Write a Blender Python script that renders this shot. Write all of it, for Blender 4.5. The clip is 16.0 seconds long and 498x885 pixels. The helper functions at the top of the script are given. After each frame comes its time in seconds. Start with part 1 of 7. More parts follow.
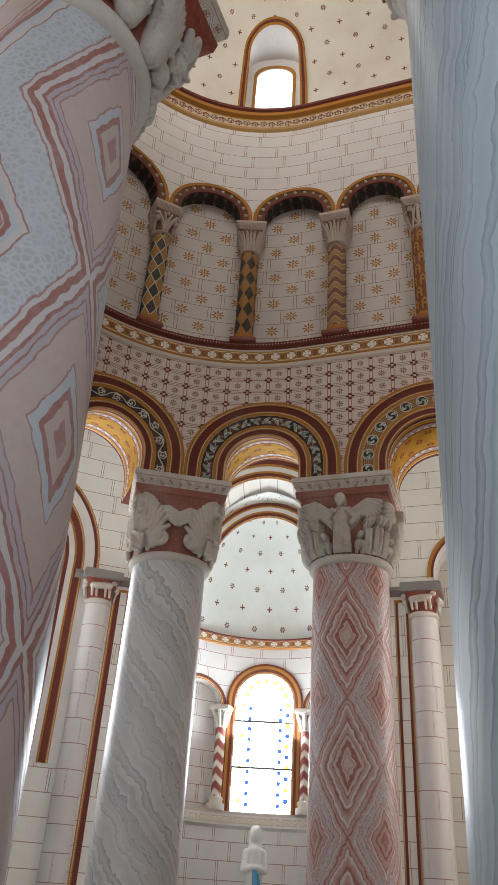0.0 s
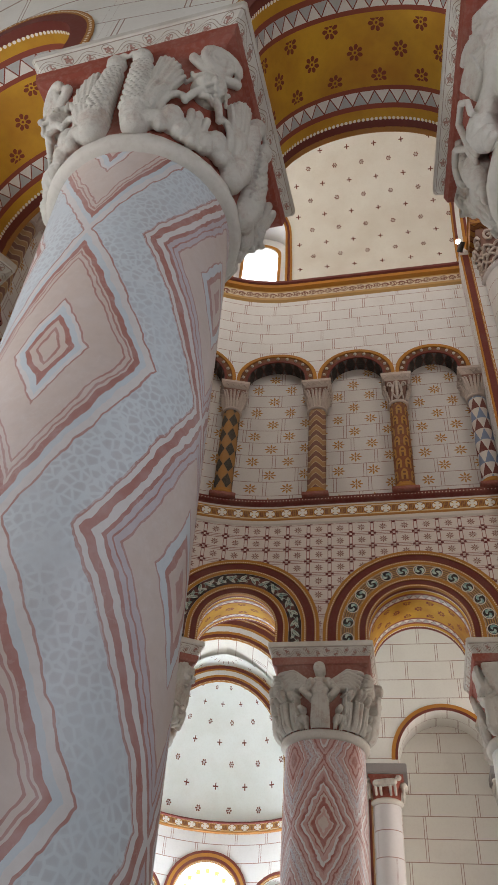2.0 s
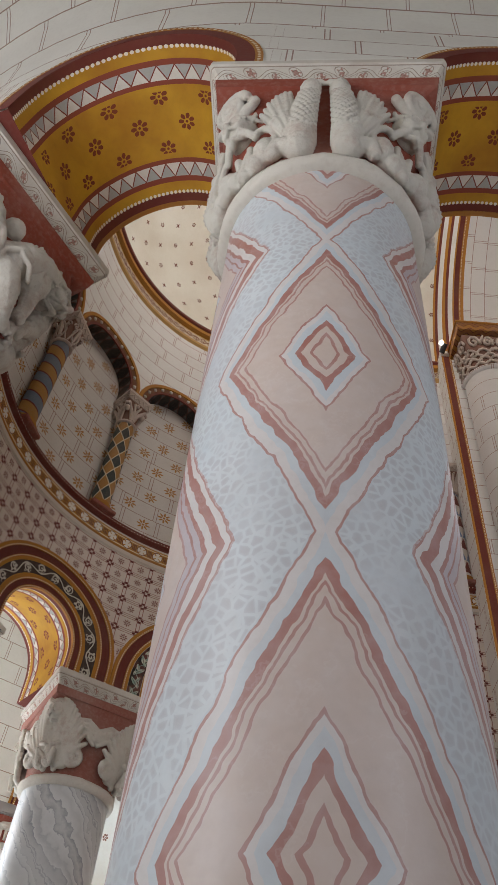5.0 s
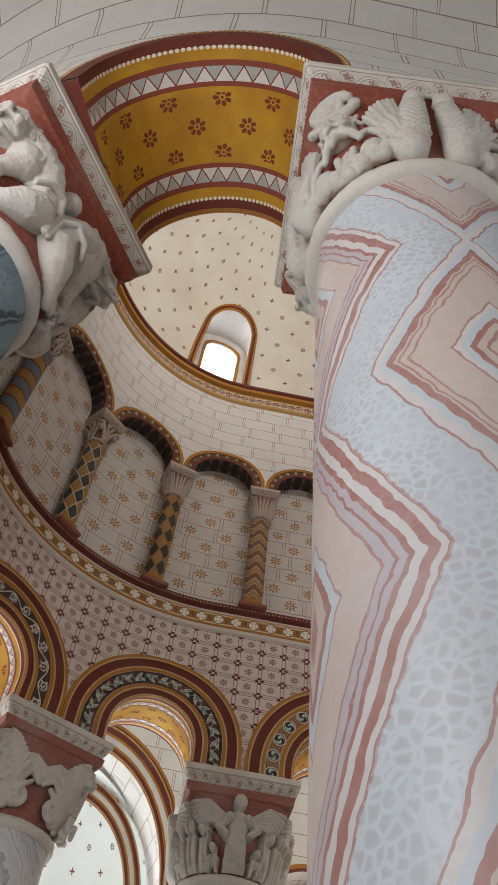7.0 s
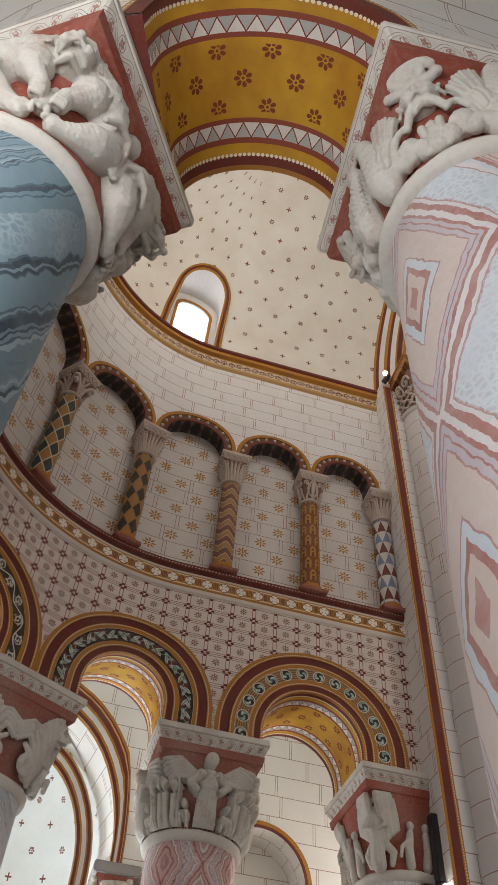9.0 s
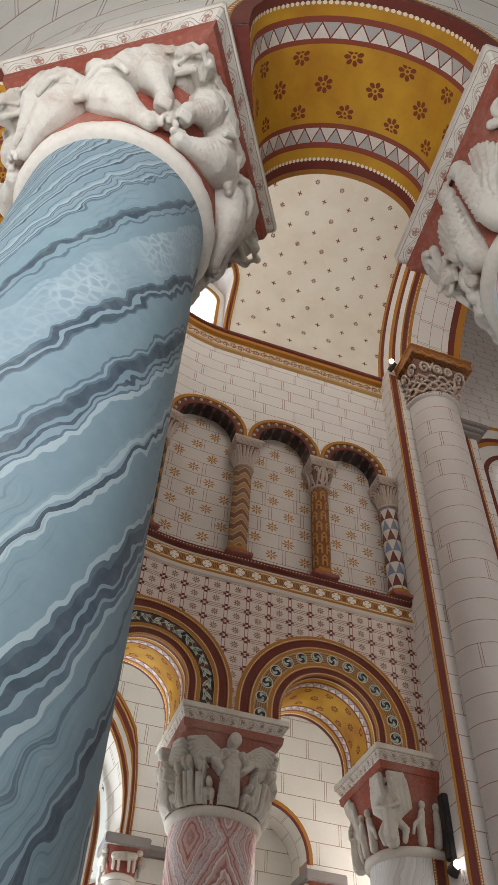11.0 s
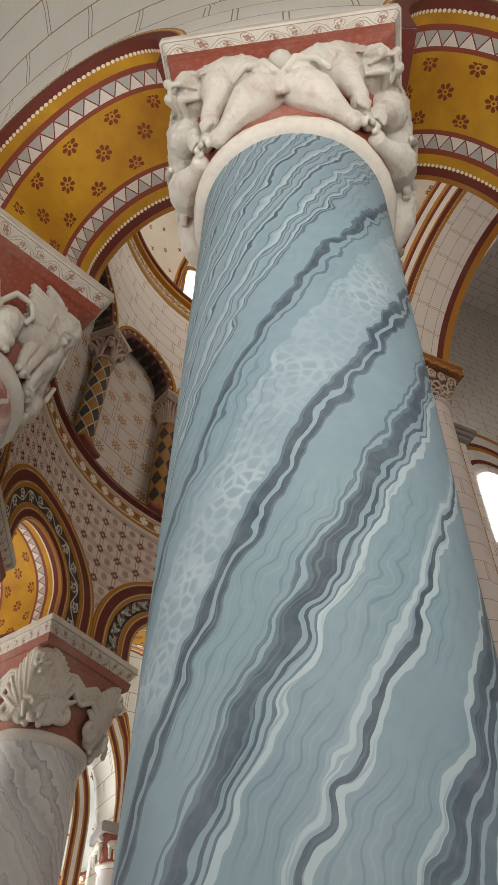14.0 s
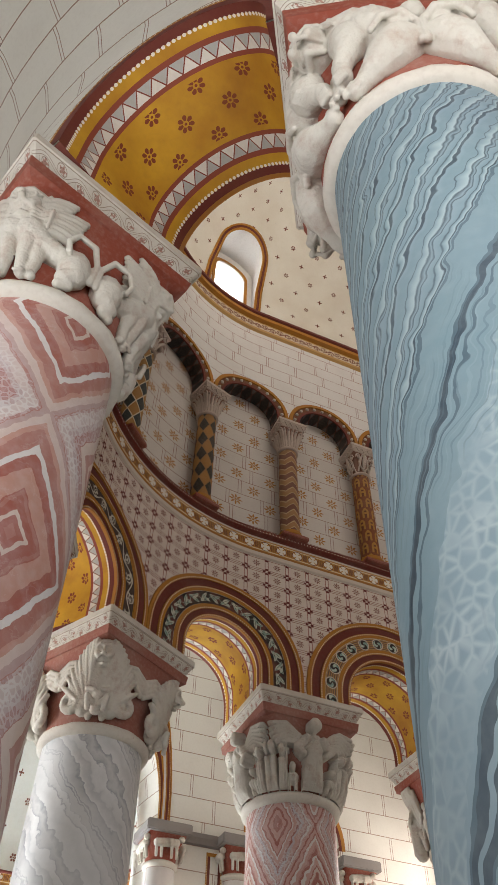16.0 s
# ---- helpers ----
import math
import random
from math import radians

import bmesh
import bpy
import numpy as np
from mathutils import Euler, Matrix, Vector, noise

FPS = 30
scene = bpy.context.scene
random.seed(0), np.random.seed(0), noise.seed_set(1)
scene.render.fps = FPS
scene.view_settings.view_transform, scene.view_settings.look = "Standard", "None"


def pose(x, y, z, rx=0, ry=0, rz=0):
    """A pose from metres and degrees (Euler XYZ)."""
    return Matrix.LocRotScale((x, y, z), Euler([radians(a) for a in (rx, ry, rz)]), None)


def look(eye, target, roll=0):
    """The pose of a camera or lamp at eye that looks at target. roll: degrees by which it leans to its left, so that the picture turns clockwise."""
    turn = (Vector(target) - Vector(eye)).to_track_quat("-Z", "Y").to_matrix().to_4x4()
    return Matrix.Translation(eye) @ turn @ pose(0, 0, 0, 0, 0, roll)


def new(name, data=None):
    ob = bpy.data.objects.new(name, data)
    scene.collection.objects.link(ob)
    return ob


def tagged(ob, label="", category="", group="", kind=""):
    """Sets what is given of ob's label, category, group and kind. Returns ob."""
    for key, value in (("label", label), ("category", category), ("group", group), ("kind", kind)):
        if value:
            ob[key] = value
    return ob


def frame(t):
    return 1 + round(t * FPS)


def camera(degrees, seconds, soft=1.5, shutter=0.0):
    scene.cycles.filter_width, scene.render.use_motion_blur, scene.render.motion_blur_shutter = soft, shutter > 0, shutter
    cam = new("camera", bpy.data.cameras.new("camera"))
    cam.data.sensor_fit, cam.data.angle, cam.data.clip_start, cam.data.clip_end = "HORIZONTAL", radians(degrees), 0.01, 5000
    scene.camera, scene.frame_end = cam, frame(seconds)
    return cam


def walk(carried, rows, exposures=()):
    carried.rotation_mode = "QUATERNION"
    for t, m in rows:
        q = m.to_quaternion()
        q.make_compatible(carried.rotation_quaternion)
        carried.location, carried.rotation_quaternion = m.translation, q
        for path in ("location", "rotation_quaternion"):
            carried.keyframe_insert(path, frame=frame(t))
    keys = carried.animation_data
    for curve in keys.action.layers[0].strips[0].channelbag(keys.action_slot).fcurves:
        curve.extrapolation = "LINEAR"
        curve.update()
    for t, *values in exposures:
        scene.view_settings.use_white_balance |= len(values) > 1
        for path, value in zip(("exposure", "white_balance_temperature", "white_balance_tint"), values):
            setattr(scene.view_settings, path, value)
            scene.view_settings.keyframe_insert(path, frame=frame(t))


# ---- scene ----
cam = camera(36.9, 16.0, 1.1)
PATH = [
    (0, (1.717, -4.553, 1.615), (1.138, -2.932, 2.633), 4.0),
    (0.5, (1.575, -4.553, 1.61), (1.045, -2.981, 2.727), 4.1),
    (1, (1.423, -4.545, 1.646), (0.934, -3.047, 2.879), 4.6),
    (1.5, (1.31, -4.565, 1.638), (0.87, -3.137, 2.967), 5.6),
    (2, (1.117, -4.61, 1.647), (0.756, -3.191, 3.009), 5.6),
    (2.5, (0.961, -4.6, 1.62), (0.659, -3.173, 2.989), 6.0),
    (3, (0.763, -4.521, 1.605), (0.504, -3.09, 2.978), 6.3),
    (3.5, (0.58, -4.449, 1.651), (0.356, -3.021, 3.033), 6.5),
    (4, (0.373, -4.441, 1.66), (0.204, -3.026, 3.063), 6.4),
    (4.5, (0.198, -4.454, 1.653), (0.071, -3.092, 3.112), 7.3),
    (7, (-0.485, -4.1, 1.731), (-0.416, -2.906, 3.334), 8.4),
    (7.5, (-0.597, -4.008, 1.705), (-0.48, -2.807, 3.299), 8.8),
    (8, (-0.714, -3.94, 1.716), (-0.548, -2.732, 3.302), 7.6),
    (10.5, (-1.385, -4.019, 1.718), (-1.053, -2.76, 3.236), 4.4),
    (11, (-1.543, -3.988, 1.693), (-1.2, -2.73, 3.209), 4.4),
    (11.5, (-1.745, -3.944, 1.709), (-1.368, -2.702, 3.23), 4.1),
    (12, (-1.874, -3.89, 1.69), (-1.468, -2.658, 3.212), 3.9),
    (12.5, (-2.009, -3.811, 1.688), (-1.58, -2.587, 3.211), 3.6),
    (13, (-2.178, -3.78, 1.698), (-1.726, -2.564, 3.22), 2.8),
    (13.5, (-2.342, -3.76, 1.703), (-1.869, -2.538, 3.214), 2.4),
    (14, (-2.442, -3.672, 1.682), (-1.93, -2.458, 3.186), 1.7),
    (14.5, (-2.493, -3.504, 1.691), (-1.985, -2.288, 3.196), 0.9),
    (15, (-2.559, -3.405, 1.683), (-2.071, -2.184, 3.19), 1.0),
    (15.5, (-2.697, -3.328, 1.705), (-2.207, -2.106, 3.211), 1.3),
    (16, (-2.841, -3.293, 1.71), (-2.329, -2.078, 3.214), 1.4),
]
walk(cam, [(t, look(eye, target, roll)) for t, eye, target, roll in PATH], [(0.0, 0.10, 6500, 14), (4.5, 0.10, 6500, 14), (11.0, 0.06, 6600, 14), (12.5, -0.10, 7050, 15), (13.5, -0.16, 7300, 15), (14.5, -0.08, 7200, 15), (15.5, -0.03, 6950, 14), (16.0, 0.0, 6850, 14)])

# ---- light and air ----
world = bpy.data.worlds.new("sky")
scene.world = world
world.use_nodes = True
sky = world.node_tree.nodes.new("ShaderNodeTexSky")
sky.sky_type = "NISHITA"
sky.sun_disc = False
sky.sun_elevation, sky.sun_rotation = radians(40), radians(200)
world.node_tree.links.new(sky.outputs[0], world.node_tree.nodes["Background"].inputs[0])
world.node_tree.nodes["Background"].inputs[1].default_value = 0.12


def area_lamp(name, eye, target, width, height, power, colour=(1, 1, 1)):
    lamp = bpy.data.lights.new(name, "AREA")
    lamp.shape, lamp.size, lamp.size_y, lamp.energy, lamp.color = "RECTANGLE", width, height, power, colour
    ob = new(name, lamp)
    ob.matrix_world = look(eye, target)
    return ob


DAY = (0.94, 0.97, 1.0)
WARM = (1.0, 0.94, 0.88)
LAMPS = [
    # three added lamps along the near ambulatory wall, which has no windows
    ("ambulatory_added_light", (2.2, -5.32, 3.6), (1.0, -3.0, 4.0), 1.3, 3.0, 40, (0.88, 0.91, 1.0)),
    ("ambulatory_added_light", (-2.45, -4.60, 3.6), (-1.4, -2.4, 4.2), 1.2, 3.0, 76, DAY),
    ("ambulatory_added_light", (-5.0, -2.0, 3.6), (-2.2, -1.8, 4.8), 1.2, 3.0, 88, (0.88, 0.94, 1.0)),
    # added lamp in front of the ambulatory's blank end wall
    ("ambulatory_added_light", (3.7, 4.6, 4.2), (0.5, 4.4, 4.2), 1.2, 3.0, 66, WARM),
    ("chapel_daylight", (-1.72, 6.72, 3.5), (-1.3, 4.8, 5.0), 0.8, 1.8, 165, (0.82, 0.93, 1.0)),
    # lamp just inside window_4, adding to its light
    ("ambulatory_added_light", (-4.25, 3.33, 4.0), (-1.5, 1.5, 4.6), 0.9, 2.2, 45, DAY),
    # two added lamps under the solid half dome, with no opening behind them
    ("dome_added_light", (0.75, -2.30, 12.9), (0.9, 2.3, 11.8), 0.8, 1.2, 62, (1.0, 0.96, 0.90)),
    ("dome_added_light", (-2.45, 0.0, 12.9), (1.5, 0.8, 12.0), 0.8, 1.2, 36, (1.0, 0.96, 0.90)),
    # added lamps by the windowless crossing wall, placed so the pier shades the apse
    ("crossing_added_light", (7.4, -4.7, 12.0), (0.6, 2.2, 9.4), 3.0, 5.0, 54, WARM),
    ("crossing_added_light", (6.4, -4.7, 4.4), (1.2, 2.4, 5.6), 2.6, 4.5, 112, WARM),
]
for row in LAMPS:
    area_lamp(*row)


# ---- node shorthand ----
class Nodes:
    """Short names for building one node material."""

    def __init__(self, name):
        self.mat = bpy.data.materials.new(name)
        self.mat.use_nodes = True
        self.tree = self.mat.node_tree
        self.shader = self.tree.nodes["Principled BSDF"]
        self.coords = self.tree.nodes.new("ShaderNodeTexCoord")
        split = self.tree.nodes.new("ShaderNodeSeparateXYZ")
        self.tree.links.new(self.coords.outputs["UV"], split.inputs[0])
        self.u, self.v = split.outputs[0], split.outputs[1]

    def put(self, socket, value):
        if isinstance(value, (int, float)):
            socket.default_value = value
        elif isinstance(value, tuple):
            socket.default_value = (*value, 1.0) if len(value) == 3 and socket.type == "RGBA" else value
        else:
            self.tree.links.new(value, socket)

    def m(self, op, a, b=0.0, c=0.0):
        n = self.tree.nodes.new("ShaderNodeMath")
        n.operation = op
        for i, value in enumerate((a, b, c)):
            self.put(n.inputs[i], value)
        return n.outputs[0]

    def add(self, a, b): return self.m("ADD", a, b)
    def sub(self, a, b): return self.m("SUBTRACT", a, b)
    def mul(self, a, b): return self.m("MULTIPLY", a, b)
    def div(self, a, b): return self.m("DIVIDE", a, b)
    def lt(self, a, b): return self.m("LESS_THAN", a, b)
    def gt(self, a, b): return self.m("GREATER_THAN", a, b)
    def mx(self, a, b): return self.m("MAXIMUM", a, b)
    def mn(self, a, b): return self.m("MINIMUM", a, b)
    def ab(self, a): return self.m("ABSOLUTE", a)
    def fr(self, a): return self.m("FRACT", a)
    def fl(self, a): return self.m("FLOOR", a)

    def between(self, a, low, high):
        return self.mul(self.gt(a, low), self.lt(a, high))

    def near(self, a, at, half):
        return self.lt(self.ab(self.sub(a, at)), half)

    def tri(self, a):
        """0 at whole numbers of a, 1 half way between."""
        return self.mul(self.ab(self.sub(self.fr(self.add(a, 0.5)), 0.5)), 2.0)

    def noise(self, scale, detail=3.0, rough=0.55, source="Object", stretch=None):
        n = self.tree.nodes.new("ShaderNodeTexNoise")
        n.inputs["Scale"].default_value, n.inputs["Detail"].default_value, n.inputs["Roughness"].default_value = scale, detail, rough
        out = self.coords.outputs[source]
        if stretch:
            mapping = self.tree.nodes.new("ShaderNodeMapping")
            mapping.inputs["Scale"].default_value = stretch
            self.tree.links.new(out, mapping.inputs[0])
            out = mapping.outputs[0]
        self.tree.links.new(out, n.inputs["Vector"])
        return n.outputs["Fac"]

    def cells(self, scale, source="Object", feature="DISTANCE_TO_EDGE"):
        n = self.tree.nodes.new("ShaderNodeTexVoronoi")
        n.feature = feature
        n.inputs["Scale"].default_value = scale
        self.tree.links.new(self.coords.outputs[source], n.inputs["Vector"])
        return n.outputs["Distance"]

    def mix(self, fac, a, b):
        n = self.tree.nodes.new("ShaderNodeMix")
        n.data_type = "RGBA"
        self.put(n.inputs[0], fac)
        self.put(n.inputs[6], a)
        self.put(n.inputs[7], b)
        return n.outputs[2]

    def ramp(self, fac, stops, smooth=True):
        n = self.tree.nodes.new("ShaderNodeValToRGB")
        n.color_ramp.interpolation = "LINEAR" if smooth else "CONSTANT"
        marks = n.color_ramp.elements
        while len(marks) < len(stops):
            marks.new(1.0)
        for mark, (at, colour) in zip(marks, stops):
            mark.position, mark.color = at, (*colour, 1.0)
        self.put(n.inputs[0], fac)
        return n.outputs[0]

    def fade(self, a, low, high):
        n = self.tree.nodes.new("ShaderNodeMapRange")
        self.put(n.inputs[0], a)
        n.inputs[1].default_value, n.inputs[2].default_value = low, high
        return n.outputs[0]

    def worn(self, colour, dirt=(0.33, 0.27, 0.22), amount=0.35):
        """Two scales of uneven paint and grime over a colour."""
        fine = self.fade(self.noise(38.0, 4.0), 0.46, 0.78)
        broad = self.fade(self.noise(2.3, 4.0), 0.45, 0.8)
        return self.mix(self.mul(self.add(self.mul(fine, 0.4), self.mul(broad, 0.6)), amount), colour, dirt)

    def done(self, colour, rough=0.75, bump=0.15, scale=60.0, metal=0.0, height=None, gap=0.004, spec=0.3):
        self.put(self.shader.inputs["Base Color"], colour)
        self.put(self.shader.inputs["Roughness"], rough)
        self.put(self.shader.inputs["Metallic"], metal)
        self.put(self.shader.inputs["Specular IOR Level"], spec)
        if bump:
            b = self.tree.nodes.new("ShaderNodeBump")
            b.inputs["Strength"].default_value, b.inputs["Distance"].default_value = bump, gap
            grain = self.noise(scale, 5.0)
            self.put(b.inputs["Height"], grain if height is None else self.add(self.mul(grain, 0.35), height))
            self.tree.links.new(b.outputs[0], self.shader.inputs["Normal"])
        return self.mat

    def stamp(self, du, dv, stagger=True, ou=0.0, ov=0.0):
        """Local x, y, radius and angle in a staggered grid of stamps, and the row and column."""
        cv = self.div(self.add(self.v, ov), dv)
        row = self.fl(cv)
        shift = self.mul(self.m("FLOORED_MODULO", row, 2.0), 0.5) if stagger else 0.0
        cu = self.add(self.div(self.add(self.u, ou), du), shift)
        x = self.mul(self.sub(self.fr(cu), 0.5), du)
        y = self.mul(self.sub(self.fr(cv), 0.5), dv)
        radius = self.m("SQRT", self.add(self.mul(x, x), self.mul(y, y)))
        angle = self.m("ARCTAN2", y, x)
        return x, y, radius, angle, row, self.fl(cu)

    def flower(self, radius, angle, size, petals, core=0.22):
        """Petals round a hollow middle with a dot in it."""
        wave = self.ab(self.m("COSINE", self.mul(angle, petals / 2)))
        edge = self.mul(self.add(0.42, self.mul(self.m("POWER", wave, 0.6), 0.58)), size)
        petal = self.mul(self.mul(self.lt(radius, edge), self.gt(radius, size * 0.36)), self.gt(wave, 0.35))
        return self.mx(petal, self.lt(radius, size * core))

    def star(self, radius, angle, size, rays):
        """Narrow leaf-shaped rays round a small dot."""
        wave = self.ab(self.m("COSINE", self.mul(angle, rays / 2)))
        t = self.div(radius, size)
        ray = self.gt(self.m("POWER", wave, 3.0), self.ab(self.sub(self.mul(t, 1.75), 1.0)))
        return self.mx(self.mul(ray, self.gt(t, 0.28)), self.lt(t, 0.2))

    def joints(self, course, block, line=0.006, double=0.03):
        """Painted ashlar: single bed lines, double upright ones."""
        cv = self.div(self.v, course)
        row = self.fl(cv)
        jog = self.m("FRACT", self.mul(self.m("SINE", self.mul(row, 12.9898)), 43.7))
        wobble = self.mul(self.sub(self.noise(1.6, 2.0), 0.5), 0.03)
        bed = self.lt(self.mul(self.ab(self.sub(self.fr(self.add(self.add(cv, wobble), 0.5)), 0.5)), course), line)
        x = self.mul(self.sub(self.fr(self.add(self.add(self.div(self.u, block), jog), 0.0)), 0.5), block)
        upright = self.lt(self.ab(self.sub(self.ab(x), double * 0.5)), line * 0.8)
        return self.mx(bed, upright)


WHITE, CREAM = (0.71, 0.69, 0.66), (0.70, 0.66, 0.56)
MAROON, RED, OCHRE = (0.155, 0.032, 0.022), (0.27, 0.062, 0.036), (0.50, 0.235, 0.028)
BROWN, TEAL, STONE = (0.17, 0.07, 0.035), (0.05, 0.13, 0.125), (0.66, 0.63, 0.56)


def ashlar_material(name, base=WHITE, line=(0.30, 0.12, 0.085), course=0.235, block=0.47, thin=0.0045):
    n = Nodes(name)
    return n.done(n.worn(n.mix(n.mul(n.joints(course, block, thin), 0.85), base, line), amount=0.22), bump=0.12)


def plain_material(name, colour, rough=0.75, dirt=(0.2, 0.15, 0.12), amount=0.35, bump=0.18, scale=60.0, metal=0.0):
    n = Nodes(name)
    return n.done(n.worn(colour, dirt, amount), rough, bump, scale, metal)


def recess_material():
    n = Nodes("starred_ashlar_paint")
    base = n.mix(n.mul(n.joints(0.235, 0.45, 0.0042, 0.04), 0.85), (0.64, 0.60, 0.55), (0.25, 0.10, 0.07))
    x, y, r, a, row, col = n.stamp(0.45, 0.235, True)
    return n.done(n.worn(n.mix(n.star(r, a, 0.074, 8), base, (0.42, 0.19, 0.03)), amount=0.3), bump=0.12)


def grid_material():
    n = Nodes("grid_flower_paint")
    base = (0.67, 0.585, 0.515)
    du, dv = 0.25, 0.18
    x, y, r, a, row, col = n.stamp(du, dv, False)
    line = n.mx(n.near(n.ab(x), 0.019, 0.0042), n.mx(n.near(n.ab(y), 0.022, 0.0036), n.near(y, 0.0, 0.0036)))
    sx, sy = n.mul(x, 1 / 0.031), n.mul(y, 1 / 0.028)
    block = n.mul(n.mul(n.lt(n.ab(sx), 1.5), n.lt(n.ab(sy), 1.5)), n.gt(n.m("FLOORED_MODULO", n.add(n.fl(n.add(sx, 0.5)), n.fl(n.add(sy, 0.5))), 2.0), 0.5))
    fx, fy, fr, fa, frow, fcol = n.stamp(du, dv, False, du / 2, dv / 2)
    petals = n.star(fr, fa, 0.041, 8)
    clear = n.gt(fr, 0.05)
    colour = n.mix(n.mul(n.mul(line, clear), 0.85), base, (0.26, 0.07, 0.045))
    colour = n.mix(petals, colour, (0.22, 0.085, 0.06))
    colour = n.mix(block, colour, (0.13, 0.022, 0.016))
    return n.done(n.worn(colour, amount=0.28), bump=0.12)


def frieze_material():
    n = Nodes("rosette_frieze_paint")
    x, y, r, a, row, col = n.stamp(0.12, 0.24, False, 0.0, -0.12)
    t = n.sub(n.v, 0.0)
    colour = n.mix(n.near(t, 0.0, 0.085), (0.62, 0.55, 0.47), (0.50, 0.25, 0.05))
    colour = n.mix(n.between(t, -0.105, -0.078), colour, (0.36, 0.15, 0.03))
    colour = n.mix(n.gt(t, 0.11), colour, MAROON)
    colour = n.mix(n.near(n.ab(t), 0.062, 0.006), colour, (0.7, 0.6, 0.42))
    xx, yy, rr, aa, rw, cl = n.stamp(0.20, 0.4, False, 0.0, 0.2)
    wave = n.ab(n.m("COSINE", n.mul(aa, 2.0)))
    ros = n.mul(n.lt(rr, 0.056), n.mx(n.gt(wave, 0.3), n.lt(rr, 0.02)))
    dash = n.mul(n.mx(n.near(n.ab(xx), 0.078, 0.006), n.near(n.ab(xx), 0.094, 0.005)), n.lt(n.ab(yy), 0.045))
    colour = n.mix(n.between(rr, 0.056, 0.066), colour, (0.20, 0.07, 0.03))
    colour = n.mix(ros, colour, (0.78, 0.74, 0.66))
    colour = n.mix(dash, colour, (0.20, 0.07, 0.025))
    return n.done(n.worn(colour, amount=0.3), bump=0.12)


def soffit_material(depth, field=(0.60, 0.325, 0.024)):
    """Barrel soffit: v runs across from 0 to depth, the borders mirrored."""
    n = Nodes("ochre_soffit_paint")
    e = n.mn(n.v, n.sub(depth, n.v))
    x, y, r, a, row, col = n.stamp(0.255, 0.14, True, 0.0, 0.07 - (depth / 2) % 0.14)
    petals = n.mul(n.flower(r, a, 0.046, 7, 0.16), n.gt(e, 0.275))
    colour = n.mix(n.fade(n.noise(3.0), 0.35, 0.75), field, (0.40, 0.17, 0.015))
    colour = n.mix(petals, colour, (0.21, 0.045, 0.018))
    zig = n.mul(n.tri(n.div(n.u, 0.088)), 0.075)
    t = n.sub(e, 0.145)
    grey = n.lt(t, zig)
    inner = n.mix(grey, (0.72, 0.67, 0.60), (0.44, 0.43, 0.40))
    inner = n.mix(n.lt(n.ab(n.sub(t, zig)), 0.006), inner, (0.22, 0.05, 0.03))
    colour = n.mix(n.between(e, 0.145, 0.22), colour, inner)
    colour = n.mix(n.mx(n.between(e, 0.115, 0.145), n.between(e, 0.22, 0.245)), colour, RED)
    colour = n.mix(n.lt(e, 0.05), colour, MAROON)
    dx, dy, dr, da, rw, cl = n.stamp(0.026, 10.0, False)
    dot = n.lt(n.add(n.mul(dx, dx), n.mul(n.sub(e, 0.055), n.sub(e, 0.055))), 0.00009)
    colour = n.mix(dot, colour, (0.82, 0.76, 0.62))
    return n.done(n.worn(colour, (0.2, 0.1, 0.03), 0.3), bump=0.1)


def vine_material(name, ground, leaf, half, line=OCHRE, pitch=0.19):
    """A band of scrolling leaves; v is 0 on its middle line."""
    n = Nodes(name)
    wave = n.mul(n.m("SINE", n.mul(n.u, math.pi / pitch)), half * 0.55)
    stem = n.lt(n.ab(n.sub(n.v, wave)), half * 0.1)
    cu = n.div(n.u, pitch)
    side = n.sub(n.mul(n.m("FLOORED_MODULO", n.fl(cu), 2.0), 2.0), 1.0)
    x = n.mul(n.sub(n.fr(cu), 0.5), pitch)
    y = n.sub(n.v, n.mul(side, half * 0.18))
    r = n.m("SQRT", n.add(n.mul(x, x), n.mul(y, y)))
    a = n.m("ARCTAN2", y, x)
    curl = n.fr(n.add(n.div(r, half * 0.42), n.div(a, 2 * math.pi)))
    scroll = n.mul(n.lt(n.ab(n.sub(curl, 0.5)), 0.22), n.lt(r, half * 0.66))
    lobes = n.mul(n.lt(r, n.mul(half * 0.8, n.ab(n.m("COSINE", n.mul(a, 2.5))))), n.gt(r, half * 0.3))
    leafy = n.mx(n.mx(stem, scroll), n.mul(lobes, n.gt(n.noise(30.0), 0.48)))
    leafy = n.mul(leafy, n.lt(n.ab(n.v), half * 0.84))
    colour = n.mix(leafy, ground, leaf)
    colour = n.mix(n.gt(n.ab(n.v), half * 0.88), colour, line)
    return n.done(n.worn(colour, amount=0.3), bump=0.25, height=leafy, gap=0.003)


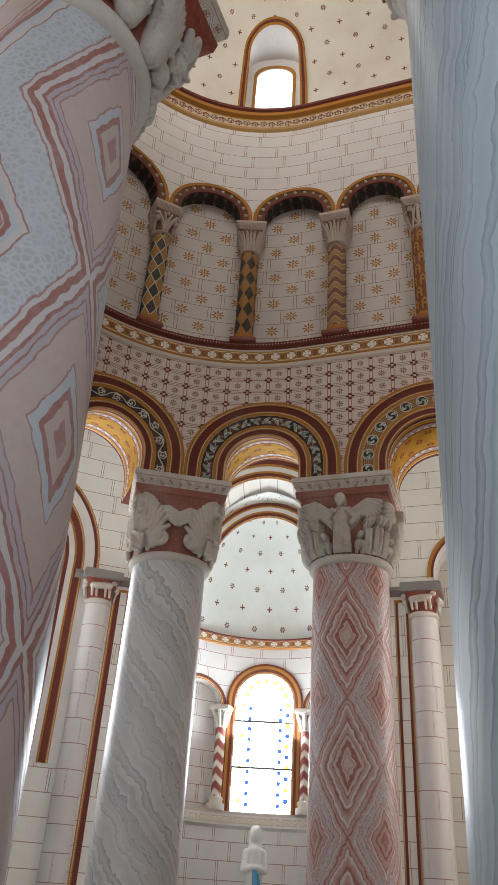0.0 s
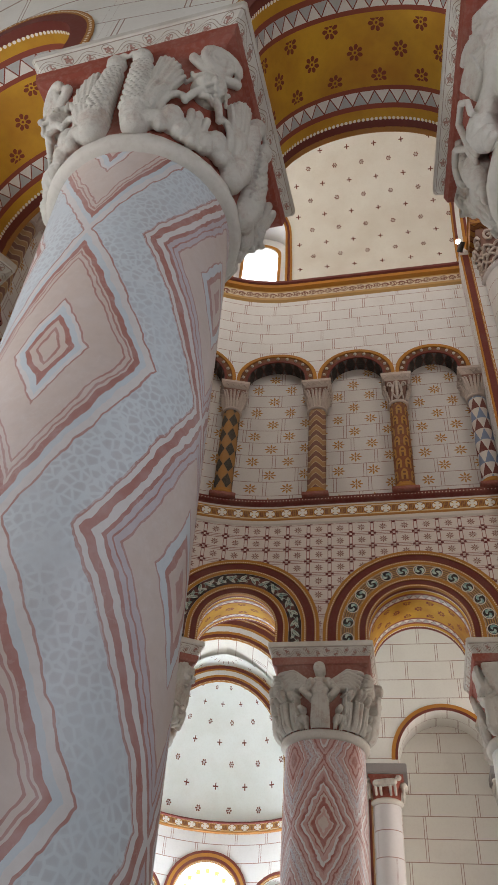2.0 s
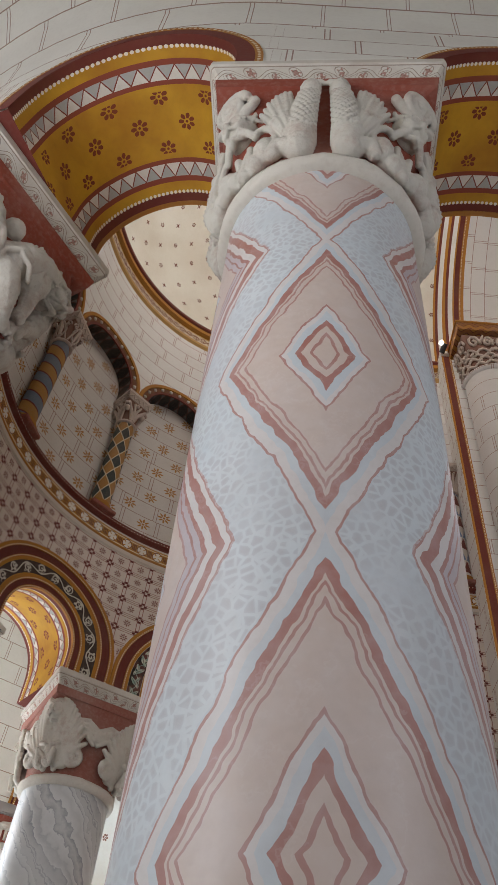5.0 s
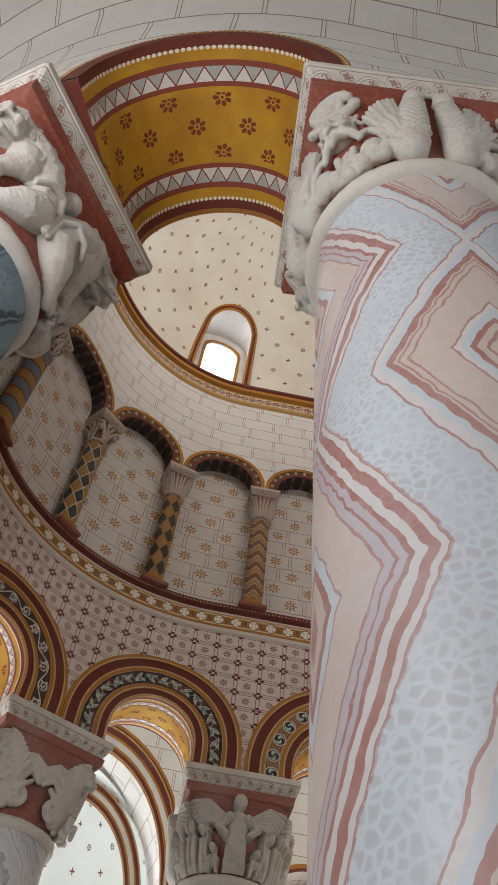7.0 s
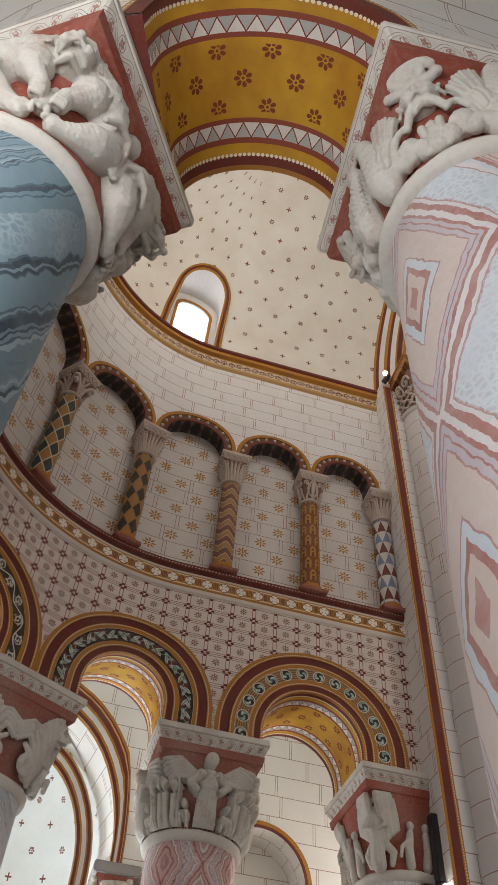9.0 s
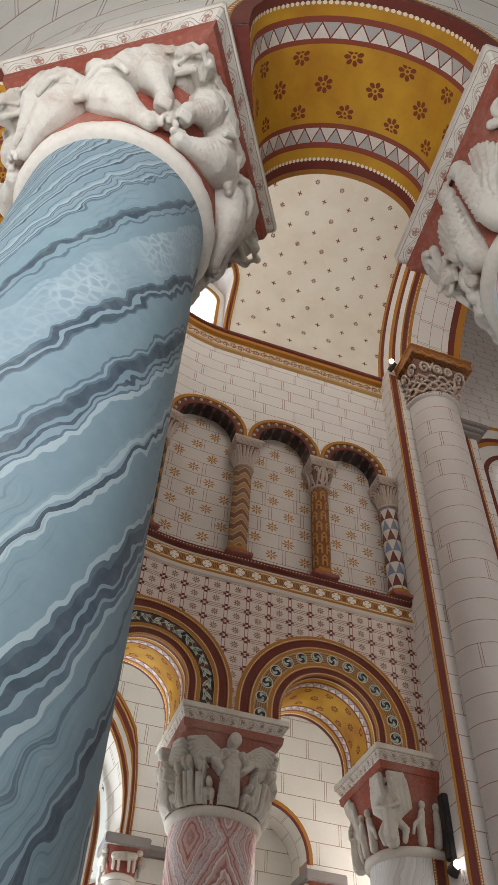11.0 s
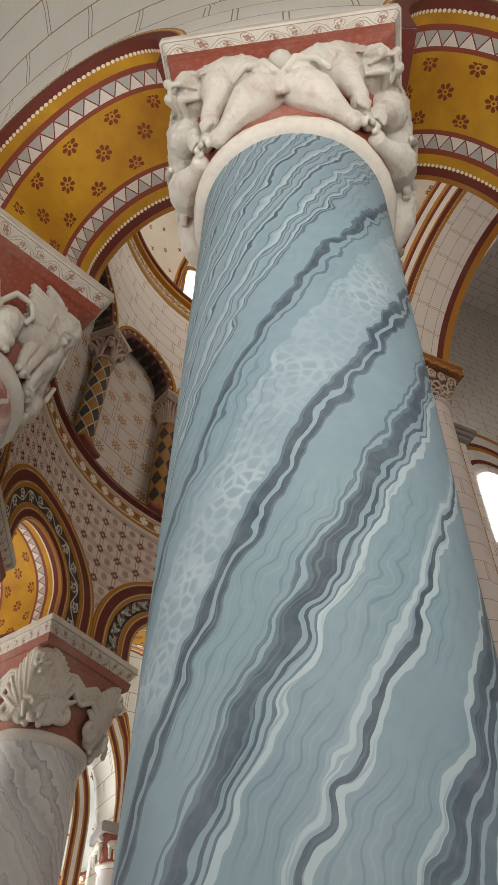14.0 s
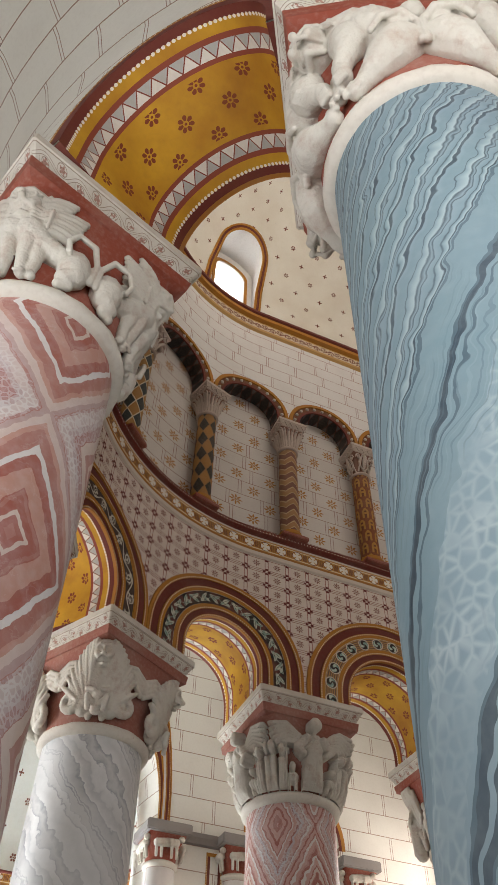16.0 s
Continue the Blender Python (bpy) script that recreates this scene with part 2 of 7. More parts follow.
def roundel_material():
    """Teal curls in pale circles on a dark band, ochre sprigs between; v is 0 on its middle line."""
    n = Nodes("teal_roundel_paint")
    pitch = 0.185
    x, y, r, a, row, col = n.stamp(pitch, 0.4, False, 0.0, 0.2)
    swirl = n.fr(n.add(n.div(a, math.pi), n.mul(r, 13.0)))
    curl = n.mul(n.between(r, 0.008, 0.05), n.lt(n.ab(n.sub(swirl, 0.5)), 0.26))
    colour = n.mix(n.gt(r, 0.066), (0.035, 0.028, 0.026), (0.16, 0.09, 0.06))
    sprig = n.mul(n.gt(r, 0.068), n.lt(n.ab(n.sub(n.fr(n.mul(n.v, 42.0)), 0.5)), 0.2))
    colour = n.mix(sprig, colour, (0.46, 0.27, 0.08))
    colour = n.mix(n.near(r, 0.061, 0.0055), colour, (0.62, 0.56, 0.46))
    colour = n.mix(curl, colour, n.mix(n.fade(n.noise(30.0), 0.4, 0.6), (0.17, 0.32, 0.29), (0.50, 0.58, 0.50)))
    colour = n.mix(n.gt(n.ab(n.v), 0.068), colour, (0.66, 0.58, 0.46))
    return n.done(n.worn(colour, amount=0.25), bump=0.2, height=curl, gap=0.003)


def leaf_band_material():
    """Pairs of pale green leaves on black; v is 0 on the band's middle line."""
    n = Nodes("pale_leaf_paint")
    pitch = 0.13
    cu = n.div(n.u, pitch)
    side = n.sub(n.mul(n.m("FLOORED_MODULO", n.fl(cu), 2.0), 2.0), 1.0)
    x = n.mul(n.sub(n.fr(cu), 0.5), pitch)
    y = n.mul(n.v, side)
    total = None
    for ox, oy, lean, long, wide in ((0.0, 0.012, 0.75, 0.066, 0.021), (0.03, -0.02, -0.5, 0.048, 0.017), (-0.035, -0.03, 0.2, 0.035, 0.014)):
        c, k = math.cos(lean), math.sin(lean)
        px, py = n.sub(x, ox), n.sub(y, oy)
        a, b = n.add(n.mul(px, c), n.mul(py, k)), n.sub(n.mul(py, c), n.mul(px, k))
        room = n.sub(1.0, n.m("POWER", n.ab(n.div(a, long)), 1.6))
        leaf = n.mul(n.lt(n.ab(b), n.mul(room, wide)), n.gt(n.ab(b), 0.0022))
        total = leaf if total is None else n.mx(total, leaf)
    stem = n.lt(n.ab(n.sub(n.v, n.mul(n.m("SINE", n.mul(n.u, math.pi / pitch)), 0.035))), 0.004)
    colour = n.mix(n.fade(n.noise(9.0), 0.45, 0.6), (0.022, 0.018, 0.016), (0.13, 0.045, 0.035))
    colour = n.mix(n.mx(total, stem), colour, n.mix(n.fade(n.noise(22.0), 0.4, 0.62), (0.55, 0.56, 0.46), (0.20, 0.32, 0.27)))
    colour = n.mix(n.gt(n.ab(n.v), 0.069), colour, (0.62, 0.54, 0.42))
    return n.done(n.worn(colour, amount=0.22), bump=0.2, height=total, gap=0.003)


def dotted_material(name, ground, half, pitch=0.032):
    n = Nodes(name)
    x, y, r, a, row, col = n.stamp(pitch, 20.0, False, 0.0, 10.0)
    dot = n.lt(n.add(n.mul(x, x), n.mul(n.v, n.v)), (half * 0.42) ** 2)
    return n.done(n.worn(n.mix(dot, ground, (0.80, 0.70, 0.52)), amount=0.3), bump=0.2, height=dot, gap=0.004)


def dome_material(name="starred_vault_paint", light=(0.74, 0.71, 0.62), shade=(0.65, 0.59, 0.49)):
    n = Nodes(name)
    base = n.mix(n.fade(n.noise(1.4, 5.0), 0.4, 0.8), light, shade)
    x, y, r, a, row, col = n.stamp(0.46, 0.275, True)
    kind = n.gt(n.m("FLOORED_MODULO", n.add(row, 0.0), 2.0), 0.5)
    cross = n.mul(n.lt(n.mn(n.ab(x), n.ab(y)), 0.009), n.lt(n.mx(n.ab(x), n.ab(y)), 0.042))
    mark = n.add(n.mul(kind, cross), n.mul(n.sub(1.0, kind), n.flower(r, a, 0.043, 6, 0.2)))
    return n.done(n.worn(n.mix(mark, base, (0.16, 0.045, 0.03)), (0.42, 0.33, 0.22), 0.25), bump=0.12)


def lozenge_marble(name, axis, centre, wide, tall, stops, wob=0.1, span=1.0):
    """Painted agate in nested lozenges, staggered round the shaft."""
    n = Nodes(name)
    jag = n.mul(n.sub(n.noise(6.0, 3.0, 0.6), 0.5), wob * 1.3)
    jag2 = n.mul(n.sub(n.noise(19.0, 2.0, 0.5), 0.5), wob * 0.6)
    a = n.mul(n.tri(n.div(n.sub(n.u, axis), wide * 2 * span)), span)
    b = n.tri(n.div(n.sub(n.v, centre), tall * 2))
    d = n.add(n.add(a, b), n.add(jag, jag2))
    colour = n.ramp(n.div(d, 1.0 + span), stops, False)
    cell = n.lt(n.cells(36.0), 0.12)
    patch = n.mul(n.between(d, 1.07, 1.08 + 0.54 * min(1.0, span)) if span > 1 else n.between(d, 1.07, 1.45), n.fade(n.noise(4.0), 0.28, 0.5))
    grains = n.fade(n.cells(36.0), 0.0, 0.3)
    colour = n.mix(n.mul(n.mul(patch, grains), 0.4), colour, (0.40, 0.365, 0.385))
    colour = n.mix(n.mul(n.mul(patch, cell), 0.42), colour, (0.64, 0.70, 0.71))
    hair = n.lt(n.ab(n.sub(n.noise(3.2, 6.0, 0.65), 0.5)), 0.006)
    colour = n.mix(n.mul(hair, 0.1), colour, (0.70, 0.68, 0.66))
    cloud = n.fade(n.noise(2.2, 5.0), 0.42, 0.72)
    colour = n.mix(n.mul(cloud, 0.2), colour, (0.60, 0.58, 0.60))
    colour = n.mix(n.mul(n.fade(n.noise(20.0, 4.0), 0.42, 0.7), 0.14), colour, (0.66, 0.66, 0.67))
    return n.done(n.worn(colour, (0.3, 0.24, 0.22), 0.28), 0.40, 0.14, 45.0, spec=0.4)


def banded_marble(name, slope, low_stops, high_stops, wob=0.05, cells_at=(0, 0), split=2.7, cell_colour=(0.44, 0.51, 0.525)):
    """Painted marble in slanting wavy bands: s = height - slope x way round."""
    n = Nodes(name)
    jag = n.mul(n.sub(n.noise(4.0, 3.0, 0.6), 0.5), wob * 1.5)
    jag2 = n.mul(n.sub(n.noise(12.0, 1.5, 0.45), 0.5), wob * 1.7)
    s = n.add(n.sub(n.v, n.mul(n.u, slope)), n.add(jag, jag2))
    low_part = n.ramp(n.div(n.sub(s, 0.6), 2.4), low_stops, False)
    high_part = n.ramp(n.div(n.sub(s, 2.7), 1.5), high_stops, False)
    colour = n.mix(n.gt(s, split), low_part, high_part)
    zone = n.mul(n.between(s, *cells_at), n.fade(n.noise(3.0), 0.35, 0.6))
    grain = n.cells(30.0)
    patch = n.fade(n.noise(7.0, 3.0), 0.36, 0.62)
    colour = n.mix(n.mul(n.mul(zone, n.gt(grain, 0.2)), n.mul(patch, 0.3)), colour, (0.17, 0.25, 0.29))
    colour = n.mix(n.mul(n.mul(zone, n.fade(grain, 0.2, 0.03)), n.add(0.18, n.mul(patch, 0.4))), colour, cell_colour)
    smear = n.fade(n.noise(5.0, 5.0, 0.7), 0.5, 0.72)
    colour = n.mix(n.mul(n.mul(zone, smear), 0.35), colour, (0.36, 0.44, 0.46))
    fine = n.tri(n.div(n.add(s, n.mul(n.sub(n.noise(2.0, 2.0), 0.5), 0.22)), 0.062))
    here = n.fade(n.noise(2.6, 2.0), 0.48, 0.6)
    colour = n.mix(n.mul(n.mul(n.gt(fine, 0.84), here), 0.4), colour, DUSK)
    colour = n.mix(n.mul(n.mul(n.lt(fine, 0.12), here), 0.16), colour, LIGHT)
    hair = n.ramp(n.fr(n.div(s, 0.29)), [(0.0, BLUE), (0.1, MIST), (0.13, DARK), (0.2, DARK), (0.22, LIGHT), (0.3, BLUE), (0.33, DARK), (0.36, BLUE), (0.48, MIST), (0.5, DARK), (0.54, MIST), (0.6, DARK), (0.64, LIGHT), (0.78, BLUE), (0.8, DARK), (0.82, BLUE)])
    colour = n.mix(n.gt(s, 4.11), colour, hair)
    cloud = n.fade(n.noise(3.4, 5.0), 0.4, 0.75)
    colour = n.mix(n.mul(cloud, 0.18), colour, (0.25, 0.335, 0.34))
    colour = n.mix(n.mul(n.fade(n.noise(1.1, 3.0), 0.42, 0.66), 0.16), colour, (0.17, 0.215, 0.29))
    colour = n.mix(n.mul(n.fade(n.noise(22.0, 4.0), 0.4, 0.7), 0.10), colour, (0.36, 0.43, 0.45))
    return n.done(n.worn(colour, (0.20, 0.23, 0.23), 0.2), 0.55, 0.14, 45.0, spec=0.28)


def veined_marble(name, slope, period, base, vein):
    """Painted marble with slanting clusters of thin veins."""
    n = Nodes(name)
    jag = n.mul(n.sub(n.noise(2.6, 4.0, 0.6), 0.5), 0.55)
    jag2 = n.mul(n.sub(n.noise(13.0, 3.0, 0.6), 0.5), 0.10)
    s = n.add(n.sub(n.v, n.mul(n.u, slope)), n.add(jag, jag2))
    t = n.fr(n.div(s, period))
    light = tuple(min(0.8, c * 1.18) for c in base)
    half = tuple((a + b) / 2 for a, b in zip(base, vein))
    stops = [(0.0, base), (0.1, light), (0.115, vein), (0.13, base), (0.2, light), (0.207, half), (0.217, base), (0.3, base), (0.305, vein), (0.325, half), (0.33, light), (0.36, vein), (0.368, base),
             (0.47, half), (0.5, vein), (0.515, light), (0.55, base), (0.62, half), (0.64, base), (0.72, light), (0.73, vein), (0.745, half), (0.80, base), (0.86, vein), (0.87, light), (1.0, base)]
    colour = n.ramp(t, stops)
    colour = n.mix(n.mul(n.fade(n.noise(1.8, 4.0), 0.38, 0.62), 0.6), colour, base)
    return n.done(n.worn(colour, half, 0.25), 0.40, 0.12, 45.0, spec=0.4)


def scroll_stone_material():
    """Limestone with an incised running scroll and worn red leaves; v is 0 on the middle line."""
    n = Nodes("incised_scroll_stone")
    pitch = 0.218
    wave = n.mul(n.m("SINE", n.mul(n.u, 2 * math.pi / pitch)), 0.024)
    off = n.ab(n.sub(n.v, wave))
    cut_line = n.between(off, 0.006, 0.0095)
    cu = n.div(n.u, pitch / 2)
    side = n.sub(1.0, n.mul(n.m("FLOORED_MODULO", n.fl(cu), 2.0), 2.0))
    x = n.mul(n.sub(n.fr(cu), 0.5), pitch / 2)
    y = n.add(n.v, n.mul(side, 0.012))
    r = n.m("SQRT", n.add(n.mul(x, x), n.mul(y, y)))
    a = n.m("ARCTAN2", n.mul(y, side), x)
    swirl = n.fr(n.add(n.div(r, 0.017), n.div(a, 2 * math.pi)))
    curl = n.mul(n.lt(n.ab(n.sub(swirl, 0.5)), 0.13), n.mul(n.lt(r, 0.034), n.gt(off, 0.011)))
    lobes = n.mul(n.lt(r, n.add(0.018, n.mul(n.m("COSINE", n.mul(a, 5.0)), 0.007))), n.gt(n.noise(24.0, 4.0), 0.44))
    band = n.lt(n.ab(n.v), 0.047)
    groove = n.mul(n.mx(cut_line, curl), band)
    rim = n.near(n.ab(n.v), 0.048, 0.0025)
    colour = n.mix(n.fade(n.noise(6.0, 5.0), 0.4, 0.7), (0.64, 0.605, 0.535), (0.53, 0.485, 0.41))
    colour = n.mix(n.mul(n.mul(lobes, band), 0.75), colour, (0.33, 0.105, 0.075))
    colour = n.mix(n.mul(n.mx(groove, rim), 0.7), colour, (0.20, 0.12, 0.085))
    height = n.sub(0.6, n.mx(groove, rim))
    return n.done(n.worn(colour, (0.36, 0.28, 0.22), 0.35), 0.85, 0.55, 45.0, height=height, gap=0.006)


def carving_material():
    """Whitewashed carving: chipped, with faint red left in the pores."""
    n = Nodes("whitewashed_carving")
    chips = n.fade(n.noise(70.0, 4.0), 0.35, 0.7)
    stain = n.fade(n.noise(9.0, 6.0, 0.7), 0.50, 0.68)
    colour = n.mix(n.mul(stain, 0.5), (0.57, 0.545, 0.48), (0.38, 0.25, 0.19))
    return n.done(n.worn(colour, (0.38, 0.30, 0.23), 0.35), 0.85, 0.4, 30.0, height=chips, gap=0.004)


def small_pattern(name, kind, one, two, three):
    n = Nodes(name)
    if kind == "chevron":
        t = n.fr(n.add(n.div(n.v, 0.19), n.mul(n.tri(n.div(n.u, 0.1885)), 0.4)))
        colour = n.mix(n.lt(t, 0.5), one, two)
        colour = n.mix(n.mx(n.near(t, 0.5, 0.05), n.near(t, 0.02, 0.05)), colour, three)
    elif kind == "lozenge":
        p, q = n.add(n.div(n.u, 0.1508), n.div(n.v, 0.27)), n.sub(n.div(n.u, 0.1508), n.div(n.v, 0.27))
        colour = n.mix(n.gt(n.m("FLOORED_MODULO", n.add(n.fl(p), n.fl(q)), 2.0), 0.5), one, two)
        colour = n.mix(n.mx(n.lt(n.tri(p), 0.1), n.lt(n.tri(q), 0.1)), colour, three)
    elif kind == "spiral":
        t = n.fr(n.add(n.div(n.v, 0.36), n.div(n.u, 0.754)))
        colour = n.mix(n.lt(t, 0.5), one, two)
        colour = n.mix(n.lt(n.tri(n.mul(t, 2.0)), 0.12), colour, three)
    else:
        x, y, r, a, row, col = n.stamp(0.1257, 0.19, True)
        tooth = n.lt(n.ab(x), n.mul(n.add(y, 0.095), 0.33))
        odd = n.gt(n.m("FLOORED_MODULO", row, 2.0), 0.5)
        colour = n.mix(tooth, n.mix(odd, one, three), two) if kind == "tooth" else n.mix(n.mul(n.lt(n.ab(x), 0.042), n.lt(y, n.sub(0.075, n.mul(n.mul(x, x), 30.0)))), one, two)
        if kind == "niche":
            colour = n.mix(n.mul(n.lt(n.ab(x), 0.016), n.mx(n.lt(y, -0.03), n.between(y, 0.0, 0.03))), colour, three)
    return n.done(n.worn(colour, amount=0.35), bump=0.12)


PINK, ROSE, PALE, SKY, LILAC = (0.565, 0.465, 0.405), (0.37, 0.155, 0.125), (0.62, 0.59, 0.57), (0.52, 0.575, 0.605), (0.47, 0.42, 0.445)
RUST = (0.40, 0.20, 0.17)
LOZENGE = [(d / 2.848, c) for d, c in [(0.0, PINK), (0.10, RUST), (0.13, PINK), (0.19, ROSE), (0.245, SKY), (0.32, PALE), (0.36, RUST), (0.38, PINK), (0.71, RUST), (0.73, PINK), (0.77, RUST), (0.79, PINK),
           (0.82, ROSE), (0.88, SKY), (0.95, PALE), (1.03, RUST), (1.055, SKY), (1.60, RUST), (1.625, PALE), (1.68, ROSE), (1.78, PALE), (1.85, ROSE), (1.90, LILAC), (1.95, ROSE), (1.975, LILAC), (2.04, RUST), (2.06, PINK),
           (2.40, RUST), (2.425, SKY), (2.52, ROSE), (2.60, PINK), (2.72, RUST)]]
BRICK = (0.33, 0.10, 0.075)
LOZENGE_RED = [(0.0, ROSE), (0.03, BRICK), (0.06, PINK), (0.085, BRICK), (0.13, ROSE), (0.15, BRICK), (0.16, (0.46, 0.25, 0.2)), (0.24, (0.46, 0.25, 0.2)), (0.25, BRICK), (0.31, BRICK),
               (0.315, PALE), (0.34, PALE), (0.35, ROSE), (0.42, (0.46, 0.25, 0.2)), (0.45, (0.55, 0.44, 0.40)), (0.5, (0.42, 0.29, 0.27)), (0.53, ROSE), (0.55, (0.53, 0.42, 0.38)), (0.62, (0.42, 0.29, 0.27)), (0.66, BRICK), (0.72, BRICK), (0.73, PINK), (0.80, ROSE), (0.86, PINK), (0.9, BRICK), (1.0, ROSE)]
FLESH = (0.52, 0.31, 0.27)
LOZENGE_PINK = [(0.0, PINK), (0.07, FLESH), (0.10, PINK), (0.12, BRICK), (0.17, (0.44, 0.2, 0.16)), (0.18, PINK), (0.22, BRICK), (0.235, FLESH), (0.28, PALE), (0.31, BRICK), (0.34, (0.44, 0.22, 0.19)), (0.36, FLESH), (0.40, PALE), (0.43, ROSE), (0.45, FLESH),
                (0.49, BRICK), (0.515, FLESH), (0.56, PALE), (0.58, ROSE), (0.60, FLESH), (0.65, LILAC), (0.68, BRICK), (0.70, FLESH), (0.76, PALE), (0.78, ROSE), (0.80, FLESH), (0.85, BRICK), (0.88, FLESH), (0.93, ROSE), (1.0, FLESH)]
BLUE, DARK, LIGHT, MIST, DUSK = (0.160, 0.245, 0.278), (0.026, 0.047, 0.064), (0.33, 0.42, 0.44), (0.20, 0.285, 0.32), (0.062, 0.106, 0.132)


def spread(low, high, rows):
    return [((s - low) / (high - low), c) for s, c in rows]


BANDS_LOW = spread(0.6, 3.0, [(0.6, BLUE), (1.22, DUSK), (1.25, LIGHT), (1.28, BLUE), (1.52, DARK), (1.58, MIST), (1.60, DUSK), (1.63, BLUE), (1.80, DUSK), (1.82, BLUE), (1.90, LIGHT), (1.93, DUSK), (1.96, MIST), (1.98, DARK), (2.03, MIST), (2.045, DARK),
                             (2.105, DUSK), (2.13, LIGHT), (2.165, BLUE), (2.41, LIGHT), (2.445, DARK), (2.475, MIST), (2.49, LIGHT), (2.52, MIST), (2.535, BLUE), (2.66, BLUE)])
BANDS_TOP = spread(2.7, 4.2, [(2.7, BLUE), (2.725, LIGHT), (2.755, DUSK), (2.77, MIST), (2.79, DARK), (2.81, BLUE), (2.83, DARK), (2.905, DUSK), (2.92, MIST), (2.94, DUSK), (2.955, BLUE), (3.185, DUSK), (3.195, DARK), (3.225, MIST), (3.25, DARK), (3.29, DUSK), (3.305, MIST),
                             (3.66, BLUE), (3.775, DUSK), (3.795, BLUE), (3.83, DARK), (3.87, DUSK), (3.885, BLUE), (4.08, DUSK), (4.095, BLUE)])
SHAFT_R = 0.40

MAT = {
    "ashlar": ashlar_material("painted_ashlar_plaster"),
    "ashlar_dark": ashlar_material("aisle_ashlar_plaster", (0.76, 0.74, 0.68), (0.27, 0.13, 0.09), 0.27, 0.62),
    "drum": ashlar_material("pier_drum_plaster", (0.62, 0.59, 0.57), (0.25, 0.10, 0.07), 0.30, 1.1),
    "recess": recess_material(), "grid": grid_material(), "frieze": frieze_material(), "dome": dome_material(), "chapel_dome": dome_material("pale_chapel_paint", (0.74, 0.76, 0.72), (0.66, 0.68, 0.62)),
    "soffit": soffit_material(0.88),
    "vine_dark": vine_material("leaf_scroll_paint", (0.055, 0.035, 0.028), (0.55, 0.53, 0.44), 0.075),
    "roundels": roundel_material(), "leaves": leaf_band_material(),
    "cornice": vine_material("cornice_scroll_paint", (0.60, 0.50, 0.36), (0.17, 0.05, 0.03), 0.085, (0.46, 0.27, 0.09), 0.13),
    "maroon": plain_material("maroon_paint", MAROON), "red": plain_material("red_ground_paint", RED, amount=0.45, dirt=(0.5, 0.4, 0.34)),
    "faded_red": plain_material("faded_red_paint", (0.29, 0.105, 0.075), amount=0.42, dirt=(0.55, 0.47, 0.40)),
    "ochre": plain_material("ochre_paint", (0.43, 0.185, 0.025)),
    "dots": dotted_material("beaded_ochre_paint", (0.40, 0.17, 0.03), 0.016, 0.026),
    "stud_brown": plain_material("brown_ring_paint", (0.17, 0.065, 0.025)),
    "white": plain_material("lime_white_paint", WHITE),
    "stone": plain_material("carved_limestone", (0.60, 0.565, 0.495), 0.85, (0.34, 0.27, 0.21), 0.55, 0.5, 45.0),
    "carving": carving_material(), "scroll_stone": scroll_stone_material(), "carved_ground": plain_material("carved_ground_paint", (0.26, 0.14, 0.105), 0.85),
    "arcade_under": small_pattern("dark_diamond_paint", "lozenge", (0.035, 0.03, 0.028), (0.13, 0.12, 0.11), (0.10, 0.04, 0.03)),
    "abacus_zigzag": small_pattern("ochre_zigzag_paint", "chevron", (0.36, 0.16, 0.03), (0.26, 0.10, 0.03), (0.12, 0.03, 0.02)),
    "grey_stone": plain_material("grey_impost_stone", (0.27, 0.25, 0.24), 0.8),
    "floor": ashlar_material("stone_paving", (0.34, 0.31, 0.27), (0.14, 0.12, 0.1), 0.6, 0.9),
    "metal": plain_material("black_metal", (0.03, 0.03, 0.03), 0.4),
    "blue_cloth": plain_material("blue_cloth_paint", (0.12, 0.36, 0.55)),
}
MARBLE = {
    "a": lozenge_marble("rose_lozenge_marble", -0.008, 3.354, 0.34, 0.6235, LOZENGE, 0.11, 1.848),
    "c": banded_marble("blue_banded_marble", 1.82, BANDS_LOW, BANDS_TOP, 0.085, (3.33, 3.66), split=2.69),
    "d": lozenge_marble("red_lozenge_marble", 0.168, 3.29, 0.42, 0.60, LOZENGE_RED, 0.10),
    "p": lozenge_marble("pink_lozenge_marble", 0.03, 3.76, 0.33, 0.585, LOZENGE_PINK, 0.2),
    "w": veined_marble("white_veined_marble", -1.2, 0.9, (0.56, 0.565, 0.56), (0.29, 0.31, 0.335)),
    "b": veined_marble("blue_veined_marble", 5.0, 1.1, (0.33, 0.40, 0.44), (0.12, 0.155, 0.18)),
    "q": veined_marble("pale_marble", 3.0, 1.4, (0.68, 0.68, 0.66), (0.52, 0.52, 0.5)),
}


# ---- mesh shorthand ----
def link_mesh(name, verts, faces, material, parent=None, uvs=None, smooth=False, label=""):
    me = bpy.data.meshes.new(name)
    me.from_pydata([tuple(v) for v in verts], [], faces)
    if uvs is not None:
        layer = me.uv_layers.new(name="UVMap")
        for loop in me.loops:
            layer.data[loop.index].uv = uvs[loop.vertex_index]
    if smooth:
        me.shade_smooth()
    me.materials.append(material)
    me.update()
    ob = new(name, me)
    if parent is not None:
        ob.parent = parent
    if label:
        ob["label"] = label
    return ob


def part(name, bm, material, parent, label="", smooth=False):
    me = bpy.data.meshes.new(name)
    bm.to_mesh(me)
    bm.free()
    if smooth:
        me.shade_smooth()
    me.materials.append(material)
    ob = new(name, me)
    ob.parent = parent
    if label:
        ob["label"] = label
    return ob


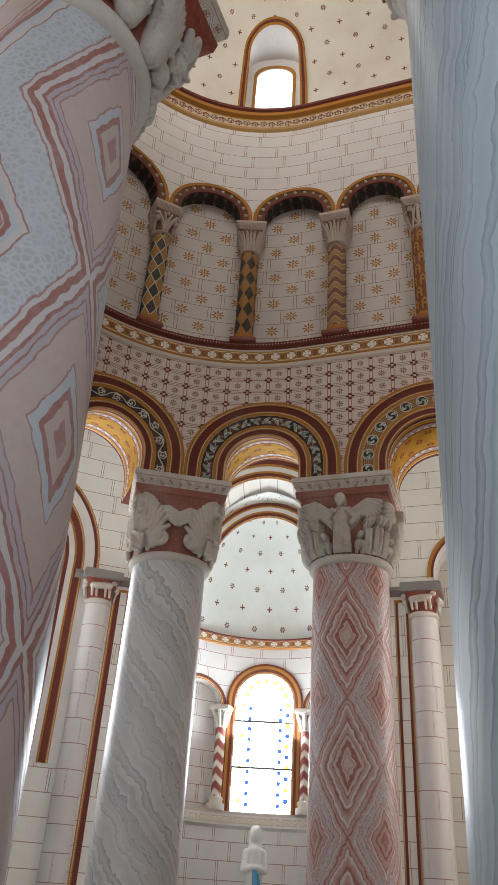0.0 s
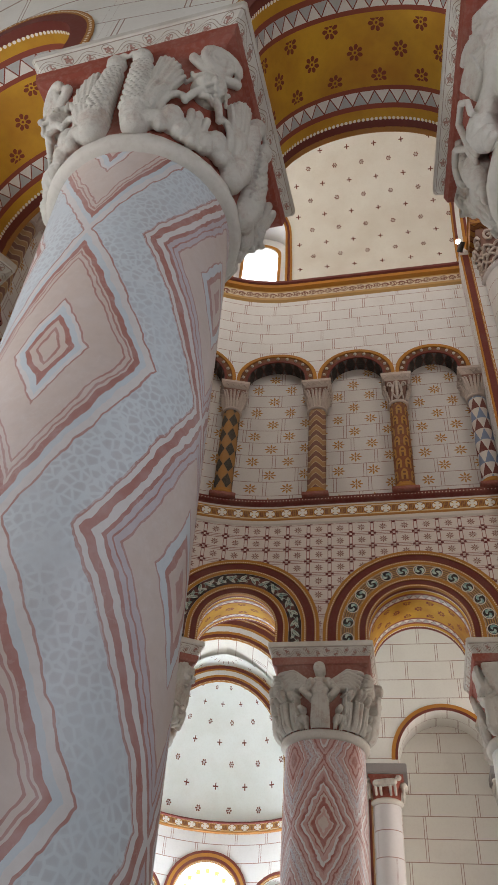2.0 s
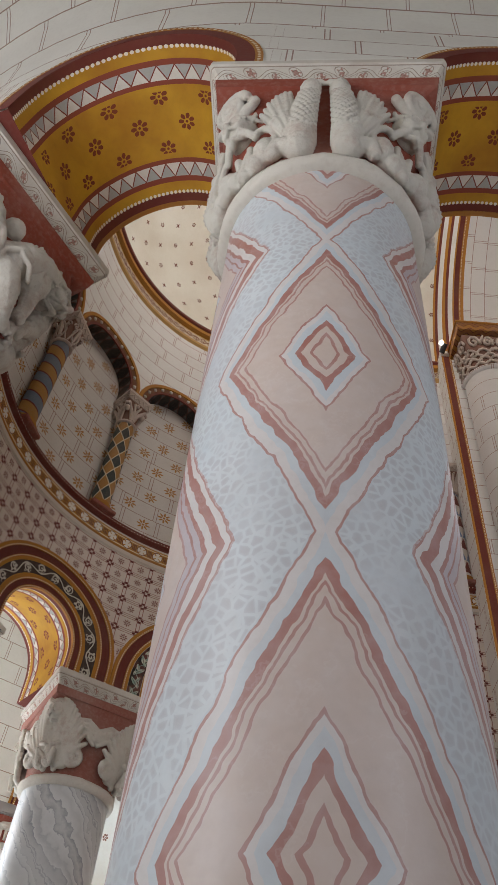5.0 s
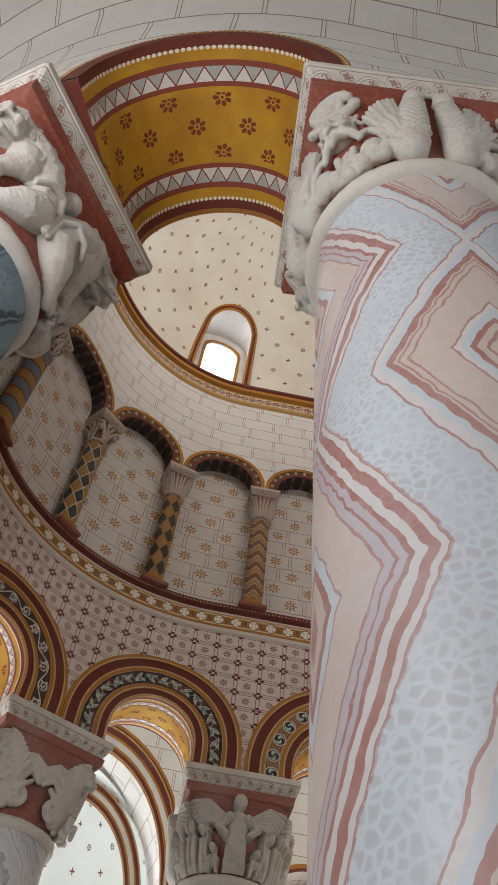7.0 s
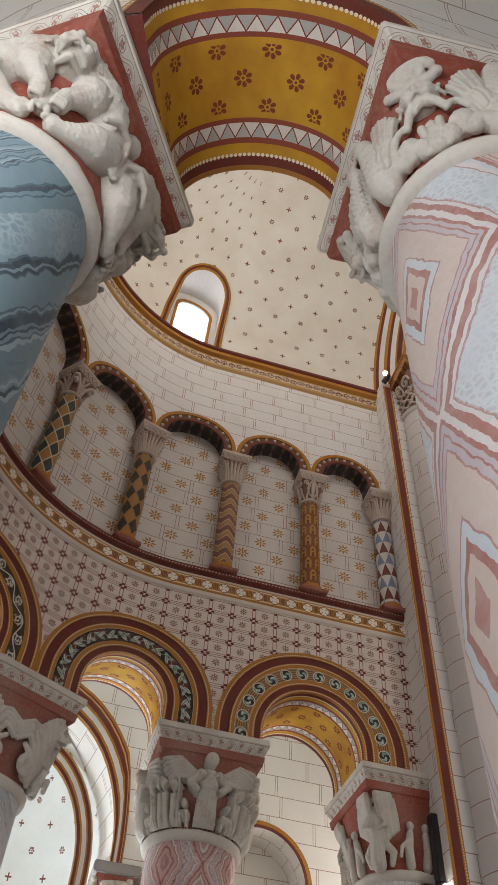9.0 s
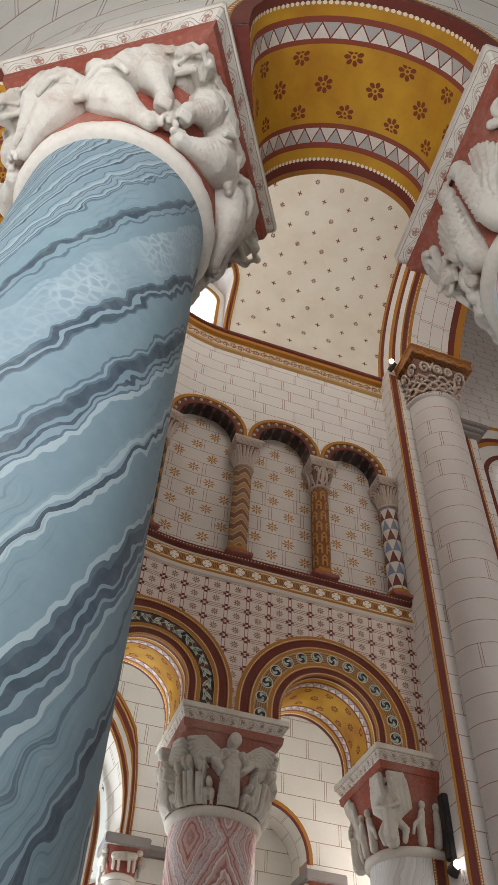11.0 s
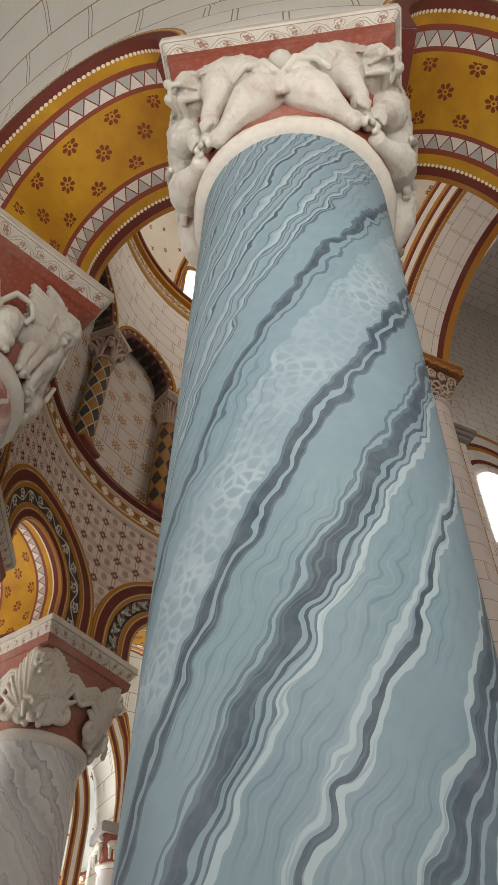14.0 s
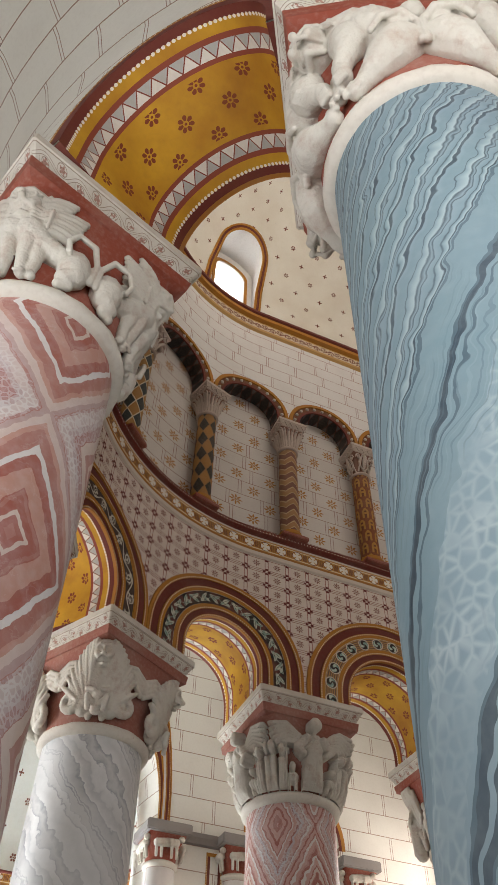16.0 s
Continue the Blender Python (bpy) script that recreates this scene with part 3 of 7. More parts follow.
def sheet(rows, uvrows):
    """Verts, faces and uvs of a grid given as equally long rows of points."""
    verts, uvs, faces = [], [], []
    w = len(rows[0])
    for pts, tex in zip(rows, uvrows):
        verts += pts
        uvs += tex
    for j in range(len(rows) - 1):
        for i in range(w - 1):
            k = j * w + i
            faces.append((k, k + 1, k + w + 1, k + w))
    return verts, faces, uvs


class Pile:
    """Gathers sheets into one mesh."""

    def __init__(self):
        self.v, self.f, self.t = [], [], []

    def put(self, rows, uvrows):
        v, f, t = sheet(rows, uvrows)
        k = len(self.v)
        self.v += v
        self.t += t
        self.f += [tuple(i + k for i in q) for q in f]

    def link(self, name, material, parent=None, smooth=False, label=""):
        return link_mesh(name, self.v, self.f, material, parent, self.t, smooth, label)


def thing(name, label="", category="", kind="", group="", at=(0, 0, 0)):
    ob = new(name)
    ob.location = at
    return tagged(ob, label, category, group, kind)


def box_bm(x0, y0, z0, x1, y1, z1, bevel=0.0):
    bm = bmesh.new()
    bmesh.ops.create_cube(bm, size=1.0, matrix=Matrix.LocRotScale(((x0 + x1) / 2, (y0 + y1) / 2, (z0 + z1) / 2), None, (x1 - x0, y1 - y0, z1 - z0)))
    if bevel:
        bmesh.ops.bevel(bm, geom=bm.edges[:], offset=bevel, segments=2, affect="EDGES")
    return bm


def box_uv(pile, x0, y0, z0, x1, y1, z1):
    """The four upright faces and the top of a block, with metric uvs."""
    ring = [(x0, y0), (x1, y0), (x1, y1), (x0, y1), (x0, y0)]
    run = 0.0
    for (ax, ay), (bx, by) in zip(ring, ring[1:]):
        n = math.hypot(bx - ax, by - ay)
        pile.put([[(ax, ay, z0), (bx, by, z0)], [(ax, ay, z1), (bx, by, z1)]], [[(run, z0), (run + n, z0)], [(run, z1), (run + n, z1)]])
        run += n
    pile.put([[(x0, y0, z1), (x1, y0, z1)], [(x0, y1, z1), (x1, y1, z1)]], [[(x0, y0), (x1, y0)], [(x0, y1), (x1, y1)]])
    pile.put([[(x0, y1, z0), (x1, y1, z0)], [(x0, y0, z0), (x1, y0, z0)]], [[(x0, y1), (x1, y1)], [(x0, y0), (x1, y0)]])


def turned(profile, cx, cy, arc=(0, 2 * math.pi), steps=48, seam=math.pi / 2):
    """Lathe rows of (radius, z); u is metres round from the ambulatory side, v height."""
    rows, tex = [], []
    for r, z in profile:
        a = [arc[0] + (arc[1] - arc[0]) * i / steps for i in range(steps + 1)]
        rows.append([(cx + r * math.cos(t + seam), cy + r * math.sin(t + seam), z) for t in a])
        tex.append([((t - math.pi) * SHAFT_R, z) for t in a])
    return rows, tex


# ---- the plan of the choir: straight bay, half circle, straight bay ----
X0, R_IN, R_OUT, X_END = -0.21, 2.57, 3.45, 2.45
HALF = math.pi * R_IN / 2
Z_SPRING, Z_SILL, Z_CORNICE, Z_DOME = 5.475, 7.48, 11.66, 12.06


def at(s, r, z):
    """A point of the choir wall: s metres along its inner face from the apse's middle (far side plus), r from the axis."""
    if abs(s) <= HALF:
        b = s / R_IN
        return (X0 - r * math.cos(b), r * math.sin(b), z)
    return (X0 + abs(s) - HALF, math.copysign(r, s), z)


def deg(b):
    return radians(b) * R_IN


S_END = HALF + X_END - X0
COLS = {"q": HALF + 2.30 - X0, "p": HALF + 0.29 - X0, "w": deg(60.6), "e": deg(20), "d": -deg(19.4), "c": -deg(58), "a": -(HALF + 0.14 - X0), "b": -(HALF + 2.12 - X0)}
# bay: left edge, right edge, middle, half width, stilt
BAYS = {
    "pq": (COLS["p"], S_END, HALF + 1.31 - X0, 0.53, 0.16), "wp": (COLS["w"], COLS["p"], deg(80.6), 0.425, 0.22), "ew": (COLS["e"], COLS["w"], deg(40.3), 0.43, 0.22),
    "de": (COLS["d"], COLS["e"], deg(0.3), 0.43, 0.22), "cd": (COLS["c"], COLS["d"], -deg(38.7), 0.43, 0.22), "ac": (COLS["a"], COLS["c"], -deg(78), 0.43, 0.22), "ba": (-S_END, COLS["a"], -(HALF + 1.13 - X0), 0.53, 0.16),
}


def arch_line(bay, off, steps=28):
    """(s, z, run) along an arch, off metres outside its intrados."""
    c, w, h = BAYS[bay][2:]
    rad = w + off
    pts = [(c - rad, Z_SPRING), (c - rad, Z_SPRING + h * 0.5)] + [(c - rad * math.cos(math.pi * i / steps), Z_SPRING + h + rad * math.sin(math.pi * i / steps)) for i in range(steps + 1)]
    pts += [(c + rad, Z_SPRING + h * 0.5), (c + rad, Z_SPRING)]
    out, run = [], 0.0
    for i, (s, z) in enumerate(pts):
        if i:
            run += math.hypot(s - pts[i - 1][0], z - pts[i - 1][1])
        out.append((s, z, run))
    return out


def grow(bay, z, r):
    """Arches widen outwards in the curve, and rise with it."""
    if abs(BAYS[bay][2]) > HALF:
        return z
    lift = max(0.0, z - Z_SPRING - BAYS[bay][4])
    return z + (lift + 0.16 * min(1.0, lift / 0.2)) * (r / R_IN - 1.0)


def wall_face(pile, bay, r, top, rows=6):
    s0, s1, c, w, h = BAYS[bay]
    line = [(s0 + (c - w - s0) * i / 5, Z_SPRING) for i in range(5)] + [(s, z) for s, z, _ in arch_line(bay, 0.0)] + [(c + w + (s1 - c - w) * i / 5, Z_SPRING) for i in range(1, 6)]
    pts, tex = [], []
    for j in range(rows + 1):
        f = j / rows
        pts.append([at(s, r, grow(bay, z, r) * (1 - f) + top * f) for s, z in line])
        tex.append([(s * (r / R_IN if abs(s) < HALF else 1), grow(bay, z, r) * (1 - f) + top * f) for s, z in line])
    pile.put(pts, tex)


def arch_ring(bay, off0, off1, r, proud, material, parent, name, side=-1):
    """A band on the wall face round an arch; side -1 stands towards the choir, +1 towards the ambulatory."""
    pile = Pile()
    a, b = arch_line(bay, off0), arch_line(bay, off1)
    mid = (off0 + off1) / 2
    s0, s1 = BAYS[bay][:2]
    lay = [(a, 0.0, off0 - mid), (a, proud, off0 - mid), (b, proud, off1 - mid), (b, 0.0, off1 - mid)]
    rows = [[at(min(max(s, s0 + 0.002), s1 - 0.002), r + side * p, grow(bay, z, r)) for s, z, _ in ln] for ln, p, _ in lay]
    tex = [[(q, v) for _, _, q in arch_line(bay, mid)] for _, _, v in lay]
    pile.put(rows, tex)
    return pile.link(name, material, parent)


choir = thing("wall_choir", "white-painted curved choir wall with round arches on columns", "wall", "structure")
for bay in BAYS:
    inner, outer = Pile(), Pile()
    wall_face(inner, bay, R_IN, 7.12)
    wall_face(outer, bay, R_OUT, 6.95)
    inner.link("spandrel_wall", MAT["grid"], choir)
    outer.link("outer_spandrel", MAT["ashlar_dark"], choir)
for bay in BAYS:
    pile, steps = Pile(), 8
    ln = arch_line(bay, 0.0)
    pts, tex = [], []
    for j in range(steps + 1):
        r = R_OUT + 0.004 + (R_IN - R_OUT - 0.008) * j / steps
        pts.append([at(s, r, grow(bay, z, r)) for s, z, _ in ln])
        tex.append([(q, 0.88 * j / steps) for _, _, q in ln])
    pile.put(pts, tex)
    pile.link("arch_soffit", MAT["soffit"], choir, True, "ochre soffit painted with red flowers")
    under = Pile()
    s0, s1, c, w, h = BAYS[bay]
    for lo, hi in ((s0, c - w), (c + w, s1)):
        under.put([[at(lo + (hi - lo) * i / 4, r, Z_SPRING + 0.001) for i in range(5)] for r in (R_IN, R_OUT)], [[(lo + (hi - lo) * i / 4, r) for i in range(5)] for r in (R_IN, R_OUT)])
    under.link("springer", MAT["maroon"], choir)
    vine = MAT[{"wp": "leaves", "pq": "roundels", "ac": "leaves", "ba": "roundels"}.get(bay, "vine_dark")]
    for name, o0, o1, proud, material in (("beaded_edge", 0.0, 0.024, 0.034, MAT["dots"]), ("maroon_ring", 0.024, 0.084, 0.024, MAT["maroon"]), ("beaded_ring", 0.084, 0.106, 0.034, MAT["dots"]), ("ochre_ring", 0.106, 0.14, 0.028, MAT["ochre"]), ("scroll_ring", 0.14, 0.285, 0.022, vine),
                                          ("ochre_ring", 0.285, 0.312, 0.028, MAT["ochre"]), ("beaded_ring", 0.312, 0.334, 0.032, MAT["dots"]), ("maroon_ring", 0.334, 0.424, 0.012, MAT["maroon"]), ("beaded_ring", 0.424, 0.446, 0.026, MAT["dots"]), ("ochre_ring", 0.446, 0.476, 0.02, MAT["ochre"])):
        arch_ring(bay, o0, o1, R_IN, proud, material, choir, name)
    for name, o0, o1, proud, material in (("maroon_edge", 0.0, 0.07, 0.006, MAT["maroon"]), ("beaded_edge", 0.07, 0.10, 0.008, MAT["dots"])):
        arch_ring(bay, o0, o1, R_OUT, proud, material, choir, name, 1)


def course(profile, material, name, parent, s0=-S_END, s1=S_END, steps=150, smooth=False, label=""):
    """A moulding that follows the choir wall; profile rows of (r, z, v)."""
    pile = Pile()
    ss = [s0 + (s1 - s0) * i / steps for i in range(steps + 1)]
    pile.put([[at(s, r, z) for s in ss] for r, z, _ in profile], [[(s, v) for s in ss] for _, _, v in profile])
    return pile.link(name, material, parent, smooth, label)


course([(R_IN, 7.10, -0.16), (R_IN - 0.02, 7.12, -0.15), (R_IN - 0.02, 7.40, 0.13)], MAT["frieze"], "rosette_frieze", choir, label="ochre frieze with white rosettes")
course([(R_IN - 0.02, 7.40, -0.04), (R_IN - 0.06, 7.42, -0.02), (R_IN - 0.06, 7.465, 0.025), (R_IN - 0.05, 7.48, 0.04), (R_IN + 0.42, 7.48, 0.4)], dotted_material("beaded_maroon_paint", MAROON, 0.016, 0.04), "arcade_sill", choir, label="maroon sill edge with a row of pale beads")

# ---- blind arcade over the arches ----
R_BACK = R_IN + 0.22
ARC = [side * q for side in (-1, 1) for q in (0.69, 2.054, 3.27, HALF + 0.42, HALF + 1.52, HALF + 2.55)]
ARC = sorted(set(round(a, 3) for a in ARC))
course([(R_BACK, 7.48, 7.48), (R_BACK, 8.5, 8.5), (R_BACK, 9.5, 9.5), (R_BACK, 10.3, 10.3)], MAT["recess"], "arcade_back", choir, label="pale wall painted with joints and ochre stars")
Z_ARC = 9.54


def arcade_line(c, w, off, steps=20):
    rad = w + off
    pts = [(c - rad, Z_ARC), (c - rad, Z_ARC + 0.08)] + [(c - rad * math.cos(math.pi * i / steps), Z_ARC + 0.16 + rad * math.sin(math.pi * i / steps)) for i in range(steps + 1)] + [(c + rad, Z_ARC + 0.08), (c + rad, Z_ARC)]
    out, run = [], 0.0
    for i, (s, z) in enumerate(pts):
        run += math.hypot(s - pts[i - 1][0], z - pts[i - 1][1]) if i else 0.0
        out.append((s, z, run))
    return out


bm = bmesh.new()
bmesh.ops.create_icosphere(bm, subdivisions=1, radius=0.027)
STUD = bpy.data.meshes.new("stud")
bm.to_mesh(STUD)
bm.free()
STUD.shade_smooth()
STUD.materials.append(MAT["stone"])
for a, b in zip(ARC, ARC[1:]):
    upper = Pile()
    c, w = (a + b) / 2, (b - a) / 2 - 0.17
    line = [(a, Z_ARC)] + [(s, z) for s, z, _ in arcade_line(c, w, 0.0)] + [(b, Z_ARC)]
    upper.put([[at(s, R_IN, z * (1 - f) + Z_CORNICE * f) for s, z in line] for f in (0, 0.3, 0.65, 1.0)], [[(s, z * (1 - f) + Z_CORNICE * f) for s, z in line] for f in (0, 0.3, 0.65, 1.0)])
    upper.link("clerestory_wall", MAT["ashlar"], choir)
    ln = arcade_line(c, w, 0.0)
    pile = Pile()
    pile.put([[at(s, r, z) for s, z, _ in ln] for r in (R_IN, R_BACK)], [[(q, v) for _, _, q in ln] for v in (-0.07, 0.07)])
    pile.link("arcade_soffit", MAT["arcade_under"], choir, True)
    for name, o0, o1, p, material in (("arcade_ring", 0.0, 0.035, 0.02, "maroon"), ("studded_ring", 0.035, 0.115, 0.012, "stud_brown"), ("arcade_ring", 0.115, 0.165, 0.03, "ochre")):
        l0, l1 = arcade_line(c, w, o0), arcade_line(c, w, o1)
        pile = Pile()
        pile.put([[at(min(max(s, a + 0.004), b - 0.004), R_IN - q, z) for s, z, _ in l] for l, q in ((l0, 0), (l0, p), (l1, p), (l1, 0))], [[(q, v) for _, _, q in l0] for v in (-0.04, -0.04, 0.04, 0.04)])
        pile.link(name, MAT[material], choir)
    for i in range(11):
        t = math.pi * (i + 0.5) / 11
        p = at(c - (w + 0.075) * math.cos(t), R_IN - 0.015, Z_ARC + 0.16 + (w + 0.075) * math.sin(t))
        stud = new("stud", STUD)
        stud.location, stud.parent = p, choir
for side in (-1, 1):
    jamb = Pile()
    ends = (side * (HALF + 2.55), side * S_END)
    jamb.put([[at(s, R_BACK, Z_ARC) for s in ends]] + [[at(s, R_IN, z) for s in ends] for z in (Z_ARC, 10.3, Z_CORNICE)], [[(s, z) for s in ends] for z in (Z_ARC - 0.3, Z_ARC, 10.3, Z_CORNICE)])
    jamb.link("clerestory_wall", MAT["ashlar"], choir)
course([(R_IN, 11.62, -0.14), (R_IN - 0.03, 11.66, -0.12), (R_IN - 0.03, 11.70, -0.085), (R_IN - 0.03, 11.87, 0.085), (R_IN - 0.03, 11.89, 0.1)], MAT["cornice"], "scroll_cornice", choir, label="cornice painted with a running red scroll")
course([(R_IN - 0.03, 11.89, 0), (R_IN - 0.09, 11.92, 0), (R_IN - 0.09, 11.99, 0)], MAT["ochre"], "cornice_ochre", choir)
course([(R_IN - 0.09, 11.99, 0), (R_IN - 0.12, 12.01, 0), (R_IN - 0.12, 12.06, 0), (R_IN, 12.06, 0)], MAT["maroon"], "cornice_maroon", choir)

# ---- half dome with its window ----
DOME_S, DOME_HW, DOME_TOP = deg(76.8), 0.44, 1.68


def vault(s, q, r=R_IN):
    """A point of the vault, q metres up its curve."""
    f = q / R_IN
    return at(s, r * math.cos(f), Z_DOME + r * math.sin(f))


def niche_line(hw, top, steps=16, c=DOME_S):
    pts = [(c - hw, 0.0), (c - hw, (top - hw) * 0.5)] + [(c - hw * math.cos(math.pi * i / steps), top - hw + hw * math.sin(math.pi * i / steps)) for i in range(steps + 1)] + [(c + hw, (top - hw) * 0.5), (c + hw, 0.0)]
    return pts


QUARTER = R_IN * math.pi / 2
pile = Pile()
N = 30
niche = [p for i, p in enumerate(niche_line(DOME_HW, DOME_TOP)) if 2 <= i < 19]
for line in ([(-S_END + (DOME_S - DOME_HW + S_END) * i / 90, 0.0) for i in range(91)], niche, [(DOME_S + DOME_HW + (S_END - DOME_S - DOME_HW) * i / 24, 0.0) for i in range(25)]):
    pile.put([[vault(s, q + (QUARTER - q) * (j / N)) for s, q in line] for j in range(N + 1)], [[(s, q + (QUARTER - q) * (j / N)) for s, q in line] for j in range(N + 1)])
tagged(pile.link("ceiling_half_dome", MAT["dome"], None, True), "cream half dome painted with small red stars and crosses", "vault", "", "structure")

window = thing("window_1", "small round-arched window in a deep painted reveal", "window", "structure")
frame_mats = (("ochre", 0.0, 0.04, 0.02), ("maroon", 0.04, 0.085, 0.012), ("ochre", 0.085, 0.12, 0.018))
for m_, o0, o1, p in frame_mats:
    l0, l1 = niche_line(DOME_HW + o0, DOME_TOP + o0), niche_line(DOME_HW + o1, DOME_TOP + o1)
    pile = Pile()
    pile.put([[vault(s, q, R_IN - k) for s, q in l] for l, k in ((l0, 0), (l0, p), (l1, p), (l1, 0))], [[(i * 0.1, v) for i in range(len(l0))] for v in (0, 0, 0.04, 0.04)])
    pile.link("window_frame", MAT[m_], window, True)
R_PANE = 2.63
l0 = niche_line(DOME_HW, DOME_TOP)
pts0 = [vault(s, q) for s, q in l0]
rr = [R_IN * math.cos(q / R_IN) for s, q in l0]
zz = [Z_DOME + R_IN * math.sin(q / R_IN) for s, q in l0]
pile = Pile()
pile.put([[at(s, a + (R_PANE - a) * k, z + (min(z, 13.72) - z) * k) for (s, q), a, z in zip(l0, rr, zz)] for k in (0, 0.25, 0.5, 0.75, 1.0)], [[(i * 0.1, k) for i in range(len(l0))] for k in (0, 0.25, 0.5, 0.75, 1.0)])
pile.link("reveal", MAT["white"], window, True)
back_out = [(s, min(z, 13.72)) for (s, q), z in zip(l0, zz)]
small = []
HW2, TOP2 = 0.29, 13.35
for i in range(len(back_out)):
    if i < 2:
        small.append((DOME_S - HW2, (12.06, 12.45)[i]))
    elif i >= len(back_out) - 2:
        small.append((DOME_S + HW2, (12.45, 12.06)[i - len(back_out) + 2]))
    else:
        t = math.pi * (i - 2) / 16
        small.append((DOME_S - HW2 * math.cos(t), TOP2 - HW2 + HW2 * math.sin(t)))
pile = Pile()
pile.put([[at(s, R_PANE, z) for s, z in back_out], [at(s, R_PANE, z) for s, z in small], [at(s, R_PANE + 0.12, z) for s, z in small]], [[(i * 0.1, v) for i in range(len(small))] for v in (0, 0.2, 0.45)])
pile.link("inner_arch", MAT["white"], window)
pile = Pile()
big = [(DOME_S + (s - DOME_S) * 1.18, 12.06 + (z - 12.06) * 1.05) for s, z in small]
pile.put([[at(s, R_PANE - 0.02, z) for s, z in small], [at(s, R_PANE - 0.02, z) for s, z in big], [at(s, R_PANE, z) for s, z in big]], [[(i * 0.1, v) for i in range(len(small))] for v in (0, 0.05, 0.07)])
pile.link("painted_arch", MAT["ochre"], window)
link_mesh("sill", [at(DOME_S - 0.44, R_IN - 0.02, 12.064), at(DOME_S + 0.44, R_IN - 0.02, 12.064), at(DOME_S + 0.44, 2.9, 12.064), at(DOME_S - 0.44, 2.9, 12.064)], [(0, 1, 2, 3)], MAT["white"], window)


def glow_material(name, colour, strength):
    n = Nodes(name)
    n.put(n.shader.inputs["Base Color"], (0.8, 0.8, 0.8))
    n.put(n.shader.inputs["Emission Color"], colour)
    n.put(n.shader.inputs["Emission Strength"], strength)
    return n.mat


def tint_material(name, colour):
    n = Nodes(name)
    clear = n.tree.nodes.new("ShaderNodeBsdfTransparent")
    clear.inputs[0].default_value = (*colour, 1)
    mixer = n.tree.nodes.new("ShaderNodeMixShader")
    mixer.inputs[0].default_value = 0.12
    n.put(n.shader.inputs["Base Color"], colour)
    n.tree.links.new(clear.outputs[0], mixer.inputs[1])
    n.tree.links.new(n.shader.outputs[0], mixer.inputs[2])
    n.tree.links.new(mixer.outputs[0], n.tree.nodes["Material Output"].inputs[0])
    return n.mat


DAYLIGHT = glow_material("bright_sky_backdrop", (0.93, 0.97, 1.0), 4.5)
GLASS = tint_material("clear_leaded_glass", (0.9, 0.95, 0.97))
pane = link_mesh("pane", [at(s, R_PANE + 0.08, z) for s, z in small], [tuple(range(len(small)))], GLASS, window)
pane.visible_shadow = False
sky_sheet = link_mesh("backdrop_sky", [at(DOME_S - 0.5, 3.0, 11.8), at(DOME_S + 0.5, 3.0, 11.8), at(DOME_S + 0.5, 3.0, 14.2), at(DOME_S - 0.5, 3.0, 14.2)], [(0, 1, 2, 3)], DAYLIGHT)
tagged(sky_sheet, "bright overcast sky outside the window", "sky", "", "structure")

# ---- columns ----
CAPITAL_BASE, CAPITAL_TOP = 4.60, 5.31


def ball_mesh(level):
    bm = bmesh.new()
    bmesh.ops.create_icosphere(bm, subdivisions=level, radius=1.0)
    bm.verts.ensure_lookup_table()
    v = np.array([q.co[:] for q in bm.verts])
    f = np.array([[q.index for q in p.verts] for p in bm.faces])
    bm.free()
    return v, f


BALL_V, BALL_F = ball_mesh(2)


class Clay:
    """Gathers balls quickly; link() makes one mesh of them."""

    def __init__(self):
        self.v, self.f, self.n = [], [], 0

    def put(self, p, radii):
        self.v.append(BALL_V * np.array(radii) + np.array(p))
        self.f.append(BALL_F + self.n)
        self.n += len(BALL_V)

    def link(self, name, material, parent, label="", smooth=True):
        me = bpy.data.meshes.new(name)
        v, f = np.concatenate(self.v), np.concatenate(self.f)
        me.vertices.add(len(v))
        me.vertices.foreach_set("co", v.astype(np.float32).ravel())
        me.loops.add(f.size)
        me.loops.foreach_set("vertex_index", f.astype(np.int32).ravel())
        me.polygons.add(len(f))
        me.polygons.foreach_set("loop_start", np.arange(0, f.size, 3, dtype=np.int32))
        me.update(calc_edges=True)
        if smooth:
            me.shade_smooth()
        me.materials.append(material)
        ob = new(name, me)
        ob.parent = parent
        if label:
            ob["label"] = label
        return ob


def limb(clay, pts, radii):
    """A chain of balls along points, to be fused by the remesher."""
    for (p, q), (r0, r1) in zip(zip(pts, pts[1:]), zip(radii, radii[1:])):
        p, q = np.array(p), np.array(q)
        n = max(1, int(np.linalg.norm(q - p) / (min(r0, r1) * 0.6)) + 1)
        for i in range(n + 1):
            f = i / n
            r = r0 + (r1 - r0) * f
            clay.put(p + (q - p) * f, (r, r, r))


def ball(clay, p, radii):
    clay.put(p, radii)


def face_points(k, flip=1):
    """Maps (along the face, height, out) of the capital's face k to its own axes."""
    c, s = math.cos(k * math.pi / 2), math.sin(k * math.pi / 2)

    def go(a, z, d):
        x, y = a * flip, -d
        return (x * c - y * s, x * s + y * c, z)
    return go


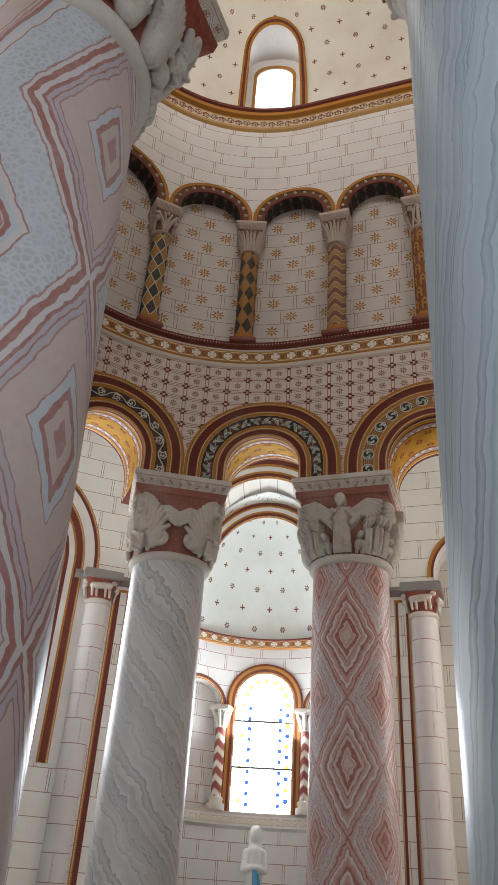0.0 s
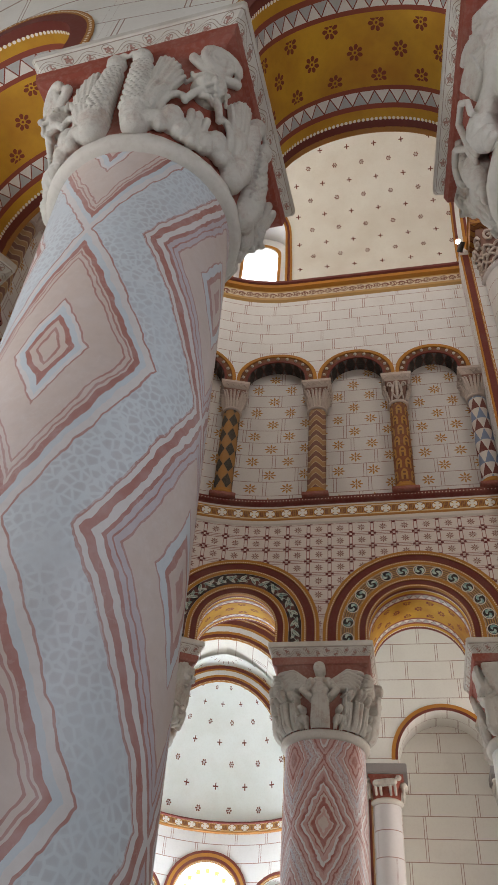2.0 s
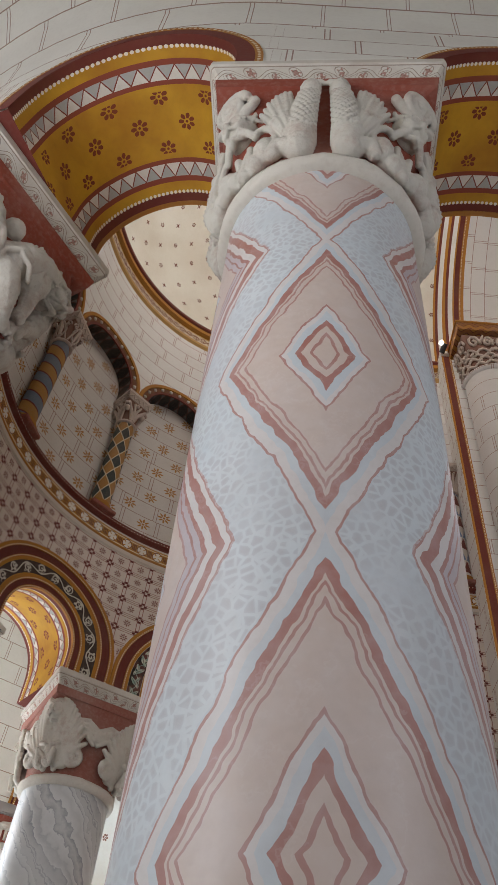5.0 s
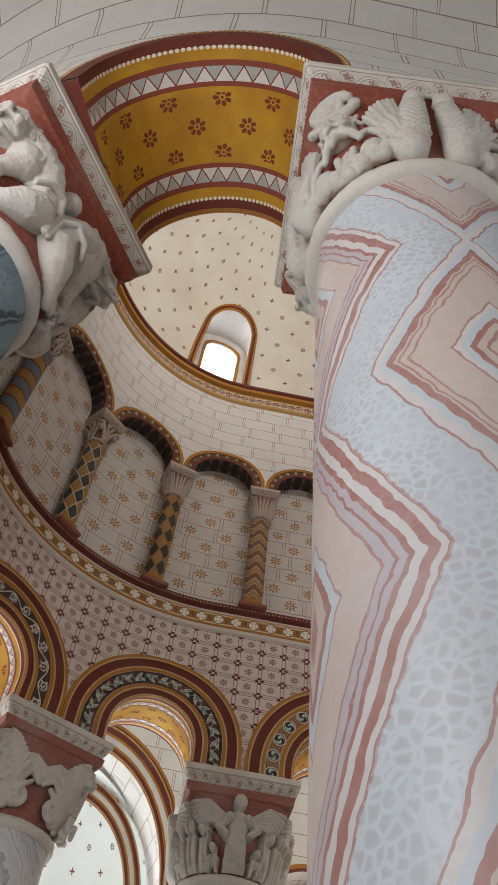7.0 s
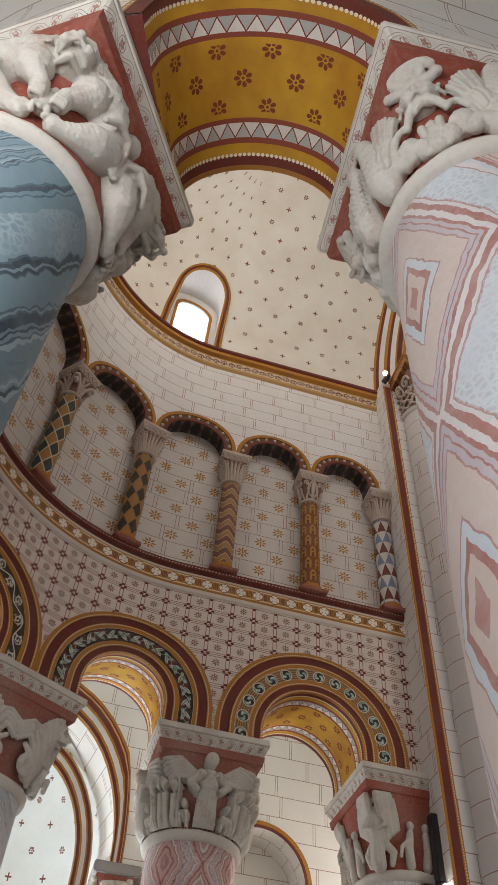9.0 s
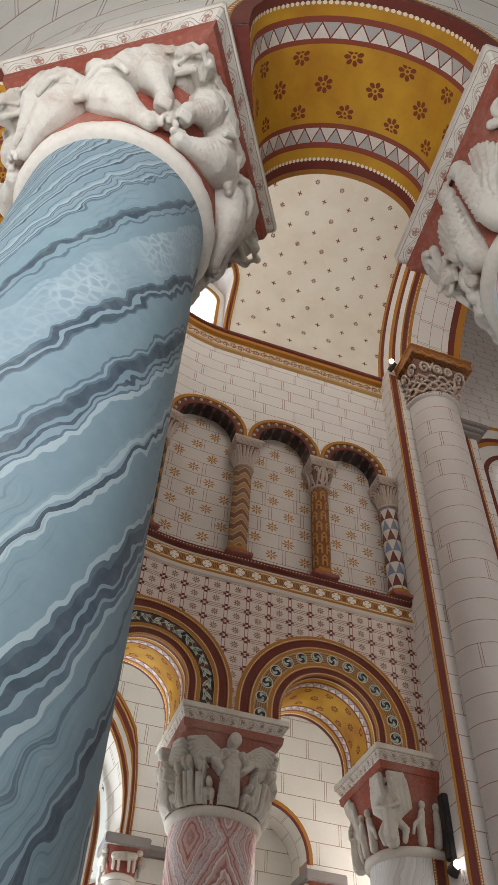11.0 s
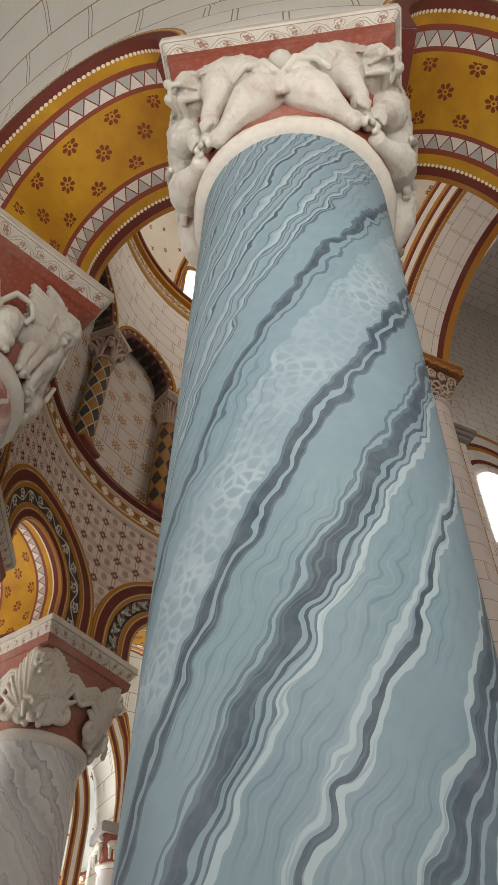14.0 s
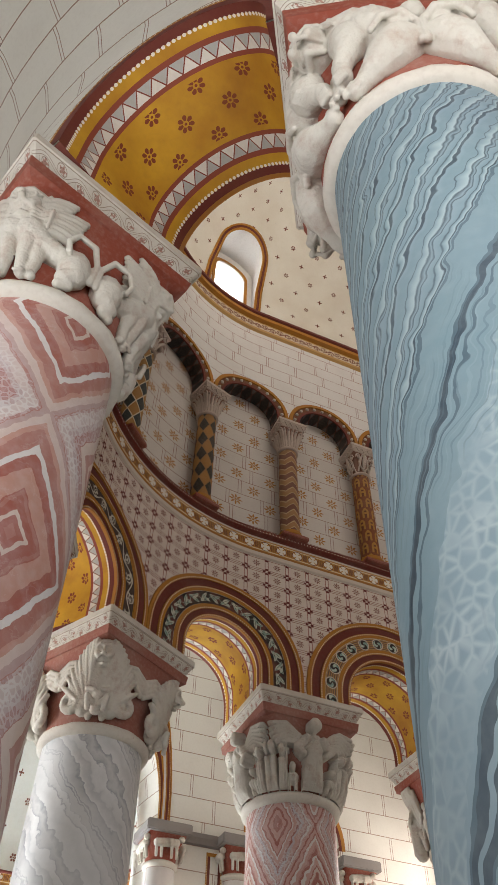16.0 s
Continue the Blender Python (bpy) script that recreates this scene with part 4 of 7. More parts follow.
class Relief:
    """Carving as heights over one face of a capital: way along the face (0 in the middle, 0.47 at the corner) and height in metres."""

    def __init__(self, cols, rows):
        self.a = np.linspace(-0.47, 0.47, cols)[None, :].repeat(rows, 0)
        self.z = np.linspace(4.605, 5.30, rows)[:, None].repeat(cols, 1)
        self.h = np.zeros_like(self.a)
        self.cut = np.zeros_like(self.a)

    def ball(self, a, z, ra, rz, high, base=0.0, rot=0.0, both=True):
        for side in ((1, -1) if both and abs(a) > 1e-6 else (1,)):
            x, y = self.a * side - a, self.z - z
            c, s = math.cos(rot), math.sin(rot)
            q = 1.0 - ((x * c + y * s) / ra) ** 2 - ((-x * s + y * c) / rz) ** 2
            self.undercut((np.sqrt(np.maximum(1.0 - q, 0)) - 1.0) * min(ra, rz), min(high, min(ra, rz)))
            self.h = np.maximum(self.h, np.where(q > 0, base + high * np.sqrt(np.maximum(q, 0)), 0))

    def undercut(self, gap, size):
        """Sinks what is already there round the edge of a new form."""
        deep = min(0.05, size * 0.7)
        self.h = np.where((gap > 0) & (self.h > 0), np.maximum(0.0, self.h - deep * np.exp(-(gap / 0.012) ** 2)), self.h)

    def away(self, pts, side):
        """Distance to a polyline, and how far along it the nearest place lies."""
        best = np.full_like(self.a, 9.0)
        where = np.zeros_like(self.a)
        n = len(pts) - 1
        for i in range(n):
            (ax, az), (bx, bz) = pts[i], pts[i + 1]
            dx, dz = bx - ax, bz - az
            t = np.clip(((self.a * side - ax) * dx + (self.z - az) * dz) / (dx * dx + dz * dz + 1e-9), 0, 1)
            d = np.hypot(self.a * side - ax - t * dx, self.z - az - t * dz)
            hit = d < best
            best = np.where(hit, d, best)
            where = np.where(hit, i + t, where)
        return best, where

    def limb(self, pts, radii, high=1.0, base=0.0, both=True):
        for side in ((1, -1) if both else (1,)):
            d, w = self.away(pts, side)
            r = np.interp(w, np.arange(len(radii)), radii)
            q = 1.0 - (d / r) ** 2
            self.undercut(d - r, min(radii))
            self.h = np.maximum(self.h, np.where(q > 0, base + high * r * np.sqrt(np.maximum(q, 0)), 0))

    def groove(self, pts, width=0.006, deep=0.010, both=True):
        for side in ((1, -1) if both else (1,)):
            d, _ = self.away(pts, side)
            self.cut = np.maximum(self.cut, deep * np.exp(-(d / width) ** 2))


def angel_face(k):
    """A robed winged carving between small attendant shapes."""
    k.limb([(0, 4.62), (0, 4.82), (0, 5.0)], [0.105, 0.09, 0.10], 0.75, 0.035, False)
    k.ball(0, 5.165, 0.052, 0.068, 0.06, 0.08)
    for f in (0.018, -0.018):
        k.ball(f, 5.178, 0.009, 0.006, 0.012, 0.135, 0, False)
    k.groove([(-0.016, 5.135), (0.016, 5.135)], 0.004, 0.008, False)
    k.limb([(0.075, 5.03), (0.15, 4.95), (0.10, 4.90)], [0.04, 0.036, 0.028], 1.0, 0.08)
    for i in range(6):
        k.limb([(0.11, 5.05 - 0.012 * i), (0.25, 5.15 - 0.03 * i), (0.44, 5.14 - 0.045 * i)], [0.02, 0.023, 0.014], 1.0, 0.05)
        k.groove([(0.11, 5.05 - 0.012 * i), (0.25, 5.15 - 0.03 * i), (0.44, 5.14 - 0.045 * i)], 0.003, 0.006)
    for i in range(5):
        k.groove([(0.012 + 0.018 * i, 4.62), (0.008 + 0.015 * i, 4.9)], 0.004, 0.009)
        k.groove([(0.0, 4.93 + 0.02 * i), (0.06, 4.97 + 0.02 * i)], 0.004, 0.007)
    k.limb([(0.31, 4.62), (0.31, 4.84)], [0.055, 0.048], 0.85, 0.04)
    k.ball(0.31, 4.925, 0.042, 0.052, 0.055, 0.05)
    k.groove([(0.29, 4.62), (0.295, 4.82)], 0.004, 0.009)
    k.groove([(0.33, 4.62), (0.325, 4.82)], 0.004, 0.009)
    k.limb([(0.18, 4.70), (0.24, 4.70)], [0.045, 0.04], 0.9, 0.04)
    k.limb([(0.165, 4.70), (0.165, 4.62)], [0.018, 0.018], 1.0, 0.04)
    k.limb([(0.235, 4.70), (0.235, 4.62)], [0.018, 0.018], 1.0, 0.04)
    k.ball(0.20, 4.79, 0.034, 0.04, 0.045, 0.045)
    k.limb([(0.43, 4.62), (0.43, 4.86)], [0.06, 0.05], 0.85, 0.04)
    k.ball(0.435, 4.945, 0.046, 0.056, 0.055, 0.05)
    k.limb([(0.265, 4.62), (0.26, 4.98)], [0.011, 0.011], 1.0, 0.06)
    k.limb([(0.235, 4.93), (0.285, 4.935)], [0.01, 0.01], 1.0, 0.06)


def bell_radius(t, f, half):
    """Radius of the capital's bell at angle t, a part f of the way up."""
    g = f ** 1.6
    sq = (half - 0.05) / max(abs(math.cos(t)), abs(math.sin(t)))
    return 0.405 * (1 - g) + min(sq, (half - 0.05) * 1.3) * g


def carved_faces(name, carve, parent, half, cols, rows, faces=(0, 1, 2, 3)):
    """The relief laid round the bell; only what stands proud is kept, so that the red ground shows between."""
    k = Relief(cols, rows)
    carve(k)
    lim = np.minimum(0.06 + 0.45 * np.maximum(0.0, 5.32 - k.z), 0.032 + 1.2 * (k.z - 4.605))
    h = np.where(k.h > 0, lim * np.tanh(k.h / lim) - k.cut, 0.0)
    verts, polys = [], []
    keep = k.h > 0.012
    for face in faces:
        n0 = len(verts)
        for j in range(rows):
            z = float(k.z[j, 0])
            f = min(1.0, max(0.0, (z - CAPITAL_BASE + 0.02) / (CAPITAL_TOP - CAPITAL_BASE + 0.02)))
            for i in range(cols):
                t = math.atan(float(k.a[j, i]) / 0.47)
                r = bell_radius(t, f, half) + 1.35 * float(h[j, i]) - (0.0 if keep[j, i] else 0.012)
                w = t - math.pi / 2 + face * math.pi / 2
                verts.append((r * math.cos(w), r * math.sin(w), z))
        for j in range(rows - 1):
            for i in range(cols - 1):
                if keep[j, i] or keep[j, i + 1] or keep[j + 1, i] or keep[j + 1, i + 1]:
                    q = n0 + j * cols + i
                    polys.append((q, q + 1, q + cols + 1, q + cols))
    return link_mesh(name, verts, polys, MAT["carving"], parent, None, True, "whitewashed limestone relief")


def sphere_list_remesh(ob, size):
    mod = ob.modifiers.new("fused_carving", "REMESH")
    mod.mode, mod.voxel_size, mod.use_smooth_shade = "VOXEL", size, True
    sm = ob.modifiers.new("worn_edges", "SMOOTH")
    sm.factor, sm.iterations = 0.2, 1


def bell_point(face, half):
    """Maps (way along the face, height, out from the bell) to the capital's own axes."""
    def go(a, z, out):
        f = min(1.0, max(0.0, (z - CAPITAL_BASE + 0.02) / (CAPITAL_TOP - CAPITAL_BASE + 0.02)))
        t = math.atan(a / 0.47)
        r = bell_radius(t, f, half) + out * (1.0 - 0.5 * min(1.0, max(0.0, (z - 4.95) / 0.28)))
        w = t - math.pi / 2 + face * math.pi / 2
        return (r * math.cos(w), r * math.sin(w), z)
    return go


def chain(clay, g, side, rows):
    """A limb through rows of (along, height, out, radius)."""
    limb(clay, [g(side * a, z, d) for a, z, d, _ in rows], [r for *_, r in rows])


def lump(clay, g, side, a, z, d, r, tall=1.0):
    ball(clay, g(side * a, z, d), (r, r, r * tall))


def corner_frame(face, half, z, out=0.0, tilt=0.0):
    """Axes at a corner of the capital: x along, y up, w towards the viewer, tilted forward."""
    o = Vector(bell_point(face, half)(0.47, z, out))
    w = Vector((o.x, o.y, 0)).normalized()
    x = Vector((-w.y, w.x, 0))
    y = Vector((0, 0, 1)) * math.cos(tilt) + w * math.sin(tilt)
    w = w * math.cos(tilt) - Vector((0, 0, 1)) * math.sin(tilt)

    def go(a, b, c):
        return tuple(o + x * a + y * b + w * c)
    return go


def head(clay, q, k, beard=False, muzzle=0.0, mane=True):
    """A carved head of half width k: brows, ringed eyes, nose, cheeks, open mouth with jaw, ears and hair."""
    ball(clay, q(0, 0.1 * k, 0.0), (0.92 * k, 0.92 * k, 1.05 * k))
    ball(clay, q(0, 0.05 * k, 0.25 * k), (0.82 * k, 0.82 * k, 0.90 * k))
    for e in (-1, 1):
        ring = [q(e * 0.38 * k + 0.24 * k * math.cos(t * 0.7), 0.32 * k + 0.17 * k * math.sin(t * 0.7), (0.93 - 0.12 * abs(math.cos(t * 0.7) * 0.5 + 0.3)) * k) for t in range(10)]
        limb(clay, ring, [0.055 * k] * 10)
        ball(clay, q(e * 0.38 * k, 0.32 * k, 0.86 * k), (0.10 * k,) * 3)
        limb(clay, [q(e * 0.10 * k, 0.55 * k, 0.98 * k), q(e * 0.42 * k, 0.66 * k, 0.86 * k), q(e * 0.75 * k, 0.45 * k, 0.62 * k)], [0.10 * k, 0.12 * k, 0.09 * k])
        limb(clay, [q(e * 0.55 * k, 0.0, 0.66 * k), q(e * 0.42 * k, -0.25 * k, (0.80 + muzzle) * k)], [0.26 * k, 0.25 * k])
        limb(clay, [q(e * 0.05 * k, -0.22 * k, (1.08 + muzzle) * k), q(e * 0.36 * k, -0.36 * k, (0.92 + muzzle * 0.8) * k), q(e * 0.55 * k, -0.5 * k, 0.66 * k)], [0.11 * k, 0.10 * k, 0.09 * k])
        limb(clay, [q(e * 0.86 * k, 0.55 * k, 0.1 * k), q(e * 1.05 * k, 0.85 * k, 0.12 * k), q(e * 0.92 * k, 0.45 * k, 0.2 * k)], [0.14 * k, 0.12 * k, 0.10 * k])
    limb(clay, [q(0, 0.5 * k, 0.98 * k), q(0, 0.1 * k, (1.10 + muzzle * 0.6) * k), q(0, -0.1 * k, (1.16 + muzzle) * k)], [0.10 * k, 0.13 * k, 0.19 * k])
    limb(clay, [q(-0.42 * k, -0.80 * k, 0.48 * k), q(0, -0.90 * k, (0.84 + muzzle * 0.7) * k), q(0.42 * k, -0.80 * k, 0.48 * k)], [0.13 * k, 0.16 * k, 0.13 * k])
    if beard:
        for i in range(9):
            f = (i - 4) / 4
            limb(clay, [q(f * 0.50 * k, -0.85 * k + 0.25 * k * abs(f), 0.72 * k - 0.2 * k * abs(f)), q(f * 0.30 * k, -1.55 * k + 0.5 * k * abs(f), 0.66 * k), q(f * 0.05 * k, -2.25 * k + 0.9 * k * abs(f), 0.52 * k)], [0.10 * k, 0.085 * k, 0.05 * k])
    if mane:
        for i in range(11):
            t = math.pi * (i - 5) / 11.5
            limb(clay, [q(0.62 * k * math.sin(t), 0.55 * k + 0.42 * k * math.cos(t), 0.62 * k), q(0.92 * k * math.sin(t), 0.42 * k + 0.72 * k * math.cos(t), 0.25 * k), q(1.15 * k * math.sin(t), 0.15 * k + 0.8 * k * math.cos(t), -0.15 * k)], [0.10 * k, 0.11 * k, 0.10 * k])


def wing(clay, g, s, roots, tips, out, thick, sag=0.012):
    """A ribbed wing: feathers side by side from a line of roots to a line of tips, over a thin web."""
    n = len(roots)
    for i, ((a0, z0), (a1, z1)) in enumerate(zip(roots, tips)):
        lift = out + 0.005 * (i % 2)
        rows = [(a0 + (a1 - a0) * f, z0 + (z1 - z0) * f + sag * math.sin(math.pi * f), lift + 0.012 * math.sin(math.pi * f), thick * (0.85 + 0.25 * math.sin(math.pi * f))) for f in (0, 0.25, 0.5, 0.75, 1.0)]
        chain(clay, g, s, rows)
        web = [(a, z, d - 0.016, r * 1.15) for a, z, d, r in rows]
        chain(clay, g, s, web)


def lions_clay(half, faces):
    """Two lions rump to rump on each face, heads thrust out at the corners, tails laid over the haunches."""
    clay, rnd = Clay(), random.Random(5)
    for face in faces:
        g = bell_point(face, half)
        for s in (-1, 1):
            chain(clay, g, s, [(0.085, 4.90, 0.0, 0.100), (0.16, 4.99, 0.008, 0.106), (0.25, 5.04, 0.010, 0.104), (0.33, 5.08, 0.004, 0.080), (0.42, 5.11, 0.0, 0.068)])
            chain(clay, g, s, [(0.095, 4.77, 0.018, 0.100), (0.14, 4.72, 0.030, 0.090), (0.21, 4.665, 0.032, 0.058), (0.29, 4.635, 0.024, 0.040), (0.35, 4.622, 0.024, 0.038)])
            lump(clay, g, s, 0.28, 4.95, 0.030, 0.088, 1.25)
            chain(clay, g, s, [(0.29, 4.90, 0.045, 0.062), (0.335, 4.84, 0.045, 0.046), (0.375, 4.81, 0.040, 0.040), (0.385, 4.75, 0.040, 0.040)])
            for i in range(4):
                chain(clay, g, s, [(0.362 + i * 0.019, 4.745, 0.068, 0.0125), (0.360 + i * 0.020, 4.715, 0.060, 0.0135)])
                chain(clay, g, s, [(0.350 + i * 0.012, 4.645 - i * 0.008, 0.048, 0.0125), (0.390 + i * 0.010, 4.637 - i * 0.009, 0.044, 0.0135)])
            for row in range(6):
                for i in range(11):
                    a = 0.14 + i * 0.018 + 0.009 * (row % 2)
                    z = 5.125 - row * 0.020 + 0.012 * math.sin(i * 0.4) + rnd.uniform(-0.004, 0.004)
                    high = max(0.0, 0.0112 - (z - 5.02) ** 2)
                    out = 0.006 + math.sqrt(high)
                    chain(clay, g, s, [(a, z, out, 0.0090), (a - 0.010, z - 0.016, out + 0.002, 0.0060)])
            chain(clay, g, s, [(0.225, 5.01, 0.108, 0.006), (0.215, 4.95, 0.108, 0.006), (0.232, 4.89, 0.098, 0.005)])
            chain(clay, g, s, [(0.010, 4.70, 0.060, 0.018), (0.012, 4.84, 0.072, 0.018), (0.055, 4.895, 0.100, 0.018), (0.13, 4.865, 0.116, 0.016), (0.175, 4.80, 0.110, 0.014)])
        lump(clay, g, 1, 0.0, 5.06, 0.02, 0.060)
        head(clay, corner_frame(face, half, 5.055, -0.005, 0.35), 0.106, muzzle=0.35, mane=False)
        q = corner_frame(face, half, 4.83)
        limb(clay, [q(0, 0.10, -0.03), q(0, 0.0, -0.01), q(0.0, -0.17, 0.0)], [0.05, 0.034, 0.030])
        for e in (-1, 0, 1):
            limb(clay, [q(e * 0.022, -0.175, 0.018), q(e * 0.028, -0.205, 0.022)], [0.013, 0.013])
    return clay


def birds_clay(half, faces):
    """Two scaled birds breast to breast with lifted wings, egg-like haunches beside them, masks under big volutes at the corners."""
    clay = Clay()
    for face in faces:
        g = bell_point(face, half)
        for s in (-1, 1):
            chain(clay, g, s, [(0.105, 4.665, 0.02, 0.062), (0.10, 4.72, 0.03, 0.070), (0.09, 4.86, 0.03, 0.060), (0.078, 5.0, 0.022, 0.052), (0.068, 5.12, 0.018, 0.047)])
            lump(clay, g, s, 0.062, 5.195, 0.030, 0.050, 1.05)
            chain(clay, g, s, [(0.045, 5.205, 0.062, 0.022), (0.020, 5.225, 0.070, 0.015), (0.004, 5.215, 0.066, 0.010)])
            lump(clay, g, s, 0.060, 5.205, 0.078, 0.010)
            for j in range(15):
                z = 4.765 + j * 0.026
                a0 = 0.098 - (z - 4.72) * 0.075
                rad = 0.068 - (z - 4.72) * 0.055
                for i in range(6):
                    q = (i - 2.5 + 0.5 * (j % 2)) * 0.40
                    lump(clay, g, s, a0 + rad * 1.05 * math.sin(q), z, 0.026 + rad * math.cos(q), 0.0118, 1.25)
            for i in range(9):
                q = (i - 4) * 0.27
                lump(clay, g, s, 0.10 + 0.074 * math.sin(q), 4.735, 0.03 + 0.070 * math.cos(q), 0.010)
            wing(clay, g, s, [(0.125 + 0.010 * i, 4.76 + 0.008 * i) for i in range(8)], [(0.150 + 0.020 * i, 5.17 - 0.006 * i * i * 0.55) for i in range(8)], 0.036, 0.0125, 0.004)
            wing(clay, g, s, [(0.13 + 0.010 * i, 4.75) for i in range(5)], [(0.155 + 0.018 * i, 4.93 - 0.012 * i) for i in range(5)], 0.062, 0.0125, 0.0)
            lump(clay, g, s, 0.285, 4.735, 0.022, 0.058, 1.5)
            lump(clay, g, s, 0.365, 4.685, 0.022, 0.046, 1.35)
            chain(clay, g, s, [(0.155, 4.685, 0.03, 0.045), (0.205, 4.70, 0.035, 0.040), (0.235, 4.665, 0.035, 0.034)])
            arc = [(0.285 + 0.072 * math.cos(t), 4.765 + 0.115 * math.sin(t), 0.046, 0.0165) for t in (3.7, 3.2, 2.7, 2.2, 1.7, 1.2, 0.8)]
            chain(clay, g, s, arc)
            chain(clay, g, s, [(0.33, 4.85, 0.046, 0.017), (0.37, 4.895, 0.05, 0.019), (0.41, 4.915, 0.055, 0.021)])
            chain(clay, g, s, [(0.40, 4.82, 0.02, 0.020), (0.41, 4.72, 0.026, 0.018), (0.40, 4.63, 0.026, 0.018)])
        q = corner_frame(face, half, 5.165, -0.035, 0.5)
        spiral = []
        for i in range(30):
            t, w = 0.45 * i, 0.098 * (1 - i / 34)
            spiral.append(q(w * math.cos(t), w * 0.62 * math.sin(t), 0.035 + 0.016 * i / 30))
        limb(clay, spiral, [0.021 - 0.0003 * i for i in range(30)])
        ball(clay, q(0, 0, -0.01), (0.085, 0.085, 0.05))
        ball(clay, q(0, -0.004, 0.045), (0.016, 0.016, 0.016))
        limb(clay, [q(-0.11, -0.03, 0.01), q(0.0, -0.075, 0.03), q(0.11, -0.03, 0.01)], [0.024, 0.026, 0.024])
        head(clay, corner_frame(face, half, 4.985, -0.015, 0.3), 0.088, muzzle=0.1)
        q = corner_frame(face, half, 4.80)
        limb(clay, [q(0, 0.08, -0.02), q(0, -0.05, -0.01), q(0, -0.17, 0.0)], [0.045, 0.036, 0.032])
    return clay


def griffins_clay(half, faces):
    """Winged beasts along each face with bearded heads at the corners, tails over their haunches."""
    clay = Clay()
    for face in faces:
        g = bell_point(face, half)
        for s in (-1, 1):
            chain(clay, g, s, [(0.40, 4.93, 0.01, 0.085), (0.31, 4.87, 0.012, 0.072), (0.20, 4.84, 0.012, 0.066), (0.10, 4.83, 0.014, 0.078)])
            lump(clay, g, s, 0.095, 4.775, 0.03, 0.082, 1.3)
            chain(clay, g, s, [(0.085, 4.71, 0.045, 0.055), (0.135, 4.675, 0.048, 0.040), (0.10, 4.64, 0.045, 0.028), (0.15, 4.625, 0.045, 0.024)])
            chain(clay, g, s, [(0.015, 4.72, 0.06, 0.015), (0.012, 4.84, 0.075, 0.016), (0.05, 4.925, 0.095, 0.016), (0.13, 4.93, 0.105, 0.015), (0.165, 4.86, 0.108, 0.014), (0.15, 4.80, 0.104, 0.016)])
            wing(clay, g, s, [(0.365, 4.915 + 0.018 * i) for i in range(7)], [(0.165 - 0.008 * i, 4.925 + 0.034 * i) for i in range(7)], 0.052, 0.0145, 0.010)
            wing(clay, g, s, [(0.385, 5.04 + 0.017 * i) for i in range(4)], [(0.225 - 0.012 * i, 5.125 + 0.026 * i) for i in range(4)], 0.044, 0.0125, 0.012)
            chain(clay, g, s, [(0.285, 4.905, 0.095, 0.008), (0.285, 5.05, 0.090, 0.008)])
            chain(clay, g, s, [(0.385, 4.86, 0.035, 0.050), (0.40, 4.76, 0.036, 0.034), (0.385, 4.66, 0.034, 0.030), (0.365, 4.63, 0.045, 0.027)])
            chain(clay, g, s, [(0.315, 4.83, 0.03, 0.042), (0.305, 4.73, 0.032, 0.029), (0.325, 4.65, 0.034, 0.026), (0.30, 4.628, 0.042, 0.023)])
            for i in range(4):
                chain(clay, g, s, [(0.352 + 0.017 * i, 4.628, 0.066, 0.0105), (0.350 + 0.018 * i, 4.615, 0.076, 0.010)])
            for i in range(7):
                chain(clay, g, s, [(0.43, 5.06 - 0.022 * i, 0.062, 0.011), (0.39, 5.045 - 0.022 * i, 0.070, 0.012), (0.345, 5.055 - 0.023 * i, 0.060, 0.009)])
        head(clay, corner_frame(face, half, 5.085, -0.012, 0.3), 0.096, beard=True)
    return clay


